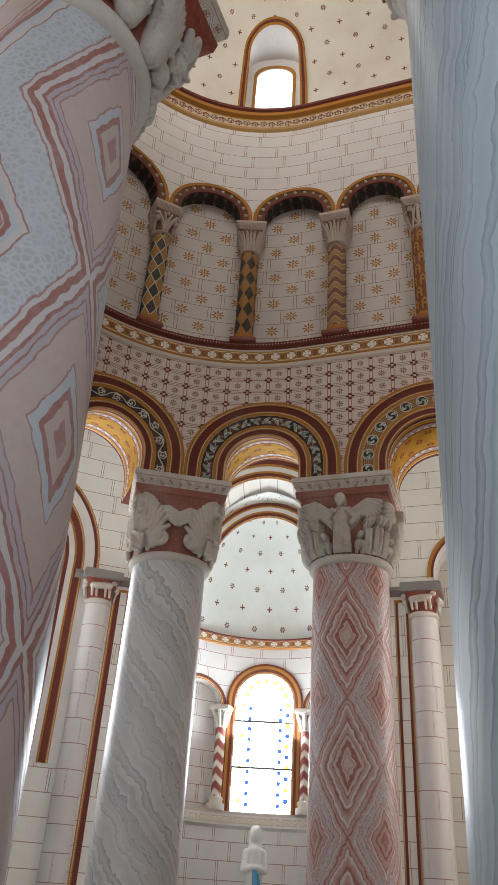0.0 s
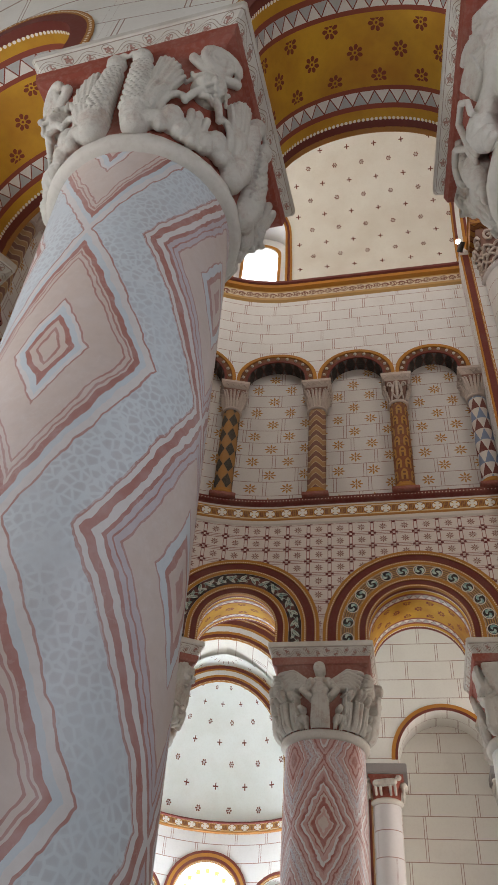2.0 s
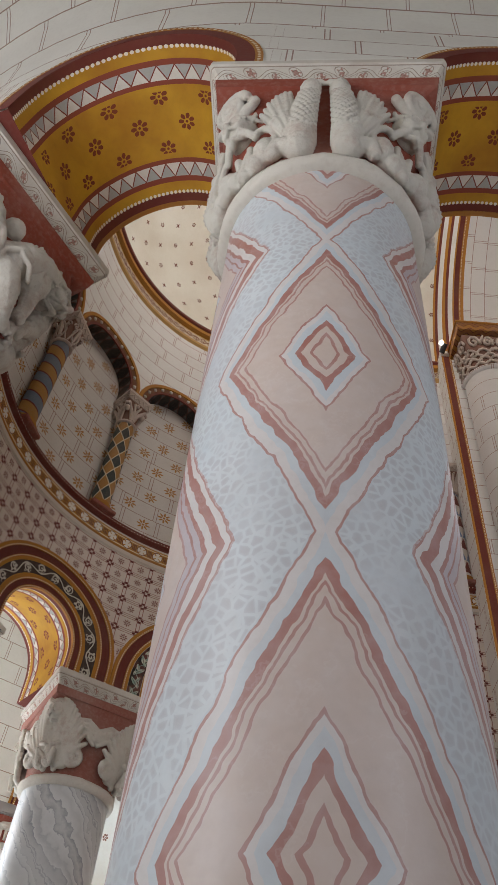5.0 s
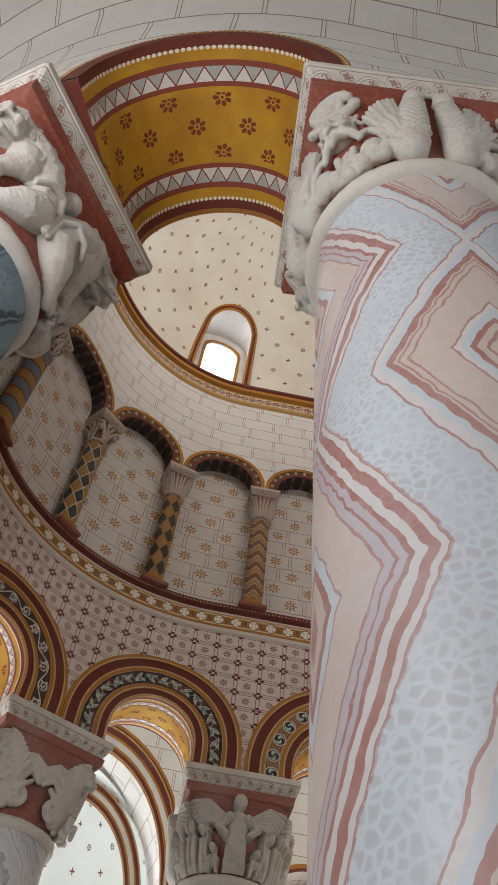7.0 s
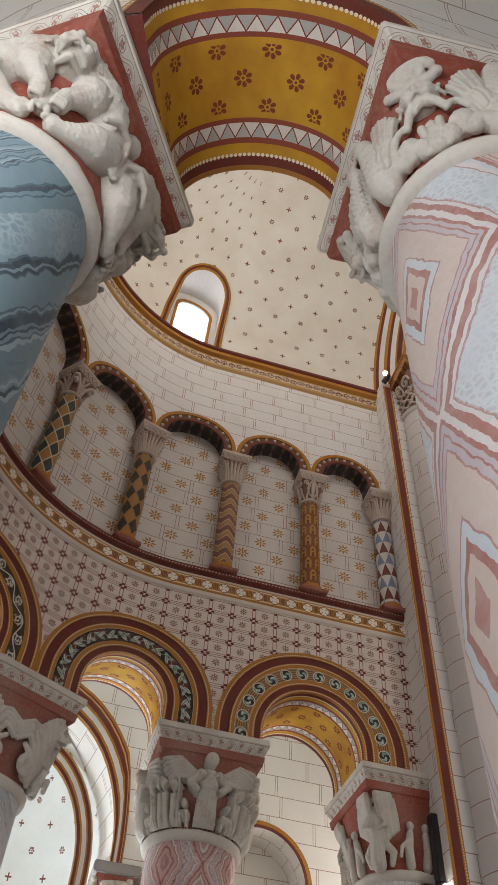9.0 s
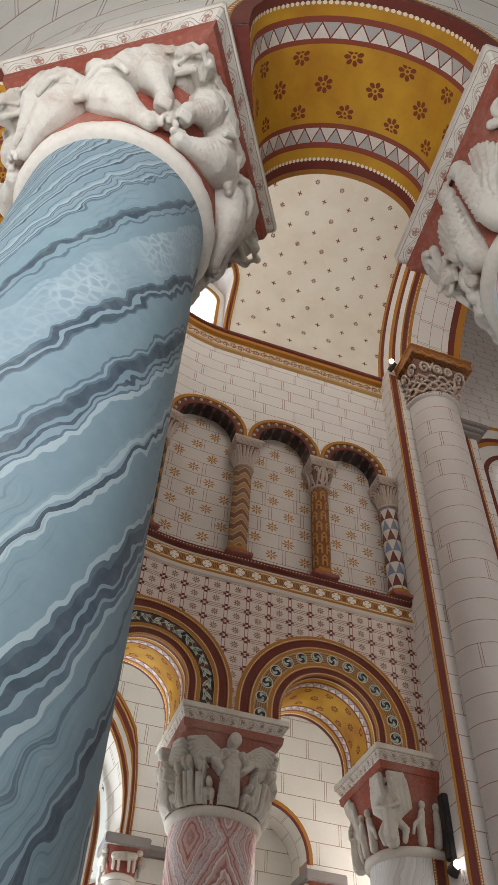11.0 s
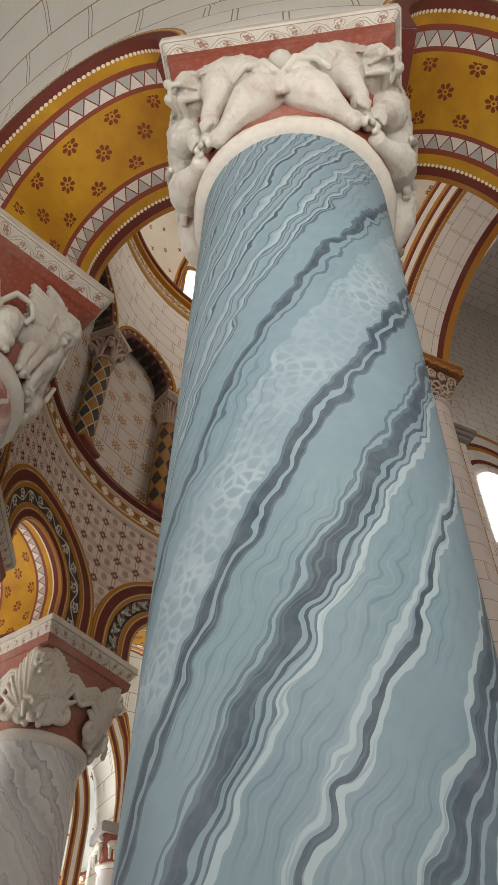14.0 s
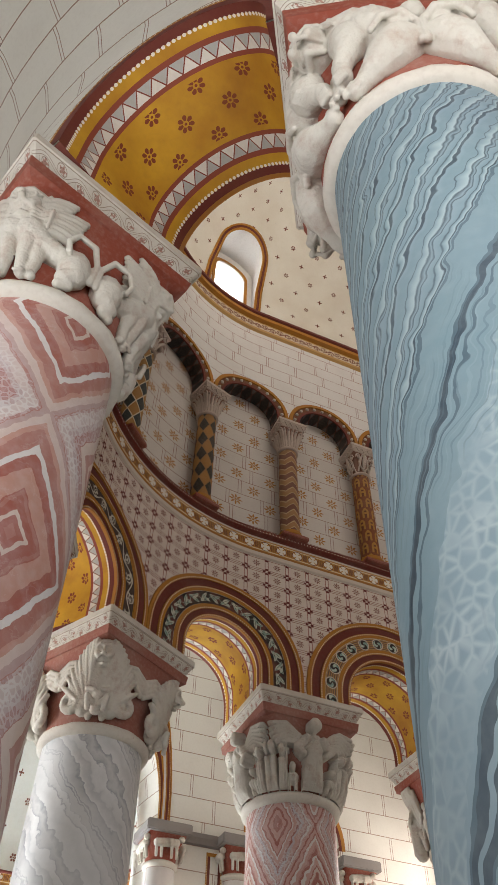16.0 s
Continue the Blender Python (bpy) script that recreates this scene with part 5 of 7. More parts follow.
def dragons_clay(half, faces):
    """A beast's head over a small crouching shape at each corner, spread wings and coiled tails on the faces."""
    clay = Clay()
    for face in faces:
        g = bell_point(face, half)
        for s in (-1, 1):
            wing(clay, g, s, [(0.37 - 0.012 * i, 4.78 - 0.006 * i) for i in range(10)], [(0.375 - 0.032 * i, 5.21 - 0.0042 * i * i) for i in range(10)], 0.085, 0.020, 0.0)
            coil = [(0.165 + 0.10 * (1 - i / 20) * math.cos(1.5 - i * 0.55), 4.745 + 0.10 * (1 - i / 20) * math.sin(1.5 - i * 0.55), 0.075, 0.040 - 0.0009 * i) for i in range(17)]
            chain(clay, g, s, coil)
            chain(clay, g, s, [(0.40, 4.97, 0.02, 0.085), (0.37, 4.82, 0.03, 0.080), (0.29, 4.70, 0.04, 0.070)])
            for i in range(4):
                chain(clay, g, s, [(0.02 + 0.002 * i, 4.90 + 0.045 * i, 0.04 + 0.006 * i, 0.022), (0.11, 4.96 + 0.042 * i, 0.060, 0.023), (0.20, 4.96 + 0.04 * i, 0.050, 0.018)])
            chain(clay, g, s, [(0.41, 4.80, 0.03, 0.035), (0.40, 4.69, 0.034, 0.029), (0.37, 4.63, 0.045, 0.027)])
        lump(clay, g, 1, 0.0, 4.99, 0.03, 0.055, 1.3)
        head(clay, corner_frame(face, half, 5.12, -0.01, 0.3), 0.104, muzzle=0.35)
        q = corner_frame(face, half, 4.83, 0.04)
        limb(clay, [q(0, 0.09, 0.02), q(0, -0.03, 0.03), q(0, -0.16, 0.02)], [0.036, 0.046, 0.05])
        ball(clay, q(0, 0.135, 0.035), (0.034, 0.034, 0.042))
        for e in (-1, 1):
            limb(clay, [q(e * 0.04, 0.05, 0.03), q(e * 0.085, -0.01, 0.06), q(e * 0.03, -0.03, 0.085)], [0.020, 0.019, 0.016])
            limb(clay, [q(e * 0.035, -0.13, 0.06), q(e * 0.075, -0.09, 0.09), q(e * 0.06, -0.19, 0.08)], [0.027, 0.025, 0.022])
    return clay


def eagles_clay(half, faces):
    """A robed shape with long folded wings at each corner, small crouching shapes between."""
    clay = Clay()
    for face in faces:
        g = bell_point(face, half)
        for s in (-1, 1):
            wing(clay, g, s, [(0.42 - 0.024 * i, 5.21 - 0.004 * i) for i in range(9)], [(0.40 - 0.026 * i, 4.80 + 0.016 * i) for i in range(9)], 0.036, 0.0175, 0.0)
            wing(clay, g, s, [(0.42 - 0.024 * i, 5.22) for i in range(8)], [(0.41 - 0.024 * i, 5.08 + 0.006 * i) for i in range(8)], 0.062, 0.016, 0.0)
            chain(clay, g, s, [(0.36, 4.80, 0.04, 0.042), (0.27, 4.73, 0.05, 0.036), (0.30, 4.64, 0.045, 0.028)])
            chain(clay, g, s, [(0.09, 4.64, 0.02, 0.045), (0.10, 4.78, 0.03, 0.042), (0.08, 4.90, 0.03, 0.034)])
            chain(clay, g, s, [(0.10, 4.84, 0.05, 0.02), (0.17, 4.78, 0.06, 0.018), (0.19, 4.70, 0.055, 0.017)])
            lump(clay, g, s, 0.075, 4.965, 0.035, 0.036, 1.2)
        q = corner_frame(face, half, 4.95)
        limb(clay, [q(0, -0.33, 0.03), q(0, -0.1, 0.05), q(0, 0.14, 0.02)], [0.07, 0.062, 0.06])
        ball(clay, q(0, 0.245, 0.05), (0.05, 0.05, 0.06))
        for e in (-1, 1):
            limb(clay, [q(e * 0.06, 0.11, 0.05), q(e * 0.11, -0.02, 0.08), q(e * 0.02, -0.05, 0.115)], [0.028, 0.024, 0.02])
            for i in range(3):
                limb(clay, [q(e * (0.012 + 0.02 * i), -0.33, 0.10 - 0.01 * i), q(e * (0.01 + 0.016 * i), -0.06, 0.115 - 0.008 * i)], [0.010, 0.008])
    return clay


def sculpted(name, clay, parent, size):
    """Fuses the modelled forms into one weathered carving."""
    ob = clay.link(name, MAT["carving"], parent, "whitewashed limestone relief")
    sphere_list_remesh(ob, size)
    return ob


CLAY_SIZE = {lions_clay: 0.0046, birds_clay: 0.0046, griffins_clay: 0.0052, dragons_clay: 0.0075, eagles_clay: 0.0085}


def capital(parent, turn, carve, faces=(0, 1, 2, 3), fine=(90, 72), half=0.545, halo=False, ground="red", neck=1.0):
    rows, tex = [], []
    for j in range(9):
        f = j / 8
        z = CAPITAL_BASE - 0.02 + (CAPITAL_TOP - CAPITAL_BASE + 0.02) * f
        ring, uv = [], []
        for i in range(65):
            t = 2 * math.pi * i / 64
            r = bell_radius(t, f, half)
            ring.append((r * math.cos(t), r * math.sin(t), z))
            uv.append((t * 0.4, z))
        rows.append(ring)
        tex.append(uv)
    v, fcs, uv = sheet(rows, tex)
    bell = link_mesh("capital_bell", v, fcs, MAT[ground], parent, uv, True, "red-painted ground of the capital")
    bell.rotation_euler = (0, 0, turn)
    pr = [(0.39, 4.515), (0.420, 4.518), (0.440, 4.535), (0.449, 4.562), (0.445, 4.592), (0.40, 4.612)]
    r_, t_ = turned(pr, 0, 0)
    v, fcs, uv = sheet(r_, t_)
    chip = random.Random(11)
    v = [(x * q * neck, y * q * neck, z + chip.uniform(-0.004, 0.004)) for (x, y, z), q in ((p, 1 + chip.uniform(-0.011, 0.008)) for p in v)]
    link_mesh("astragal", v, fcs, MAT["stone"], bell, uv, True, "chipped limestone neck ring")
    # abacus: upright fillet over a slanting carved face
    prof = [(half - 0.085, 5.30), (half - 0.066, 5.312), (half - 0.008, 5.418), (half, 5.42), (half, 5.470), (half - 0.006, 5.475), (0.0, 5.475)]
    rows = []
    for h, z in prof:
        e = 0.012 if h > 0.1 else 0.0
        rows.append([(-h + e, -h, z), (h - e, -h, z), (h, -h + e, z), (h, h - e, z), (h - e, h, z), (-h + e, h, z), (-h, h - e, z), (-h, -h + e, z), (-h + e, -h, z)])
    v, fcs, uv = sheet(rows, [[((i + 1) // 2 * 1.09, z - 5.365) for i in range(9)] for _, z in prof])
    red_rows = []
    for h, z in ((half - 0.30, 5.20), (half - 0.085, 5.235), (half - 0.052, 5.245), (half - 0.040, 5.318)):
        red_rows.append([(-h, -h, z), (h, -h, z), (h, h, z), (-h, h, z), (-h, -h, z)])
    rv, rf, ruv = sheet(red_rows, [[(i, j) for i in range(5)] for j in range(4)])
    link_mesh("fillet", rv, rf, MAT[ground], bell, ruv, False, "red-painted fillet under the abacus")
    link_mesh("abacus", v, fcs, MAT["scroll_stone"], bell, uv, False, "limestone abacus carved with a scroll")
    if carve:
        if carve in CLAY_SIZE:
            sculpted("carving", carve(half, faces), bell, CLAY_SIZE[carve])
        else:
            carved_faces("carving", carve, bell, half, *fine, faces)
    if halo:
        bm = bmesh.new()
        bmesh.ops.create_cone(bm, cap_ends=True, segments=28, radius1=0.115, radius2=0.105, depth=0.03, matrix=Matrix.LocRotScale((0, -0.572, 5.175), Euler((radians(90), 0, 0)), None))
        part("halo", bm, MAT["ochre"], bell, "ochre disc behind the carved head")
        for side in (-1, 1):
            cu = bpy.data.curves.new("inscription", "FONT")
            cu.body, cu.size, cu.extrude, cu.align_x = ("FORTITUDO", "INNOCENS DE")[side > 0], 0.052, 0.002, "CENTER"
            tx = new("inscription", cu)
            tx.data.materials.append(MAT["stone"])
            tx.parent = bell
            tx.matrix_basis = Matrix.Translation((side * 0.30, -0.505, 5.225)) @ Euler((radians(90), 0, 0)).to_matrix().to_4x4()
    return bell


def column(key, name, label, marble, carve, faces, fine=(90, 72), halo=False, spot=None, turn=None, ground="red", rad=(0.424, 0.40), lean=(0.0, 0.0)):
    """rad: shaft radius at foot and neck; lean: sideways shift for each metre down, fitted to the camera's view."""
    x, y, _ = at(COLS[key], 2.965, 0) if spot is None else (*spot, 0)
    ox, oy, _ = at(COLS[key], 4.0, 0)
    ox, oy = ox - x, oy - y
    col = thing(name, label, "column", "", "choir columns", (x, y, 0))
    prof = [(rad[0] + (rad[1] - rad[0]) * (i / 20) ** 1.3, 0.40 + 4.13 * i / 20) for i in range(21)]
    r_, t_ = turned(prof, 0, 0, steps=64)
    v, f, uv = sheet(r_, t_)
    v = [(px + lean[0] * min(2.5, 4.5 - z), py + lean[1] * min(2.5, 4.5 - z), z) for px, py, z in v]
    link_mesh("shaft", v, f, marble, col, uv, True)
    base = [(0.0, 0.402), (0.43, 0.402), (0.44, 0.37), (0.47, 0.36), (0.48, 0.33), (0.455, 0.30), (0.45, 0.27), (0.50, 0.25), (0.54, 0.21), (0.54, 0.17), (0.50, 0.15)]
    r_, t_ = turned(base, 0, 0)
    v, f, uv = sheet(r_, t_)
    foot = link_mesh("base", v, f, MAT["stone"], col, uv, True)
    plinth = part("plinth", box_bm(-0.56, -0.56, 0.0, 0.56, 0.56, 0.152, 0.012), MAT["stone"], col)
    foot.location = plinth.location = (lean[0] * 2.5, lean[1] * 2.5, 0)
    capital(col, math.atan2(ox, -oy) if turn is None else turn, carve, faces, fine, halo=halo, ground=ground, neck=rad[1] / 0.40)
    return col


ALL = (0, 1, 2, 3)
column("a", "column", "tall column painted as rose marble in lozenges, bird capital", MARBLE["a"], birds_clay, ALL, (190, 140), spot=(0.128, -2.980), turn=radians(-4), rad=(0.372, 0.386), lean=(0.0142, 0.042))
column("b", "column", "tall column painted as blue-grey veined marble, carved capital", MARBLE["b"], griffins_clay, ALL, spot=(2.045, -2.99))
column("c", "column", "tall column painted as blue banded marble, lion capital", MARBLE["c"], lions_clay, ALL, (190, 140), rad=(0.367, 0.368), lean=(0.015, 0.0377))
column("d", "column", "tall column painted as brick-red lozenge marble, winged beasts capital", MARBLE["d"], griffins_clay, ALL, (190, 140))
column("p", "column", "tall column painted as pink lozenge marble, winged robed carving on capital", MARBLE["p"], angel_face, ALL, (130, 96), True, ground="faded_red")
column("w", "column", "tall column painted as white grey-veined marble, dragon capital", MARBLE["w"], dragons_clay, ALL, (130, 96), ground="faded_red")
column("e", "column", "tall column painted as white grey-veined marble, dragon capital", MARBLE["w"], dragons_clay, ALL, ground="faded_red")
column("q", "column", "pale column beside the crossing pier, winged robed carving on capital", MARBLE["q"], eagles_clay, ALL, (130, 96))

# ---- colonnettes of the blind arcade ----
PATTERNS = [
    small_pattern("blue_tooth_paint", "tooth", (0.20, 0.25, 0.36), (0.62, 0.57, 0.51), (0.17, 0.045, 0.035)), small_pattern("brown_niche_paint", "niche", (0.21, 0.07, 0.025), (0.40, 0.20, 0.04), (0.15, 0.05, 0.02)),
    small_pattern("brown_chevron_paint", "chevron", (0.20, 0.09, 0.06), (0.36, 0.20, 0.09), (0.5, 0.36, 0.2)), small_pattern("black_lozenge_paint", "lozenge", (0.045, 0.04, 0.03), (0.36, 0.18, 0.05), (0.3, 0.16, 0.06)),
    small_pattern("black_lozenge_paint", "lozenge", (0.05, 0.06, 0.055), (0.38, 0.2, 0.06), (0.6, 0.5, 0.35)), small_pattern("ochre_spiral_paint", "spiral", (0.36, 0.18, 0.04), (0.13, 0.16, 0.2), MAROON),
]
PATTERNS.append(small_pattern("red_chevron_paint", "chevron", (0.30, 0.08, 0.06), (0.72, 0.68, 0.6), (0.5, 0.3, 0.25)))
EDGE = plain_material("carved_arcade_stone", (0.58, 0.49, 0.42), 0.85, (0.2, 0.13, 0.1), 0.5, 0.5)


def colonnette(s, pattern, style):
    x, y, _ = at(s, R_IN + 0.055, 0)
    ox, oy, _ = at(s, 4.0, 0)
    ob = thing("colonnette", "short painted colonnette with carved leaf capital", "colonnette", "", "blind arcade colonnettes", (x, y, Z_SILL))
    turn = math.atan2(ox - x, -(oy - y)) + math.pi
    r_, t_ = turned([(0.135, 0.05), (0.155, 0.06), (0.16, 0.085), (0.14, 0.10), (0.132, 0.115), (0.14, 0.13), (0.12, 0.15)], 0, 0, steps=28)
    v, f, uv = sheet(r_, t_)
    base = link_mesh("base", v, f, MAT["ochre"], ob, uv, True)
    plinth = part("plinth", box_bm(-0.165, -0.165, 0.0, 0.165, 0.165, 0.052, 0.008), MAT["red"], base)
    plinth.rotation_euler = (0, 0, turn)
    r_, t_ = turned([(0.121, 0.14), (0.121, 0.8), (0.117, 1.56)], 0, 0, steps=28)
    v, f, uv = sheet(r_, [[(q * 0.30, z) for q, z in row] for row in t_])
    link_mesh("shaft", v, f, pattern, ob, uv, True)

    def flare(k, t):
        g = k ** 1.8
        return 0.112 * (1 - g) + 0.155 * g / max(abs(math.cos(t)), abs(math.sin(t)))
    rows, tex = [], []
    for j in range(7):
        k = j / 6
        rows.append([(flare(k, t) * math.cos(t), flare(k, t) * math.sin(t), 1.58 + 0.36 * k) for t in [2 * math.pi * i / 24 for i in range(25)]])
        tex.append([(i * 0.03, k) for i in range(25)])
    v, f, uv = sheet(rows, tex)
    bell = link_mesh("capital", v, f, MAT["carved_ground"], ob, uv, True, "carved leaf capital")
    bell.rotation_euler = (0, 0, turn)
    r_, t_ = turned([(0.115, 1.55), (0.138, 1.556), (0.144, 1.572), (0.138, 1.59), (0.112, 1.60)], 0, 0, steps=24)
    v, f, uv = sheet(r_, t_)
    link_mesh("neck_ring", v, f, EDGE, bell, uv, True)
    bm = Clay()

    def skin(t, z, out):
        r = flare(min(1.0, max(0.0, (z - 1.58) / 0.36)), t) + out
        return (r * math.cos(t), r * math.sin(t), z)
    for k in range(4):
        m = k * math.pi / 2
        if style == 0:
            for d in (-0.62, -0.31, 0.0, 0.31, 0.62, 0.785):
                limb(bm, [skin(m + d, 1.61, 0.006), skin(m + d, 1.76, 0.012), skin(m + d, 1.87, 0.028), skin(m + d, 1.865, 0.05)], [0.014, 0.020, 0.018, 0.016])
                limb(bm, [skin(m + d + 0.15, 1.61, 0.004), skin(m + d + 0.15, 1.72, 0.008)], [0.009, 0.011])
        elif style == 1:
            for e in (-1, 1):
                loop = [skin(m + e * (0.05 + 0.42 * math.sin(math.pi * i / 10)), 1.61 + 0.30 * i / 10, 0.014 + 0.008 * (i % 2)) for i in range(11)]
                limb(bm, loop, [0.0135] * 11)
                limb(bm, [skin(m + e * (0.65 - 0.5 * i / 8), 1.61 + 0.29 * i / 8, 0.016) for i in range(9)], [0.0125] * 9)
                curl = [skin(m + e * (0.52 + 0.17 * (1 - i / 12) * math.cos(i * 0.7)), 1.85 + 0.05 * (1 - i / 12) * math.sin(i * 0.7), 0.03) for i in range(11)]
                limb(bm, curl, [0.011] * 11)
            limb(bm, [skin(m, 1.66, 0.01), skin(m, 1.80, 0.02), skin(m, 1.88, 0.035)], [0.02, 0.026, 0.018])
        else:
            for e in (-1, 1):
                limb(bm, [skin(m + e * 0.2, 1.62, 0.008), skin(m + e * 0.35, 1.74, 0.018), skin(m + e * 0.7, 1.86, 0.035), skin(m + e * 0.74, 1.83, 0.06)], [0.022, 0.028, 0.026, 0.022])
                limb(bm, [skin(m + e * 0.06, 1.64, 0.008), skin(m + e * 0.1, 1.78, 0.02), skin(m + e * 0.28, 1.87, 0.036)], [0.014, 0.02, 0.016])
            ball(bm, skin(m + 0.785, 1.78, 0.03), (0.04, 0.04, 0.05))
            ball(bm, skin(m, 1.88, 0.02), (0.03, 0.03, 0.03))
    bm.link("leaves", EDGE, bell)
    rows = []
    for h, z in ((0.15, 1.935), (0.165, 1.945), (0.200, 2.01), (0.205, 2.015), (0.205, 2.058), (0.0, 2.058)):
        rows.append([(-h, -h, z), (h, -h, z), (h, h, z), (-h, h, z), (-h, -h, z)])
    v, f, uv = sheet(rows, [[(i, j) for i in range(5)] for j in range(6)])
    ab = link_mesh("abacus", v, f, EDGE, bell, uv)
    bm = Clay()
    for k in range(4):
        g = face_points(k)
        zig = [g(-0.165 + 0.33 * i / 8, 1.958 + 0.042 * (i % 2), 0.176 + 0.022 * (i % 2)) for i in range(9)]
        limb(bm, zig, [0.0085] * 9)
    bm.link("zigzag", EDGE, ab)
    return ob


order = list(zip(sorted(ARC, reverse=True), (0, 1, 2, 3, 4, 5, 2, 4, 3, 5, 1, 0)))
for i, (s, k) in enumerate(order):
    colonnette(s, PATTERNS[k], (0, 1, 0, 0, 2, 1)[i % 6])

# ---- crossing piers, half columns and the great arch ----
STRIPE = [("ochre", 0.03), ("maroon", 0.085), ("dots", 0.035)]


def stripes(parent, x, y, z0, z1, along, normal, proud=0.006):
    """Upright painted stripes from (x, y) along a direction."""
    run = 0.0
    for m_, w in STRIPE:
        a = (x + along[0] * run + normal[0] * proud, y + along[1] * run + normal[1] * proud)
        b = (a[0] + along[0] * w, a[1] + along[1] * w)
        pile = Pile()
        pile.put([[(*a, z0), (*a, z1)], [(*b, z0), (*b, z1)]], [[(z0, -w / 2), (z1, -w / 2)], [(z0, w / 2), (z1, w / 2)]])
        pile.link("painted_stripe", MAT[m_], parent)
        run += w


Y_PIER = 2.24
for side in (1, -1):
    pier = thing("wall_pier", "white crossing pier with painted stripes and a tall half column", "pier", "structure")
    pile = Pile()
    y0, y1 = sorted((side * Y_PIER, side * 3.45))
    box_uv(pile, X_END, y0, 0.0, 3.85, y1, 12.06)
    pile.link("pier_body", MAT["ashlar"], pier)
    pile = Pile()
    rows, tex = turned([(0.40, 0.0), (0.40, 4.0), (0.40, 8.0), (0.40, 11.08)], 3.12, side * (Y_PIER - 0.02), (math.pi if side > 0 else 0.0, 2 * math.pi if side > 0 else math.pi), 20, 0.0)
    pile.put(rows, tex)
    pile.link("half_column", MAT["drum"], pier, True)
    stripes(pier, X_END + 0.002, side * Y_PIER, 0.0, 11.9, (1, 0), (0, -side))
    stripes(pier, 3.58, side * Y_PIER, 0.0, 10.8, (1, 0), (0, -side))
    pile = Pile()
    pile.put([[(3.555, side * (Y_PIER - 0.006), z), (3.58, side * (Y_PIER - 0.006), z)] for z in (0.0, 10.8)], [[(0, z), (0.025, z)] for z in (0.0, 10.8)])
    pile.link("painted_stripe", MAT["metal"], pier, label="thin black stripe")
    for k, (x0, x1, z0, z1) in enumerate(((3.52, 4.02, 10.98, 11.06), (3.54, 3.96, 10.88, 10.98), (3.56, 3.90, 10.80, 10.88))):
        part("impost", box_bm(x0, min(side * (Y_PIER - 0.16 + 0.04 * k), side * 3.45), z0, x1, max(side * (Y_PIER - 0.16 + 0.04 * k), side * 3.45), z1, 0.012), MAT["grey_stone"], pier, "grey moulded impost")
    stripes(pier, X_END, side * (R_IN - 0.004), 0.0, 5.3, (-1, 0), (0, -side))
    rows, tex = [], []
    for j in range(7):
        k = j / 6
        g = k ** 1.5
        rows.append([(3.12 + (0.40 * (1 - g) + 0.47 * g / max(abs(math.cos(t)), abs(math.sin(t)))) * math.cos(t), side * (Y_PIER - 0.02) + (0.40 * (1 - g) + 0.47 * g / max(abs(math.cos(t)), abs(math.sin(t)))) * math.sin(t), 11.14 + 0.66 * k) for t in [2 * math.pi * i / 32 for i in range(33)]])
        tex.append([(i * 0.05, k) for i in range(33)])
    v, f, uv = sheet(rows, tex)
    cap = link_mesh("pier_capital", v, f, MAT["carved_ground"], pier, uv, True, "carved leaf capital")
    bm = Clay()
    rng = random.Random(4)
    def skin(t, k, out):
        g = k ** 1.5
        r = 0.40 * (1 - g) + 0.47 * g / max(abs(math.cos(t)), abs(math.sin(t))) + out
        return (3.12 + r * math.cos(t), side * (Y_PIER - 0.02) + r * math.sin(t), 11.14 + 0.66 * k)
    for i in range(16):
        m = i * math.pi / 8
        for e in (-1, 1):
            limb(bm, [skin(m + e * 0.20 * math.sin(math.pi * q / 6), 0.06 + 0.50 * q / 12, 0.02 + 0.012 * (q % 2)) for q in range(13)], [0.021] * 13)
        curl = [skin(m + 0.2 + 0.15 * (1 - q / 16) * math.cos(q * 0.62), 0.76 + 0.17 * (1 - q / 16) * math.sin(q * 0.62), 0.035) for q in range(14)]
        limb(bm, curl, [0.022] * 14)
        for q in range(5):
            p = skin(m + rng.uniform(-0.18, 0.18), rng.uniform(0.1, 0.92), 0.015)
            limb(bm, [p, tuple(Vector(p) + Vector((rng.uniform(-0.05, 0.05), rng.uniform(-0.05, 0.05), 0.06)))], [0.026, 0.014])
    bm.link("leaves", EDGE, cap)
    r_, t_ = turned([(0.40, 11.06), (0.45, 11.08), (0.45, 11.12), (0.40, 11.14)], 3.12, side * (Y_PIER - 0.02), steps=32)
    v, f, uv = sheet(r_, t_)
    link_mesh("neck_ring", v, f, MAT["drum"], cap, uv, True)
    pile = Pile()
    box_uv(pile, 2.58, min(side * 1.66, side * 2.4), 11.83, 3.66, max(side * 1.66, side * 2.4), 12.02)
    pile.link("abacus", MAT["abacus_zigzag"], cap, label="ochre abacus with dark zigzag")
    part("abacus_edge", box_bm(2.56, min(side * 1.64, side * 2.42), 12.02, 3.68, max(side * 1.64, side * 2.42), 12.06, 0.008), MAT["ochre"], cap)
    if side > 0:
        bm = bmesh.new()
        bmesh.ops.create_cone(bm, cap_ends=True, segments=16, radius1=0.045, radius2=0.045, depth=0.16, matrix=Matrix.LocRotScale((2.47, 2.13, 11.97), Euler((radians(60), 0, radians(20))), None))
        spot = thing("spotlight", "small lit spotlight on the cornice", "lamp")
        part("body", bm, MAT["metal"], spot)
        bm = bmesh.new()
        bmesh.ops.create_icosphere(bm, subdivisions=2, radius=0.04, matrix=Matrix.Translation((2.43, 2.06, 12.02)))
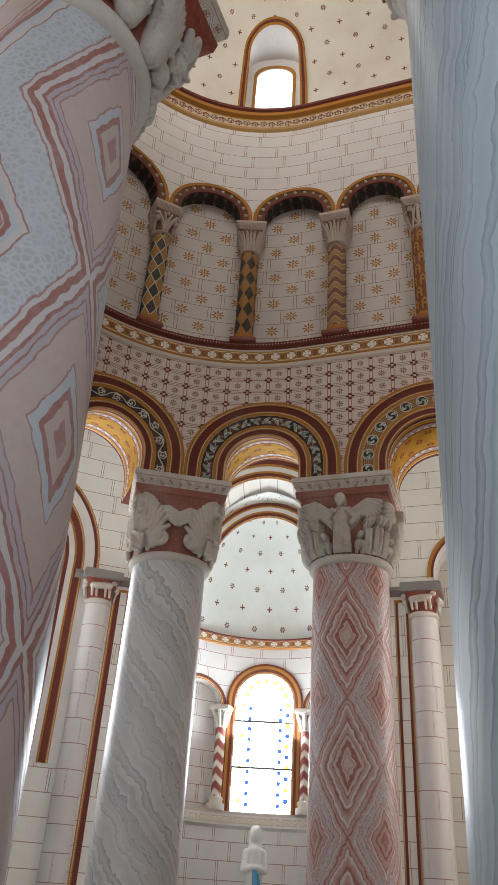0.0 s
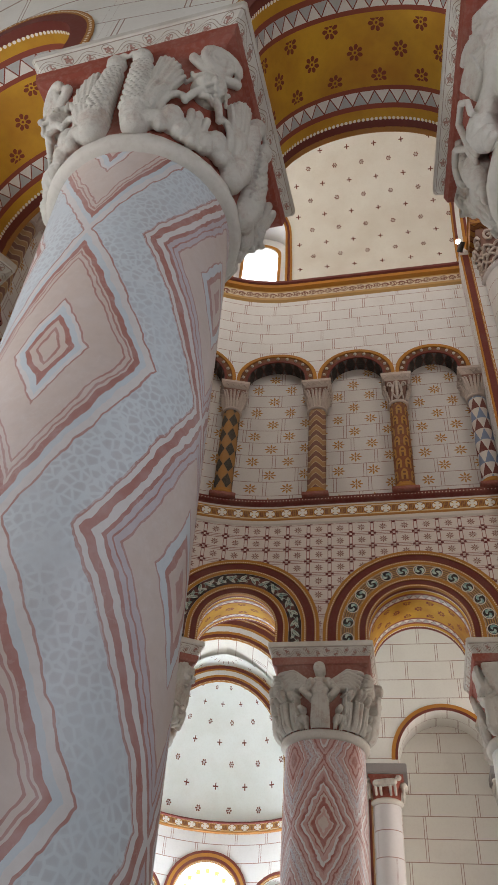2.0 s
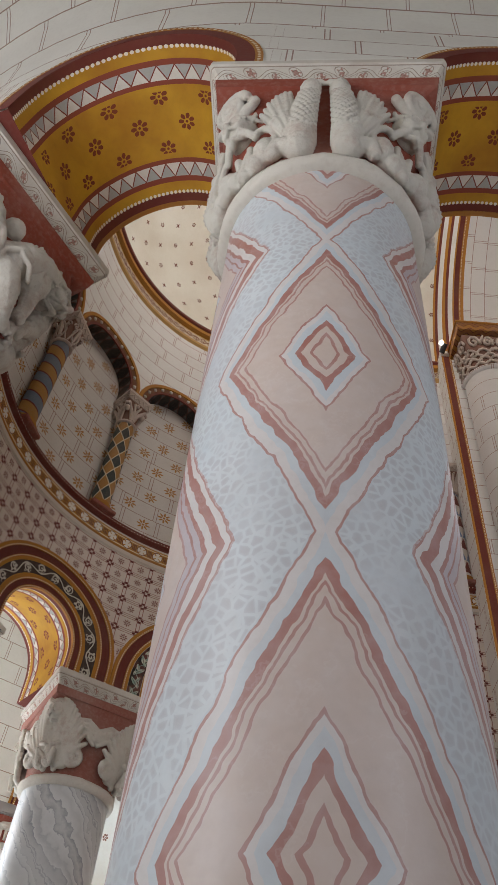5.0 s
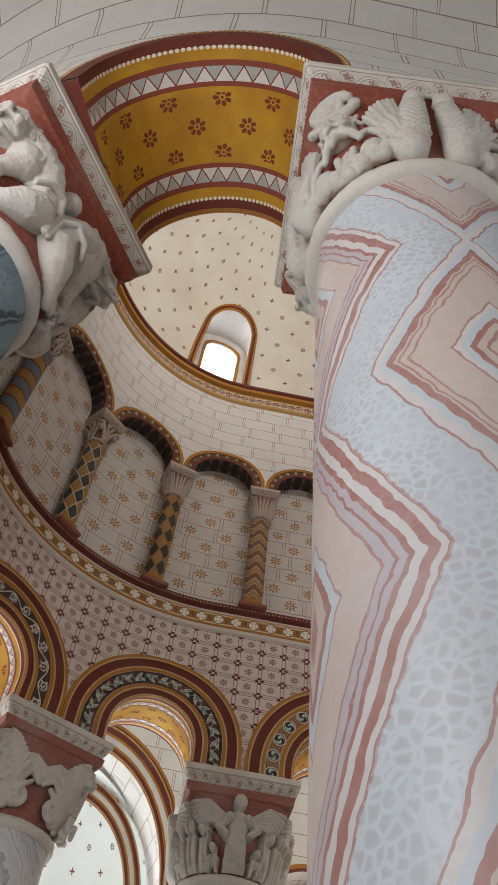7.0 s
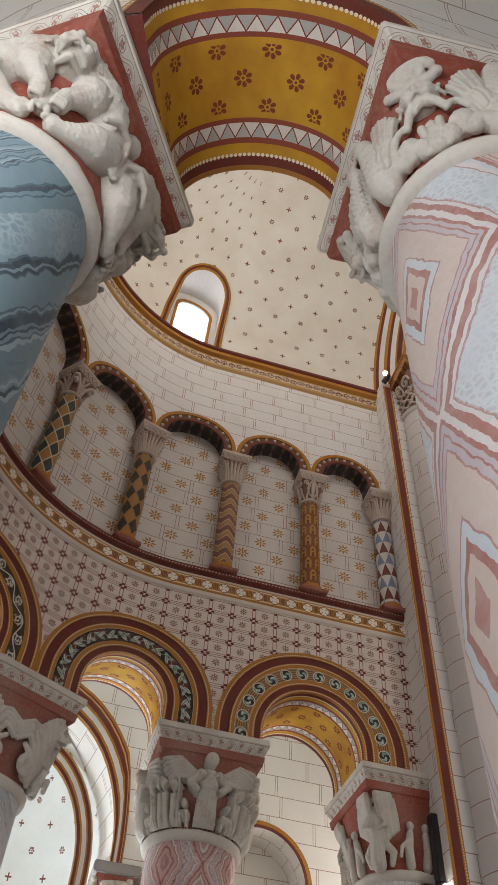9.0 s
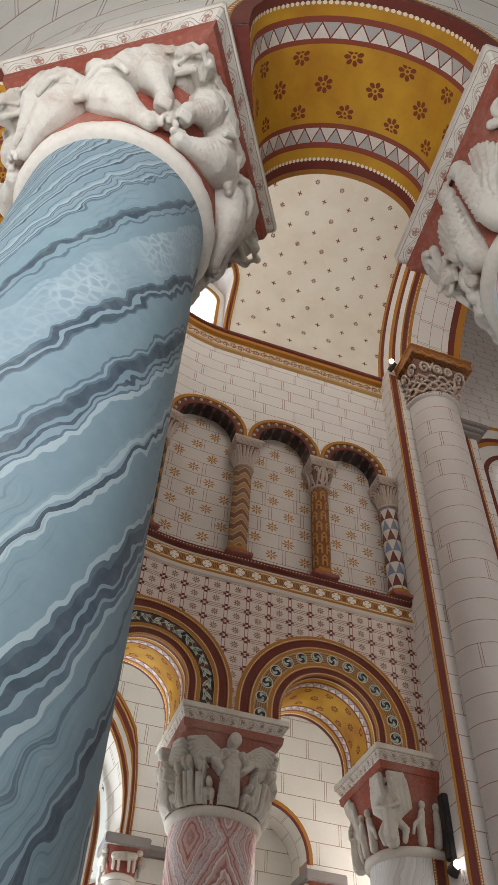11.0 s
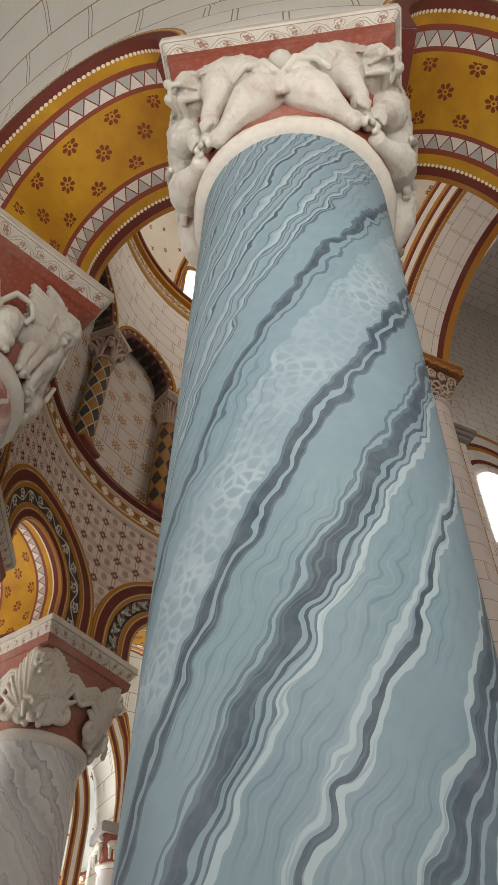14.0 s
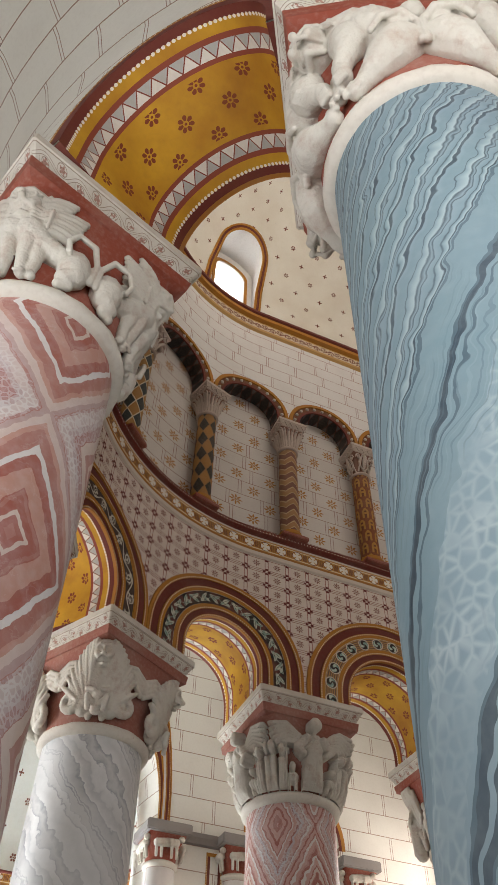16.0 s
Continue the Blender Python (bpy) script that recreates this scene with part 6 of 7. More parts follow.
        part("lens", bm, glow_material("lit_lens", (1.0, 0.9, 0.75), 14.0), spot, "glowing warm lens", True)

great = thing("wall_great_arch", "tall striped arch between choir and crossing", "arch", "structure")
rad = Y_PIER - 0.02


def great_ring(r0, r1, x0, x1, material, name):
    pile = Pile()
    pts = [math.pi * i / 40 for i in range(41)]
    pile.put([[(x, -r * math.cos(t), Z_DOME + r * math.sin(t)) for t in pts] for r, x in ((r0, x0), (r1, x1))], [[(t * 2.3, v) for t in pts] for v in (-0.5 * math.hypot(r1 - r0, x1 - x0), 0.5 * math.hypot(r1 - r0, x1 - x0))])
    return pile.link(name, MAT[material], great, True)


run = rad + 0.35
for m_, w in (("ochre", 0.035), ("maroon", 0.045), ("white", 0.075), ("ochre", 0.05), ("maroon", 0.045), ("white", 0.075), ("ochre", 0.025)):
    great_ring(run - w, run, X_END + 0.8 * (rad + 0.35 - run + w), X_END + 0.8 * (rad + 0.35 - run), m_, "arch_band")
    run -= w
great_ring(rad, rad, X_END + 0.28, X_END + 0.36, "maroon", "arch_band")
great_ring(rad, rad, X_END + 0.36, X_END + 0.40, "dots", "beaded_edge")
great_ring(rad, rad, X_END + 0.40, X_END + 0.44, "ochre", "arch_band")
great_ring(rad, rad, X_END + 0.44, 3.6, "ashlar", "arch_soffit")
great_ring(rad, rad, 3.6, 3.72, "maroon", "arch_band")
great_ring(rad, rad, 3.72, 3.85, "ochre", "arch_band")
great_ring(rad, rad + 1.2, 3.85, 3.85, "ashlar", "arch_face")

# ---- crossing and nave beyond, closing the place ----
outer_wall = thing("wall_crossing", "pale crossing walls with painted joints", "wall", "structure")
pile = Pile()
for a, b in (((3.85, 3.45), (9.2, 3.45)), ((9.2, 3.45), (9.2, -5.5)), ((9.2, -5.5), (3.85, -5.5))):
    n = math.hypot(b[0] - a[0], b[1] - a[1])
    pile.put([[(*a, 0), (*b, 0)], [(*a, 19), (*b, 19)]], [[(0, 0), (n, 0)], [(0, 19), (n, 19)]])
pile.put([[(3.85, -5.5, 19), (9.2, -5.5, 19)], [(3.85, 3.5, 19), (9.2, 3.5, 19)]], [[(0, 0), (5, 0)], [(0, 9), (5, 9)]])
pile.put([[(3.852, -3.6, 14.2), (3.852, 3.6, 14.2)], [(3.852, -3.6, 19), (3.852, 3.6, 19)]], [[(0, 14.2), (7, 14.2)], [(0, 19), (7, 19)]])
pile.put([[(3.852, -5.5, 6.9), (3.852, -3.44, 6.9)], [(3.852, -5.5, 19), (3.852, -3.44, 19)]], [[(0, 6.9), (2, 6.9)], [(0, 19), (2, 19)]])
pile.link("crossing_wall", MAT["ashlar"], outer_wall)
for r0, r1, m_ in ((1.45, 1.55, "ochre"), (1.2, 1.45, "white"), (1.1, 1.2, "maroon"), (1.0, 1.1, "ochre"), (0.75, 1.0, "white"), (0.65, 0.75, "maroon")):
    pile = Pile()
    pts = [math.pi * i / 30 for i in range(31)]
    pile.put([[(5.6 - r * math.cos(t), 3.43, 11.6 + r * math.sin(t)) for t in pts] for r in (r0, r1)], [[(t, v) for t in pts] for v in (0, r1 - r0)])
    pile.link("painted_arch", MAT[m_], outer_wall)
    pile = Pile()
    for q in (-1, 1):
        pile.put([[(5.6 + q * r0, 3.43, 9.6), (5.6 + q * r1, 3.43, 9.6)], [(5.6 + q * r0, 3.43, 11.6), (5.6 + q * r1, 3.43, 11.6)]], [[(0, 0), (0, 1)], [(2, 0), (2, 1)]])
    pile.link("painted_jamb", MAT[m_], outer_wall)
win = [(5.6 - 0.42 * math.cos(math.pi * i / 16), 3.42, 11.6 + 0.42 * math.sin(math.pi * i / 16)) for i in range(17)] + [(6.02, 3.42, 10.2), (5.18, 3.42, 10.2)]
tagged(link_mesh("window_2", win, [tuple(range(len(win)))], DAYLIGHT), "bright round-arched window in the crossing", "window", "", "structure")

floor = link_mesh("floor", [(-12, -8, 0), (9.2, -8, 0), (9.2, 12, 0), (-12, 12, 0)], [(0, 1, 2, 3)], MAT["floor"], None, [(-12, -8), (9.2, -8), (9.2, 12), (-12, 12)])
tagged(floor, "worn grey stone paving", "floor", "", "structure")

# ---- ambulatory: outer wall, vault, chapel ----
R_AMB = 5.42
amb = thing("wall_ambulatory", "white ambulatory wall painted with ashlar joints", "wall", "structure")


def wall_with_arches(pile, s0, s1, holes, top=7.75, scale=2.1):
    """The outer wall from s0 to s1 with round-headed holes (middle, half width, sill, spring, rise)."""
    line, s = [], s0
    for c, w, sill, spring, rise in holes:
        line += [(s + (c - w - s) * i / 14, 0.0) for i in range(15)]
        line += [(c - w * math.cos(math.pi * i / 20), spring + rise * math.sin(math.pi * i / 20)) for i in range(21)]
        s = c + w
    line += [(s + (s1 - s) * i / 14, 0.0) for i in range(15)]

    def u(s):
        return s * scale if abs(s) < HALF else math.copysign(HALF * scale + abs(s) - HALF, s)
    pile.put([[at(s, R_AMB, z * (1 - f) + top * f) for s, z in line] for f in (0, 0.5, 1)], [[(u(s), z * (1 - f) + top * f) for s, z in line] for f in (0, 0.5, 1)])
    for c, w, sill, spring, rise in holes:
        if sill:
            pile.put([[at(c - w + 2 * w * i / 8, R_AMB, z) for i in range(9)] for z in (0, sill)], [[(u(c - w + 2 * w * i / 8), z) for i in range(9)] for z in (0, sill)])


CH = deg(77)
MOUTH = (CH, deg(13.0), 0.0, 5.35, 1.74)
LANCET = (deg(38.5), deg(7.8), 2.75, 5.35, 0.86)
BLIND = (HALF + 1.58 - X0, 0.61, 0.0, 5.42, 0.62)
pile = Pile()
wall_with_arches(pile, -S_END - 1.4, S_END + 1.4, [LANCET, MOUTH, BLIND])
# the blind arch's back and reveal
c, w, _, spring, rise = BLIND
ln = [(c - w, 0.0)] + [(c - w * math.cos(math.pi * i / 20), spring + rise * math.sin(math.pi * i / 20)) for i in range(21)] + [(c + w, 0.0)]
pile.put([[at(s, r, z) for s, z in ln] for r in (R_AMB, 5.95)], [[(q * 0.2, r) for q in range(len(ln))] for r in (R_AMB, 5.95)])
pile.put([[at(c - 0.7, 5.94, z), at(c + 0.7, 5.94, z)] for z in (0, 6.3)], [[(c - 0.7, z), (c + 0.7, z)] for z in (0, 6.3)])
pile.link("aisle_wall", MAT["ashlar_dark"], amb)


def wall_arch_band(hole, off0, off1, r, material, name, parent, foot=0.0, proud=0.012, stretch=1.0):
    """A painted band round a hole of the outer wall."""
    c, w, sill, spring, rise = hole
    k = w / rise
    rows = []
    for off in (off0, off1):
        pts = [(c - w - off * k, foot)] + [(c - (w + off * k) * math.cos(math.pi * i / 24), spring + (rise + off) * math.sin(math.pi * i / 24)) for i in range(25)] + [(c + w + off * k, foot)]
        rows.append(pts)
    run, tex = 0.0, []
    for i, (s, z) in enumerate(rows[0]):
        if i:
            run += math.hypot((s - rows[0][i - 1][0]) / k, z - rows[0][i - 1][1])
        tex.append(run)
    h = (off1 - off0) / 2
    pile = Pile()
    pile.put([[at(s, r, z) for s, z in rows[0]], [at(s, r - proud, z) for s, z in rows[0]], [at(s, r - proud, z) for s, z in rows[1]], [at(s, r, z) for s, z in rows[1]]], [[(q, v) for q in tex] for v in (-h, -h, h, h)])
    return pile.link(name, MAT[material], parent)


INNER = (CH, deg(9.2), 0.0, 5.35, 1.30)
off = 0.0
for m_, wd, pr in (("dots", 0.03, 0.03), ("maroon", 0.055, 0.022), ("ochre", 0.035, 0.028), ("white", 0.09, 0.02), ("ochre", 0.035, 0.028), ("maroon", 0.08, 0.03), ("dots", 0.035, 0.034), ("maroon", 0.03, 0.018), ("ochre", 0.04, 0.02)):
    wall_arch_band(MOUTH, off, off + wd, R_AMB, m_, "arch_band", amb, 5.25, pr)
    off += wd
off = 0.0
for m_, wd, pr in (("dots", 0.025, 0.03), ("maroon", 0.05, 0.022), ("ochre", 0.03, 0.028), ("white", 0.075, 0.02), ("ochre", 0.025, 0.028), ("maroon", 0.05, 0.024), ("dots", 0.03, 0.03)):
    wall_arch_band(INNER, off, off + wd, 5.92, m_, "arch_band", amb, 0.0, pr)
    off += wd
reveal = Pile()
lines = []
for c, w, _, spring, rise in (MOUTH, (CH, deg(12.0), 0.0, 5.35, 1.59)):
    lines.append([(c - w, 0.0), (c - w, 2.6)] + [(c - w * math.cos(math.pi * i / 24), spring + rise * math.sin(math.pi * i / 24)) for i in range(25)] + [(c + w, 2.6), (c + w, 0.0)])
runs = [0.0]
for (a, b), (c, d) in zip(lines[0], lines[0][1:]):
    runs.append(runs[-1] + math.hypot((c - a) * 2.1, d - b))
reveal.put([[at(s, r, z) for s, z in ln] for r, ln in ((R_AMB, lines[0]), (5.92, lines[1]))], [[(v, q) for q in runs] for v in (0.1, 0.6)])
reveal.link("mouth_reveal", MAT["ashlar_dark"], amb)
for hole, foot in ((LANCET, 2.75),):
    off = 0.0
    for m_, wd, pr in (("dots", 0.04, 0.03), ("maroon", 0.06, 0.022), ("white", 0.09, 0.022), ("ochre", 0.03, 0.03), ("maroon", 0.10, 0.03), ("dots", 0.04, 0.035), ("white", 0.16, 0.02), ("maroon", 0.05, 0.016), ("dots", 0.04, 0.02)):
        wall_arch_band(hole, off, off + wd, R_AMB, m_, "arch_band", amb, foot, pr)
        off += wd
off = 0.0
for m_, wd in (("maroon", 0.035), ("ochre", 0.05)):
    wall_arch_band(BLIND, off, off + wd, R_AMB, m_, "arch_band", amb, 5.38)
    off += wd

steps = 12
ss = [-S_END - 1.4 + (2 * S_END + 2.8) * i / 120 for i in range(121)]
pts, tex = [], []
for j in range(steps + 1):
    t = math.pi * j / steps
    r = (R_OUT + R_AMB) / 2 - (R_AMB - R_OUT) / 2 * math.cos(t)
    z = 6.45 + 1.15 * math.sin(t) + 0.65 * (1.0 - math.cos(t))
    pts.append([at(s, r, z) for s in ss])
    tex.append([(s * 1.6, 6.45 + (R_AMB - R_OUT) / 2 * t) for s in ss])
pile = Pile()
pile.put(pts, tex)
tagged(pile.link("ceiling_ambulatory_vault", MAT["ashlar_dark"], None, True), "white barrel vault with painted joints", "vault", "", "structure")
end = Pile()
for sg in (-1, 1):
    end.put([[(3.84, sg * 3.45, 0), (3.84, sg * 5.5, 0)], [(3.84, sg * 3.45, 8), (3.84, sg * 5.5, 8)]], [[(0, 0), (2, 0)], [(0, 8), (2, 8)]])
end.link("end_wall", MAT["ashlar_dark"], amb)


def engaged_column(s, r=0.17):
    """A half column on the outer wall: coursed shaft, carved capital, grey impost."""
    x, y, _ = at(s, R_AMB + 0.02, 0)
    ix, iy, _ = at(s, 4.0, 0)
    turn = math.atan2(ix - x, -(iy - y))
    ob = thing("engaged_column", "white coursed half column with small carved capital", "column", "", "ambulatory half columns", (x, y, 0))
    rows, tex = turned([(r, 0.3), (r, 2.5), (r, 4.82)], 0, 0, steps=24)
    v, f, uv = sheet(rows, tex)
    link_mesh("shaft", v, f, MAT["drum"], ob, uv, True)
    rows, tex = turned([(r, 4.80), (r + 0.03, 4.82), (r + 0.03, 4.85), (r, 4.87)], 0, 0, steps=24)
    v, f, uv = sheet(rows, tex)
    link_mesh("neck_ring", v, f, MAT["stone"], ob, uv, True)
    rows, tex = [], []
    for j in range(6):
        k = j / 5
        g = k ** 1.6
        rows.append([((r * (1 - g) + 0.22 * g / max(abs(math.cos(t)), abs(math.sin(t)))) * math.cos(t), (r * (1 - g) + 0.22 * g / max(abs(math.cos(t)), abs(math.sin(t)))) * math.sin(t), 4.86 + 0.27 * k) for t in [2 * math.pi * i / 24 for i in range(25)]])
        tex.append([(i * 0.05, k) for i in range(25)])
    v, f, uv = sheet(rows, tex)
    cap = link_mesh("capital", v, f, MAT["red"], ob, uv, True)
    cap.rotation_euler = (0, 0, turn)
    clay = Clay()
    for k in (0, 1, 3):
        g = face_points(k)
        limb(clay, [g(-0.12, 5.02, 0.215), g(0.0, 5.03, 0.225), g(0.1, 5.04, 0.22)], [0.045, 0.05, 0.045])
        ball(clay, g(0.16, 5.08, 0.23), (0.04, 0.04, 0.035))
        for a in (-0.13, -0.07, 0.05, 0.11):
            limb(clay, [g(a, 5.01, 0.22), g(a + 0.01, 4.89, 0.205)], [0.02, 0.017])
    clay.link("carving", MAT["carving"], cap, "small whitewashed beast relief")
    bm = box_bm(-0.27, -0.27, 5.13, 0.27, 0.27, 5.25, 0.012)
    part("impost", bm, MAT["grey_stone"], cap, "grey moulded impost")
    return ob


for s in (HALF + 0.80 - X0, HALF + 2.36 - X0, deg(52.6), CH - deg(15.0), CH + deg(15.0), -deg(52), -deg(10), -(HALF + 1.2)):
    engaged_column(s)
for lo, hi in ((CH + deg(13.2), HALF + 1.02 - X0), (deg(48.5), CH - deg(13.2)), (HALF + 2.16 - X0, HALF + 2.62 - X0)):
    pile = Pile()
    ss = [lo + (hi - lo) * i / 10 for i in range(11)]
    prof = ((R_AMB, 5.13), (R_AMB - 0.04, 5.14), (R_AMB - 0.07, 5.20), (R_AMB - 0.07, 5.25), (R_AMB, 5.255))
    pile.put([[at(s, r, z) for s in ss] for r, z in prof], [[(s * 2, z) for s in ss] for r, z in prof])
    pile.link("impost_course", MAT["grey_stone"], amb, label="grey moulded impost course")


def panel(s0, s1, z0, z1):
    """A painted border of ochre beads and red round a narrow wall panel."""
    for a, b, m_ in ((s0, s0 + 0.02, "dots"), (s0 + 0.02, s0 + 0.05, "maroon"), (s1 - 0.05, s1 - 0.02, "maroon"), (s1 - 0.02, s1, "dots")):
        pile = Pile()
        h = (b - a)
        pile.put([[at(a, R_AMB - 0.006, z0), at(a, R_AMB - 0.006, z1)], [at(b, R_AMB - 0.006, z0), at(b, R_AMB - 0.006, z1)]], [[(z0, -h), (z1, -h)], [(z0, h), (z1, h)]])
        pile.link("painted_stripe", MAT[m_], amb)
    pile = Pile()
    pile.put([[at(s0 + (s1 - s0) * i / 4, R_AMB - 0.008, z) for i in range(5)] for z in (z1 - 0.04, z1)], [[(i * 0.1, z) for i in range(5)] for z in (-0.02, 0.02)])
    pile.link("painted_stripe", MAT["ochre"], amb)


panel(deg(54.6), deg(57.8), 0.0, 5.08)
panel(HALF + 0.42 - X0, HALF + 0.62 - X0, 0.0, 5.08)
panel(CH - deg(17.6), CH - deg(16.4), 0.0, 5.08)

# ---- the chapel behind the far arches ----
chapel = thing("wall_chapel", "white rounded chapel wall with painted joints", "wall", "structure")
AX = radians(13)
NV, TV = Vector((-math.sin(AX), math.cos(AX), 0)), Vector((math.cos(AX), math.sin(AX), 0))
CC = Vector((X0, 0, 0)) + NV * 5.60
R_CH = 1.38


def ch(psi, r, z):
    p = CC + TV * (r * math.sin(psi)) + NV * (r * math.cos(psi))
    return (p.x, p.y, z)


WIN_A, SILL, SPR, RISE = radians(18.5), 2.50, 4.02, 0.44
SIDE_A, SIDE_C = radians(17), radians(45)
line = []
psi0 = -radians(77)
for c, w, sp, ri in ((-SIDE_C, SIDE_A, 3.92, 0.34), (0.0, WIN_A, SPR, RISE), (SIDE_C, SIDE_A, 3.92, 0.34)):
    line += [(psi0 + (c - w - psi0) * i / 8, SILL) for i in range(9)]
    line += [(c - w * math.cos(math.pi * i / 18), sp + ri * math.sin(math.pi * i / 18)) for i in range(19)]
    psi0 = c + w
line += [(psi0 + (radians(77) - psi0) * i / 8, SILL) for i in range(9)]
pile = Pile()
pile.put([[ch(p, R_CH, z * (1 - f) + 4.86 * f) for p, z in line] for f in (0, 1)], [[(p * R_CH, z * (1 - f) + 4.86 * f) for p, z in line] for f in (0, 1)])
full = [radians(-77 + 154 * i / 60) for i in range(61)]
pile.put([[ch(p, R_CH, z) for p in full] for z in (0, 2.30)], [[(p * R_CH, z) for p in full] for z in (0, 2.30)])
for c in (-SIDE_C, SIDE_C):
    arcs = [c - SIDE_A - 0.05 + (2 * SIDE_A + 0.1) * i / 12 for i in range(13)]
    pile.put([[ch(p, R_CH + 0.16, z) for p in arcs] for z in (SILL, 4.4)], [[(p * R_CH, z) for p in arcs] for z in (SILL, 4.4)])
for c, w, sp, ri, dep in ((-SIDE_C, SIDE_A, 3.92, 0.34, 0.16), (0.0, WIN_A, SPR, RISE, 0.22), (SIDE_C, SIDE_A, 3.92, 0.34, 0.16)):
    ln = [(c - w, SILL)] + [(c - w * math.cos(math.pi * i / 18), sp + ri * math.sin(math.pi * i / 18)) for i in range(19)] + [(c + w, SILL)]
    pile.put([[ch(p, r, z) for p, z in ln] for r in (R_CH, R_CH + dep)], [[(i * 0.1, r) for i in range(len(ln))] for r in (R_CH, R_CH + dep)])
    for o0, o1, m_ in ((0.0, 0.035, "dots"), (0.035, 0.075, "maroon"), (0.075, 0.12, "ochre"), (0.12, 0.155, "maroon")):
        rows = []
        for off in (o0, o1):
            wa = w + off / R_CH
            rows.append([ch(c - wa, R_CH - 0.012, SILL if c == 0 else 3.9)] + [ch(c - wa * math.cos(math.pi * i / 18), R_CH - 0.012, sp + (ri + off) * math.sin(math.pi * i / 18)) for i in range(19)] + [ch(c + wa, R_CH - 0.012, SILL if c == 0 else 3.9)])
        q = Pile()
        q.put(rows, [[(i * 0.09, v) for i in range(21)] for v in (-0.02, 0.02)])
        if c == 0 or o0 < 0.07:
            q.link("painted_arch", MAT[m_], chapel)
pile.link("chapel_wall", MAT["ashlar"], chapel)


def chapel_course(prof, material, name):
    q = Pile()
    q.put([[ch(p, r, z) for p in full] for r, z, _ in prof], [[(p * R_CH, v) for p in full] for _, _, v in prof])
    return q.link(name, MAT[material], chapel)


chapel_course(((R_CH, 2.28, -0.1), (R_CH - 0.05, 2.32, -0.085), (R_CH - 0.05, 2.46, 0.085)), "white", "sill_course")
chapel_course(((R_CH - 0.05, 2.46, 0), (R_CH - 0.05, 2.50, 0), (R_CH + 0.25, 2.505, 0)), "stone", "sill_top")
q = Pile()
q.put([[ch(p, R_CH - 0.056, z) for p in full] for z in (2.34, 2.44)], [[(p * R_CH, v) for p in full] for v in (-0.06, 0.06)])
q.link("sill_scroll", vine_material("pale_scroll_relief", (0.56, 0.50, 0.40), (0.72, 0.69, 0.60), 0.06, STONE, 0.09), chapel)
chapel_course(((R_CH, 4.84, -0.1), (R_CH - 0.02, 4.86, -0.09), (R_CH - 0.02, 4.97, 0.06)), "frieze", "rosette_course")
chapel_course(((R_CH - 0.02, 4.97, 0), (R_CH - 0.04, 4.98, 0), (R_CH - 0.04, 5.0, 0), (R_CH, 5.0, 0)), "maroon", "course_edge")
q = Pile()
N = 14
q.put([[ch(p, R_CH * math.cos(math.pi / 2 * j / N), 5.0 + 1.95 * math.sin(math.pi / 2 * j / N)) for p in full] for j in range(N + 1)], [[(p * R_CH, 1.66 * math.pi / 2 * j / N) for p in full] for j in range(N + 1)])
tagged(q.link("ceiling_chapel_dome", MAT["chapel_dome"], None, True), "pale half dome of the chapel painted with small crosses", "vault", "", "structure")

for psi, mat in ((-radians(27), PATTERNS[6]), (radians(27), PATTERNS[6]), (-radians(66), PATTERNS[6]), (radians(66), PATTERNS[6])):
    x, y, _ = ch(psi, R_CH + 0.02, 0)
    ob = thing("chapel_colonnette", "short colonnette painted with red and white chevrons", "colonnette", "", "chapel colonnettes", (x, y, 2.5))
    for nm, prof, m_ in (("base", [(0.13, 0.0), (0.13, 0.08), (0.09, 0.1), (0.105, 0.15), (0.08, 0.18)], MAT["stone"]), ("shaft", [(0.075, 0.18), (0.075, 1.12)], mat), ("neck_ring", [(0.075, 1.11), (0.095, 1.125), (0.075, 1.145)], MAT["stone"])):
        rows, tex = turned(prof, 0, 0, steps=20)
        v, f, uv = sheet(rows, [[(a * 0.19, b) for a, b in row] for row in tex])
        link_mesh(nm, v, f, m_, ob, uv, True)
    clay = Clay()
    for i in range(8):
        t = i * math.pi / 4
        limb(clay, [(0.07 * math.cos(t), 0.07 * math.sin(t), 1.14), (0.09 * math.cos(t), 0.09 * math.sin(t), 1.25), (0.13 * math.cos(t), 0.13 * math.sin(t), 1.33)], [0.03, 0.035, 0.025])
    clay.link("capital", MAT["stone"], ob, "pale carved capital")
    part("abacus", box_bm(-0.15, -0.15, 1.35, 0.15, 0.15, 1.42, 0.01), MAT["stone"], ob)

# stained-glass window of the chapel
win = thing("window_3", "bright round-arched window with small blue and yellow panes", "window", "structure")


def wp(a, z, r=R_CH + 0.2):
    p = CC + TV * a + NV * r
    return (p.x, p.y, z)


HWN = R_CH * math.sin(WIN_A) + 0.05
arch = [(-HWN, SILL)] + [(-HWN * math.cos(math.pi * i / 18), SPR + 0.46 * math.sin(math.pi * i / 18)) for i in range(19)] + [(HWN, SILL)]
pane = link_mesh("pane", [wp(a, z) for a, z in arch], [tuple(range(len(arch)))], GLASS, win)
pane.visible_shadow = False
tint = {"blue": tint_material("blue_glass", (0.03, 0.07, 0.2)), "yellow": tint_material("yellow_glass", (0.8, 0.55, 0.05)), "lead": MAT["metal"]}


def square(a, z, h, m_, parent):
    ob = link_mesh("coloured_pane", [wp(a - h, z - h, R_CH + 0.19), wp(a + h, z - h, R_CH + 0.19), wp(a + h, z + h, R_CH + 0.19), wp(a - h, z + h, R_CH + 0.19)], [(0, 1, 2, 3)], tint[m_], parent)
    ob.visible_shadow = False


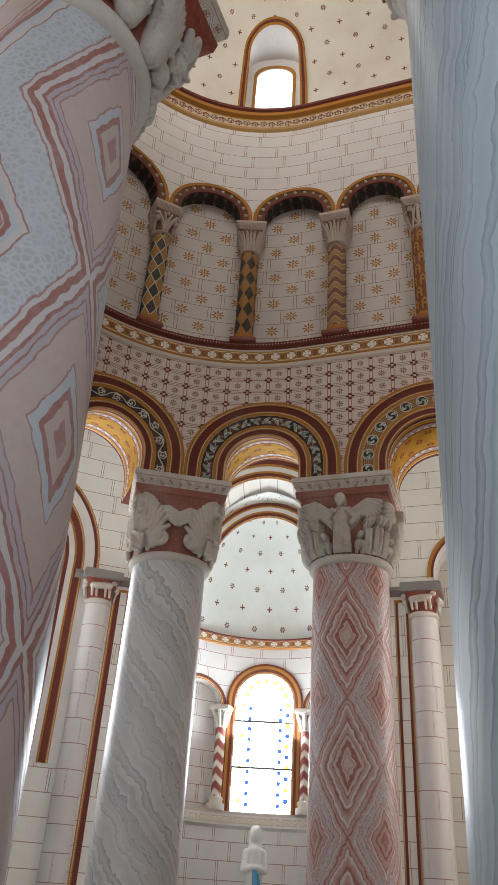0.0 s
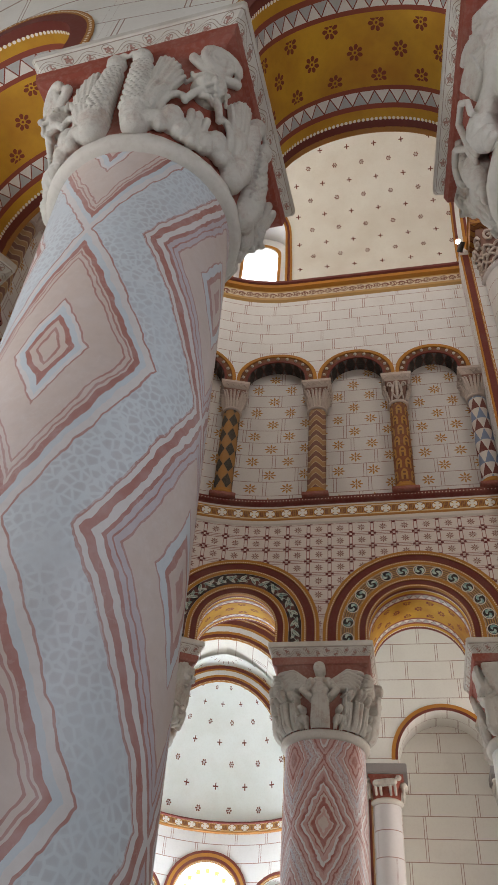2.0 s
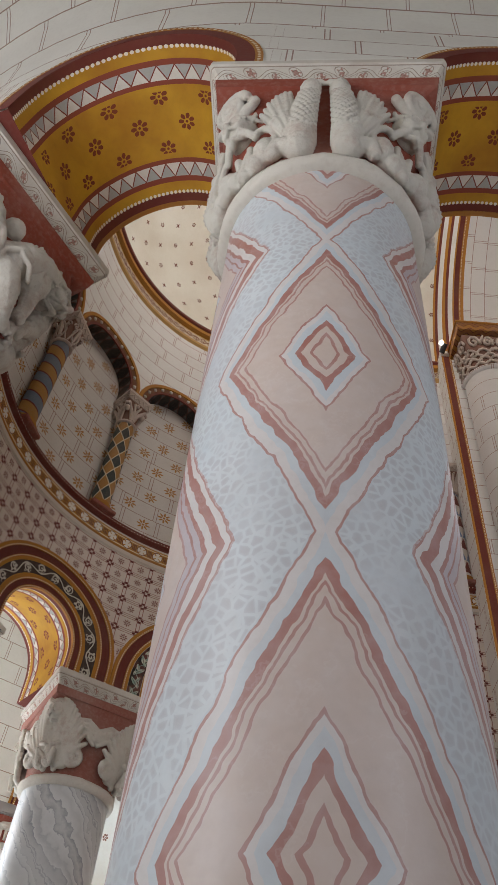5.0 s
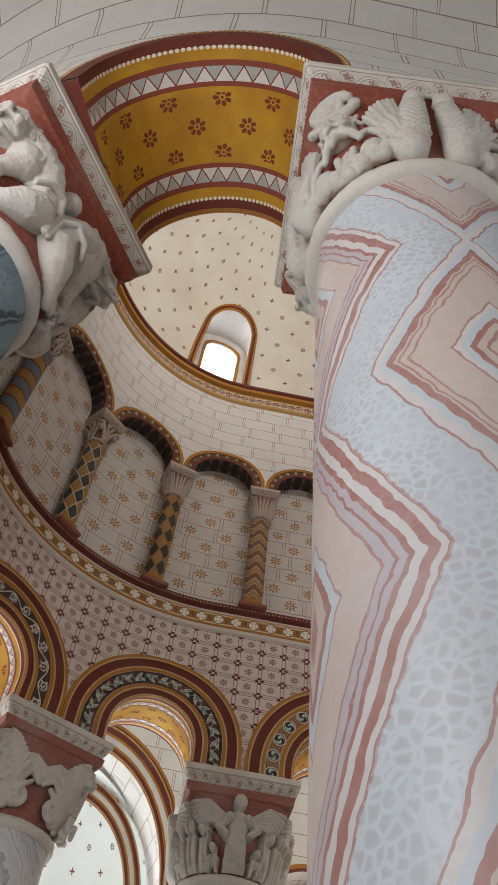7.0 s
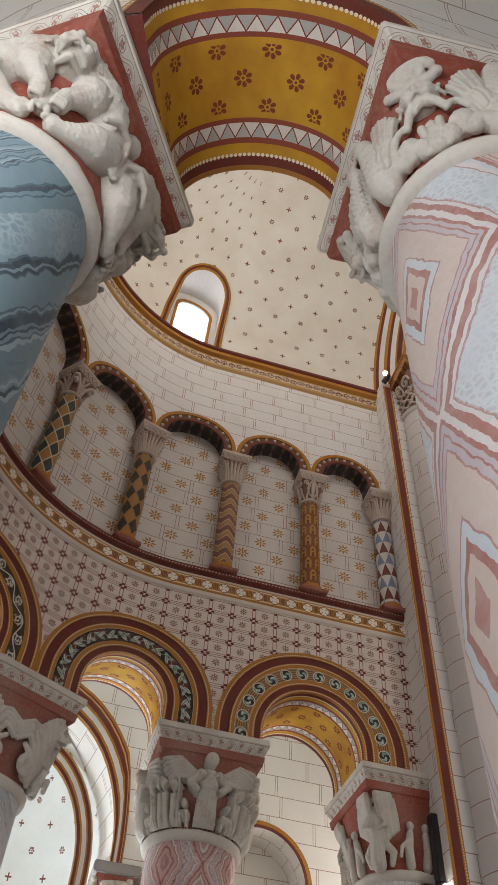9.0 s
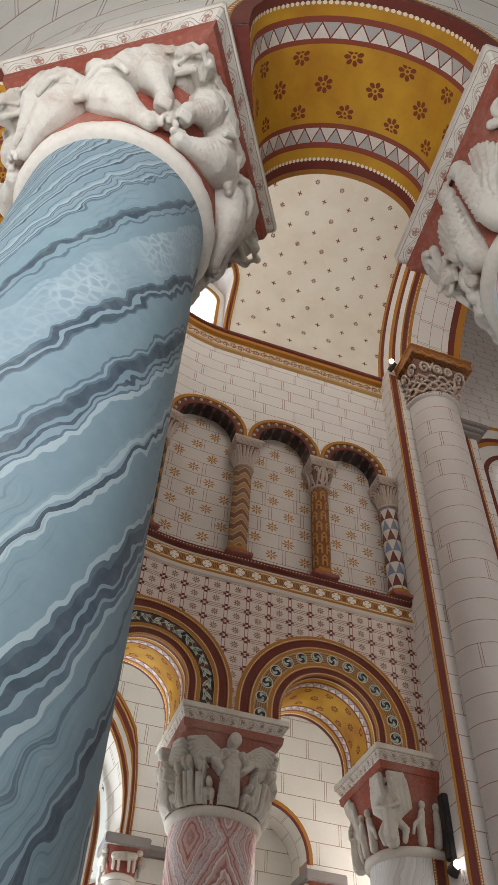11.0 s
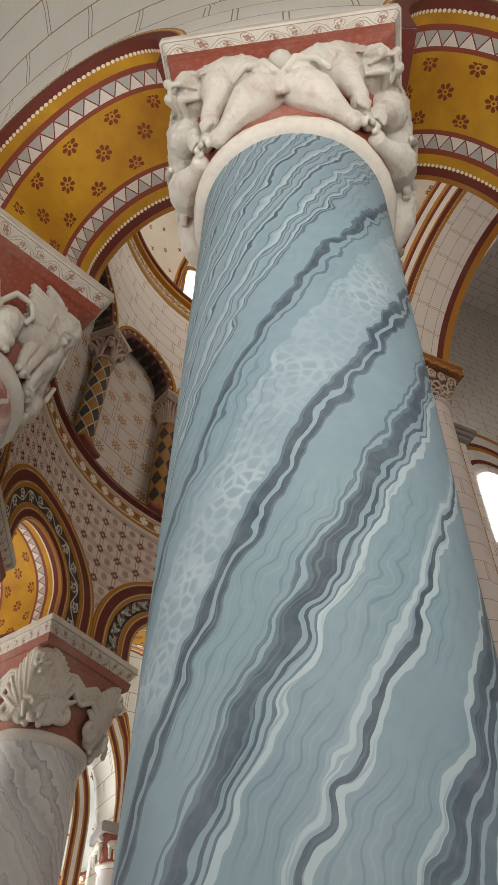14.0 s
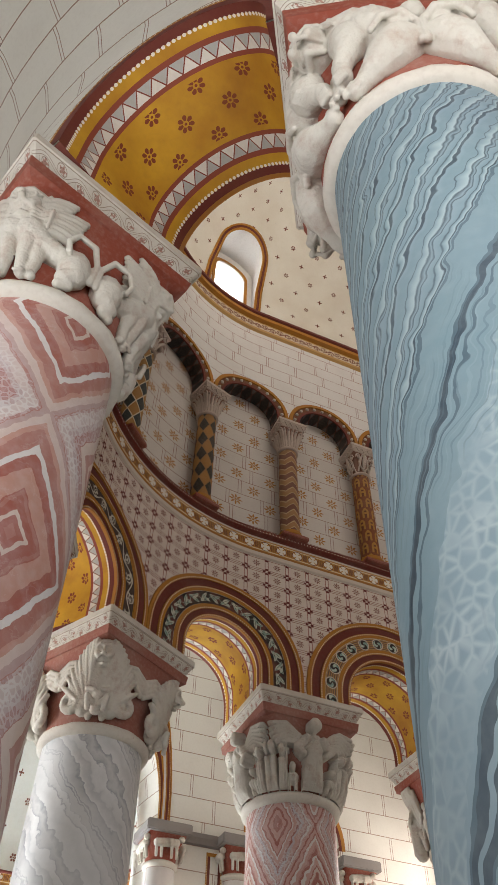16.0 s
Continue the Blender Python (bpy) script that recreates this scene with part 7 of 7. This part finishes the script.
for i in range(10):
    z = SILL + 0.12 + i * 0.15
    for a in (-0.235, 0.235):
        square(a, z, 0.026, "blue", win)
    square(0.345, z + 0.07, 0.03, "yellow" if i % 2 else "blue", win)
    if i % 3 == 0:
        square(-0.345, z + 0.05, 0.025, "yellow", win)
for i in range(7):
    t = math.pi * (i + 0.5) / 7
    square(-0.31 * math.cos(t), SPR + 0.1 + 0.28 * math.sin(t), 0.03, "yellow", win)
for z in (3.12, 3.78):
    p = [wp(-HWN, z - 0.012, R_CH + 0.17), wp(HWN, z - 0.012, R_CH + 0.17), wp(HWN, z + 0.012, R_CH + 0.17), wp(-HWN, z + 0.012, R_CH + 0.17)]
    bm = bmesh.new()
    vs = [bm.verts.new(c) for c in p]
    fc = bm.faces.new(vs)
    ex = bmesh.ops.extrude_face_region(bm, geom=[fc])
    bmesh.ops.translate(bm, verts=[g for g in ex["geom"] if isinstance(g, bmesh.types.BMVert)], vec=NV * 0.02)
    part("saddle_bar", bm, MAT["metal"], win)
sheet_ = link_mesh("backdrop_sky", [wp(-1.0, 2.2, R_CH + 0.5), wp(1.0, 2.2, R_CH + 0.5), wp(1.0, 4.8, R_CH + 0.5), wp(-1.0, 4.8, R_CH + 0.5)], [(0, 1, 2, 3)], DAYLIGHT)
tagged(sheet_, "bright overcast sky outside the window", "sky", "", "structure")

# window in the outer wall beside the chapel
win = thing("window_4", "tall round-arched ambulatory window in banded painted surround", "window", "structure")
c, w, sill, spring, rise = LANCET
ln = [(c - w, sill)] + [(c - w * math.cos(math.pi * i / 18), spring + rise * math.sin(math.pi * i / 18)) for i in range(19)] + [(c + w, sill)]
q = Pile()
q.put([[at(s, r, z) for s, z in ln] for r in (R_AMB, R_AMB + 0.45)], [[(i * 0.2, r) for i in range(len(ln))] for r in (0, 0.45)])
q.link("reveal", MAT["ashlar"], win)
pane = link_mesh("pane", [at(s, R_AMB + 0.42, z) for s, z in ln], [tuple(range(len(ln)))], GLASS, win)
pane.visible_shadow = False
link_mesh("sill", [at(c - w, R_AMB - 0.03, sill), at(c + w, R_AMB - 0.03, sill), at(c + w, R_AMB + 0.5, sill + 0.1), at(c - w, R_AMB + 0.5, sill + 0.1)], [(0, 1, 2, 3)], MAT["stone"], win)
sheet_ = link_mesh("backdrop_sky", [at(c - 0.5, 6.3, 2.4), at(c + 0.5, 6.3, 2.4), at(c + 0.5, 6.3, 6.6), at(c - 0.5, 6.3, 6.6)], [(0, 1, 2, 3)], DAYLIGHT)
tagged(sheet_, "bright overcast sky outside the window", "sky", "", "structure")

# statue on its altar
p = CC + NV * 0.75
statue_clay = Clay()
limb(statue_clay, [(0, 0, 1.05), (0, 0, 1.3), (0, 0, 1.7), (0, -0.01, 1.95)], [0.15, 0.14, 0.12, 0.10])
for f in (-1, 1):
    limb(statue_clay, [(f * 0.11, 0, 1.95), (f * 0.14, -0.05, 1.75), (f * 0.03, -0.13, 1.78)], [0.055, 0.045, 0.035])
ball(statue_clay, (0, -0.01, 2.16), (0.075, 0.08, 0.095))
limb(statue_clay, [(0, 0.03, 2.2), (0, 0.06, 2.0), (0, 0.07, 1.6)], [0.085, 0.1, 0.11])
st = statue_clay.link("statue", plain_material("painted_plaster", (0.72, 0.72, 0.70), 0.5), None, "", True)
st.location = (p.x, p.y, 0.03)
st.rotation_euler = (0, 0, AX)
sphere_list_remesh(st, 0.016)
tagged(st, "small white plaster statue with blue sash on the altar", "statue")
sash = Clay()
limb(sash, [(0.02, -0.125, 1.75), (0.03, -0.15, 1.55), (0.02, -0.165, 1.3), (-0.03, -0.165, 1.1)], [0.03, 0.035, 0.045, 0.04])
limb(sash, [(0.06, -0.11, 1.7), (0.1, -0.12, 1.45), (0.13, -0.11, 1.2)], [0.02, 0.03, 0.035])
sh = sash.link("sash", MAT["blue_cloth"], st, "blue painted sash")
altar = thing("altar", "plain white stone altar in the chapel", "altar", "", "", (p.x, p.y, 0))
altar.rotation_euler = (0, 0, AX)
part("block", box_bm(-0.55, -0.28, 0.0, 0.55, 0.28, 0.82, 0.01), MAT["stone"], altar)
part("slab", box_bm(-0.65, -0.34, 0.82, 0.65, 0.34, 0.92, 0.012), MAT["stone"], altar)

# loudspeaker with spotlight on the pier
sp = thing("loudspeaker", "slim black column loudspeaker with a lit spotlight on the pier", "loudspeaker", "", "", (2.43, 2.42, 4.35))
part("body", box_bm(-0.045, -0.05, 0.12, 0.045, 0.05, 0.72, 0.012), MAT["metal"], sp)
part("bracket", box_bm(-0.02, 0.03, 0.3, 0.02, 0.16, 0.36, 0.004), MAT["metal"], sp)
bm = bmesh.new()
bmesh.ops.create_cone(bm, cap_ends=True, segments=20, radius1=0.06, radius2=0.05, depth=0.12, matrix=Matrix.LocRotScale((0.0, -0.03, 0.05), Euler((radians(60), 0, 0)), None))
part("spot_housing", bm, MAT["metal"], sp)
bm = bmesh.new()
bmesh.ops.create_icosphere(bm, subdivisions=2, radius=0.038, matrix=Matrix.Translation((-0.01, -0.09, 0.06)))
part("spot_lens", bm, glow_material("lit_spot_lens", (1.0, 0.94, 0.85), 12.0), sp, "glowing lens", True)

# unseen panes added on the solid half dome to account for its added lamps
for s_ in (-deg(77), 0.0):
    w_ = thing("unseen_dome_pane", "unseen round-arched pane added on the solid half dome", "window", "structure")
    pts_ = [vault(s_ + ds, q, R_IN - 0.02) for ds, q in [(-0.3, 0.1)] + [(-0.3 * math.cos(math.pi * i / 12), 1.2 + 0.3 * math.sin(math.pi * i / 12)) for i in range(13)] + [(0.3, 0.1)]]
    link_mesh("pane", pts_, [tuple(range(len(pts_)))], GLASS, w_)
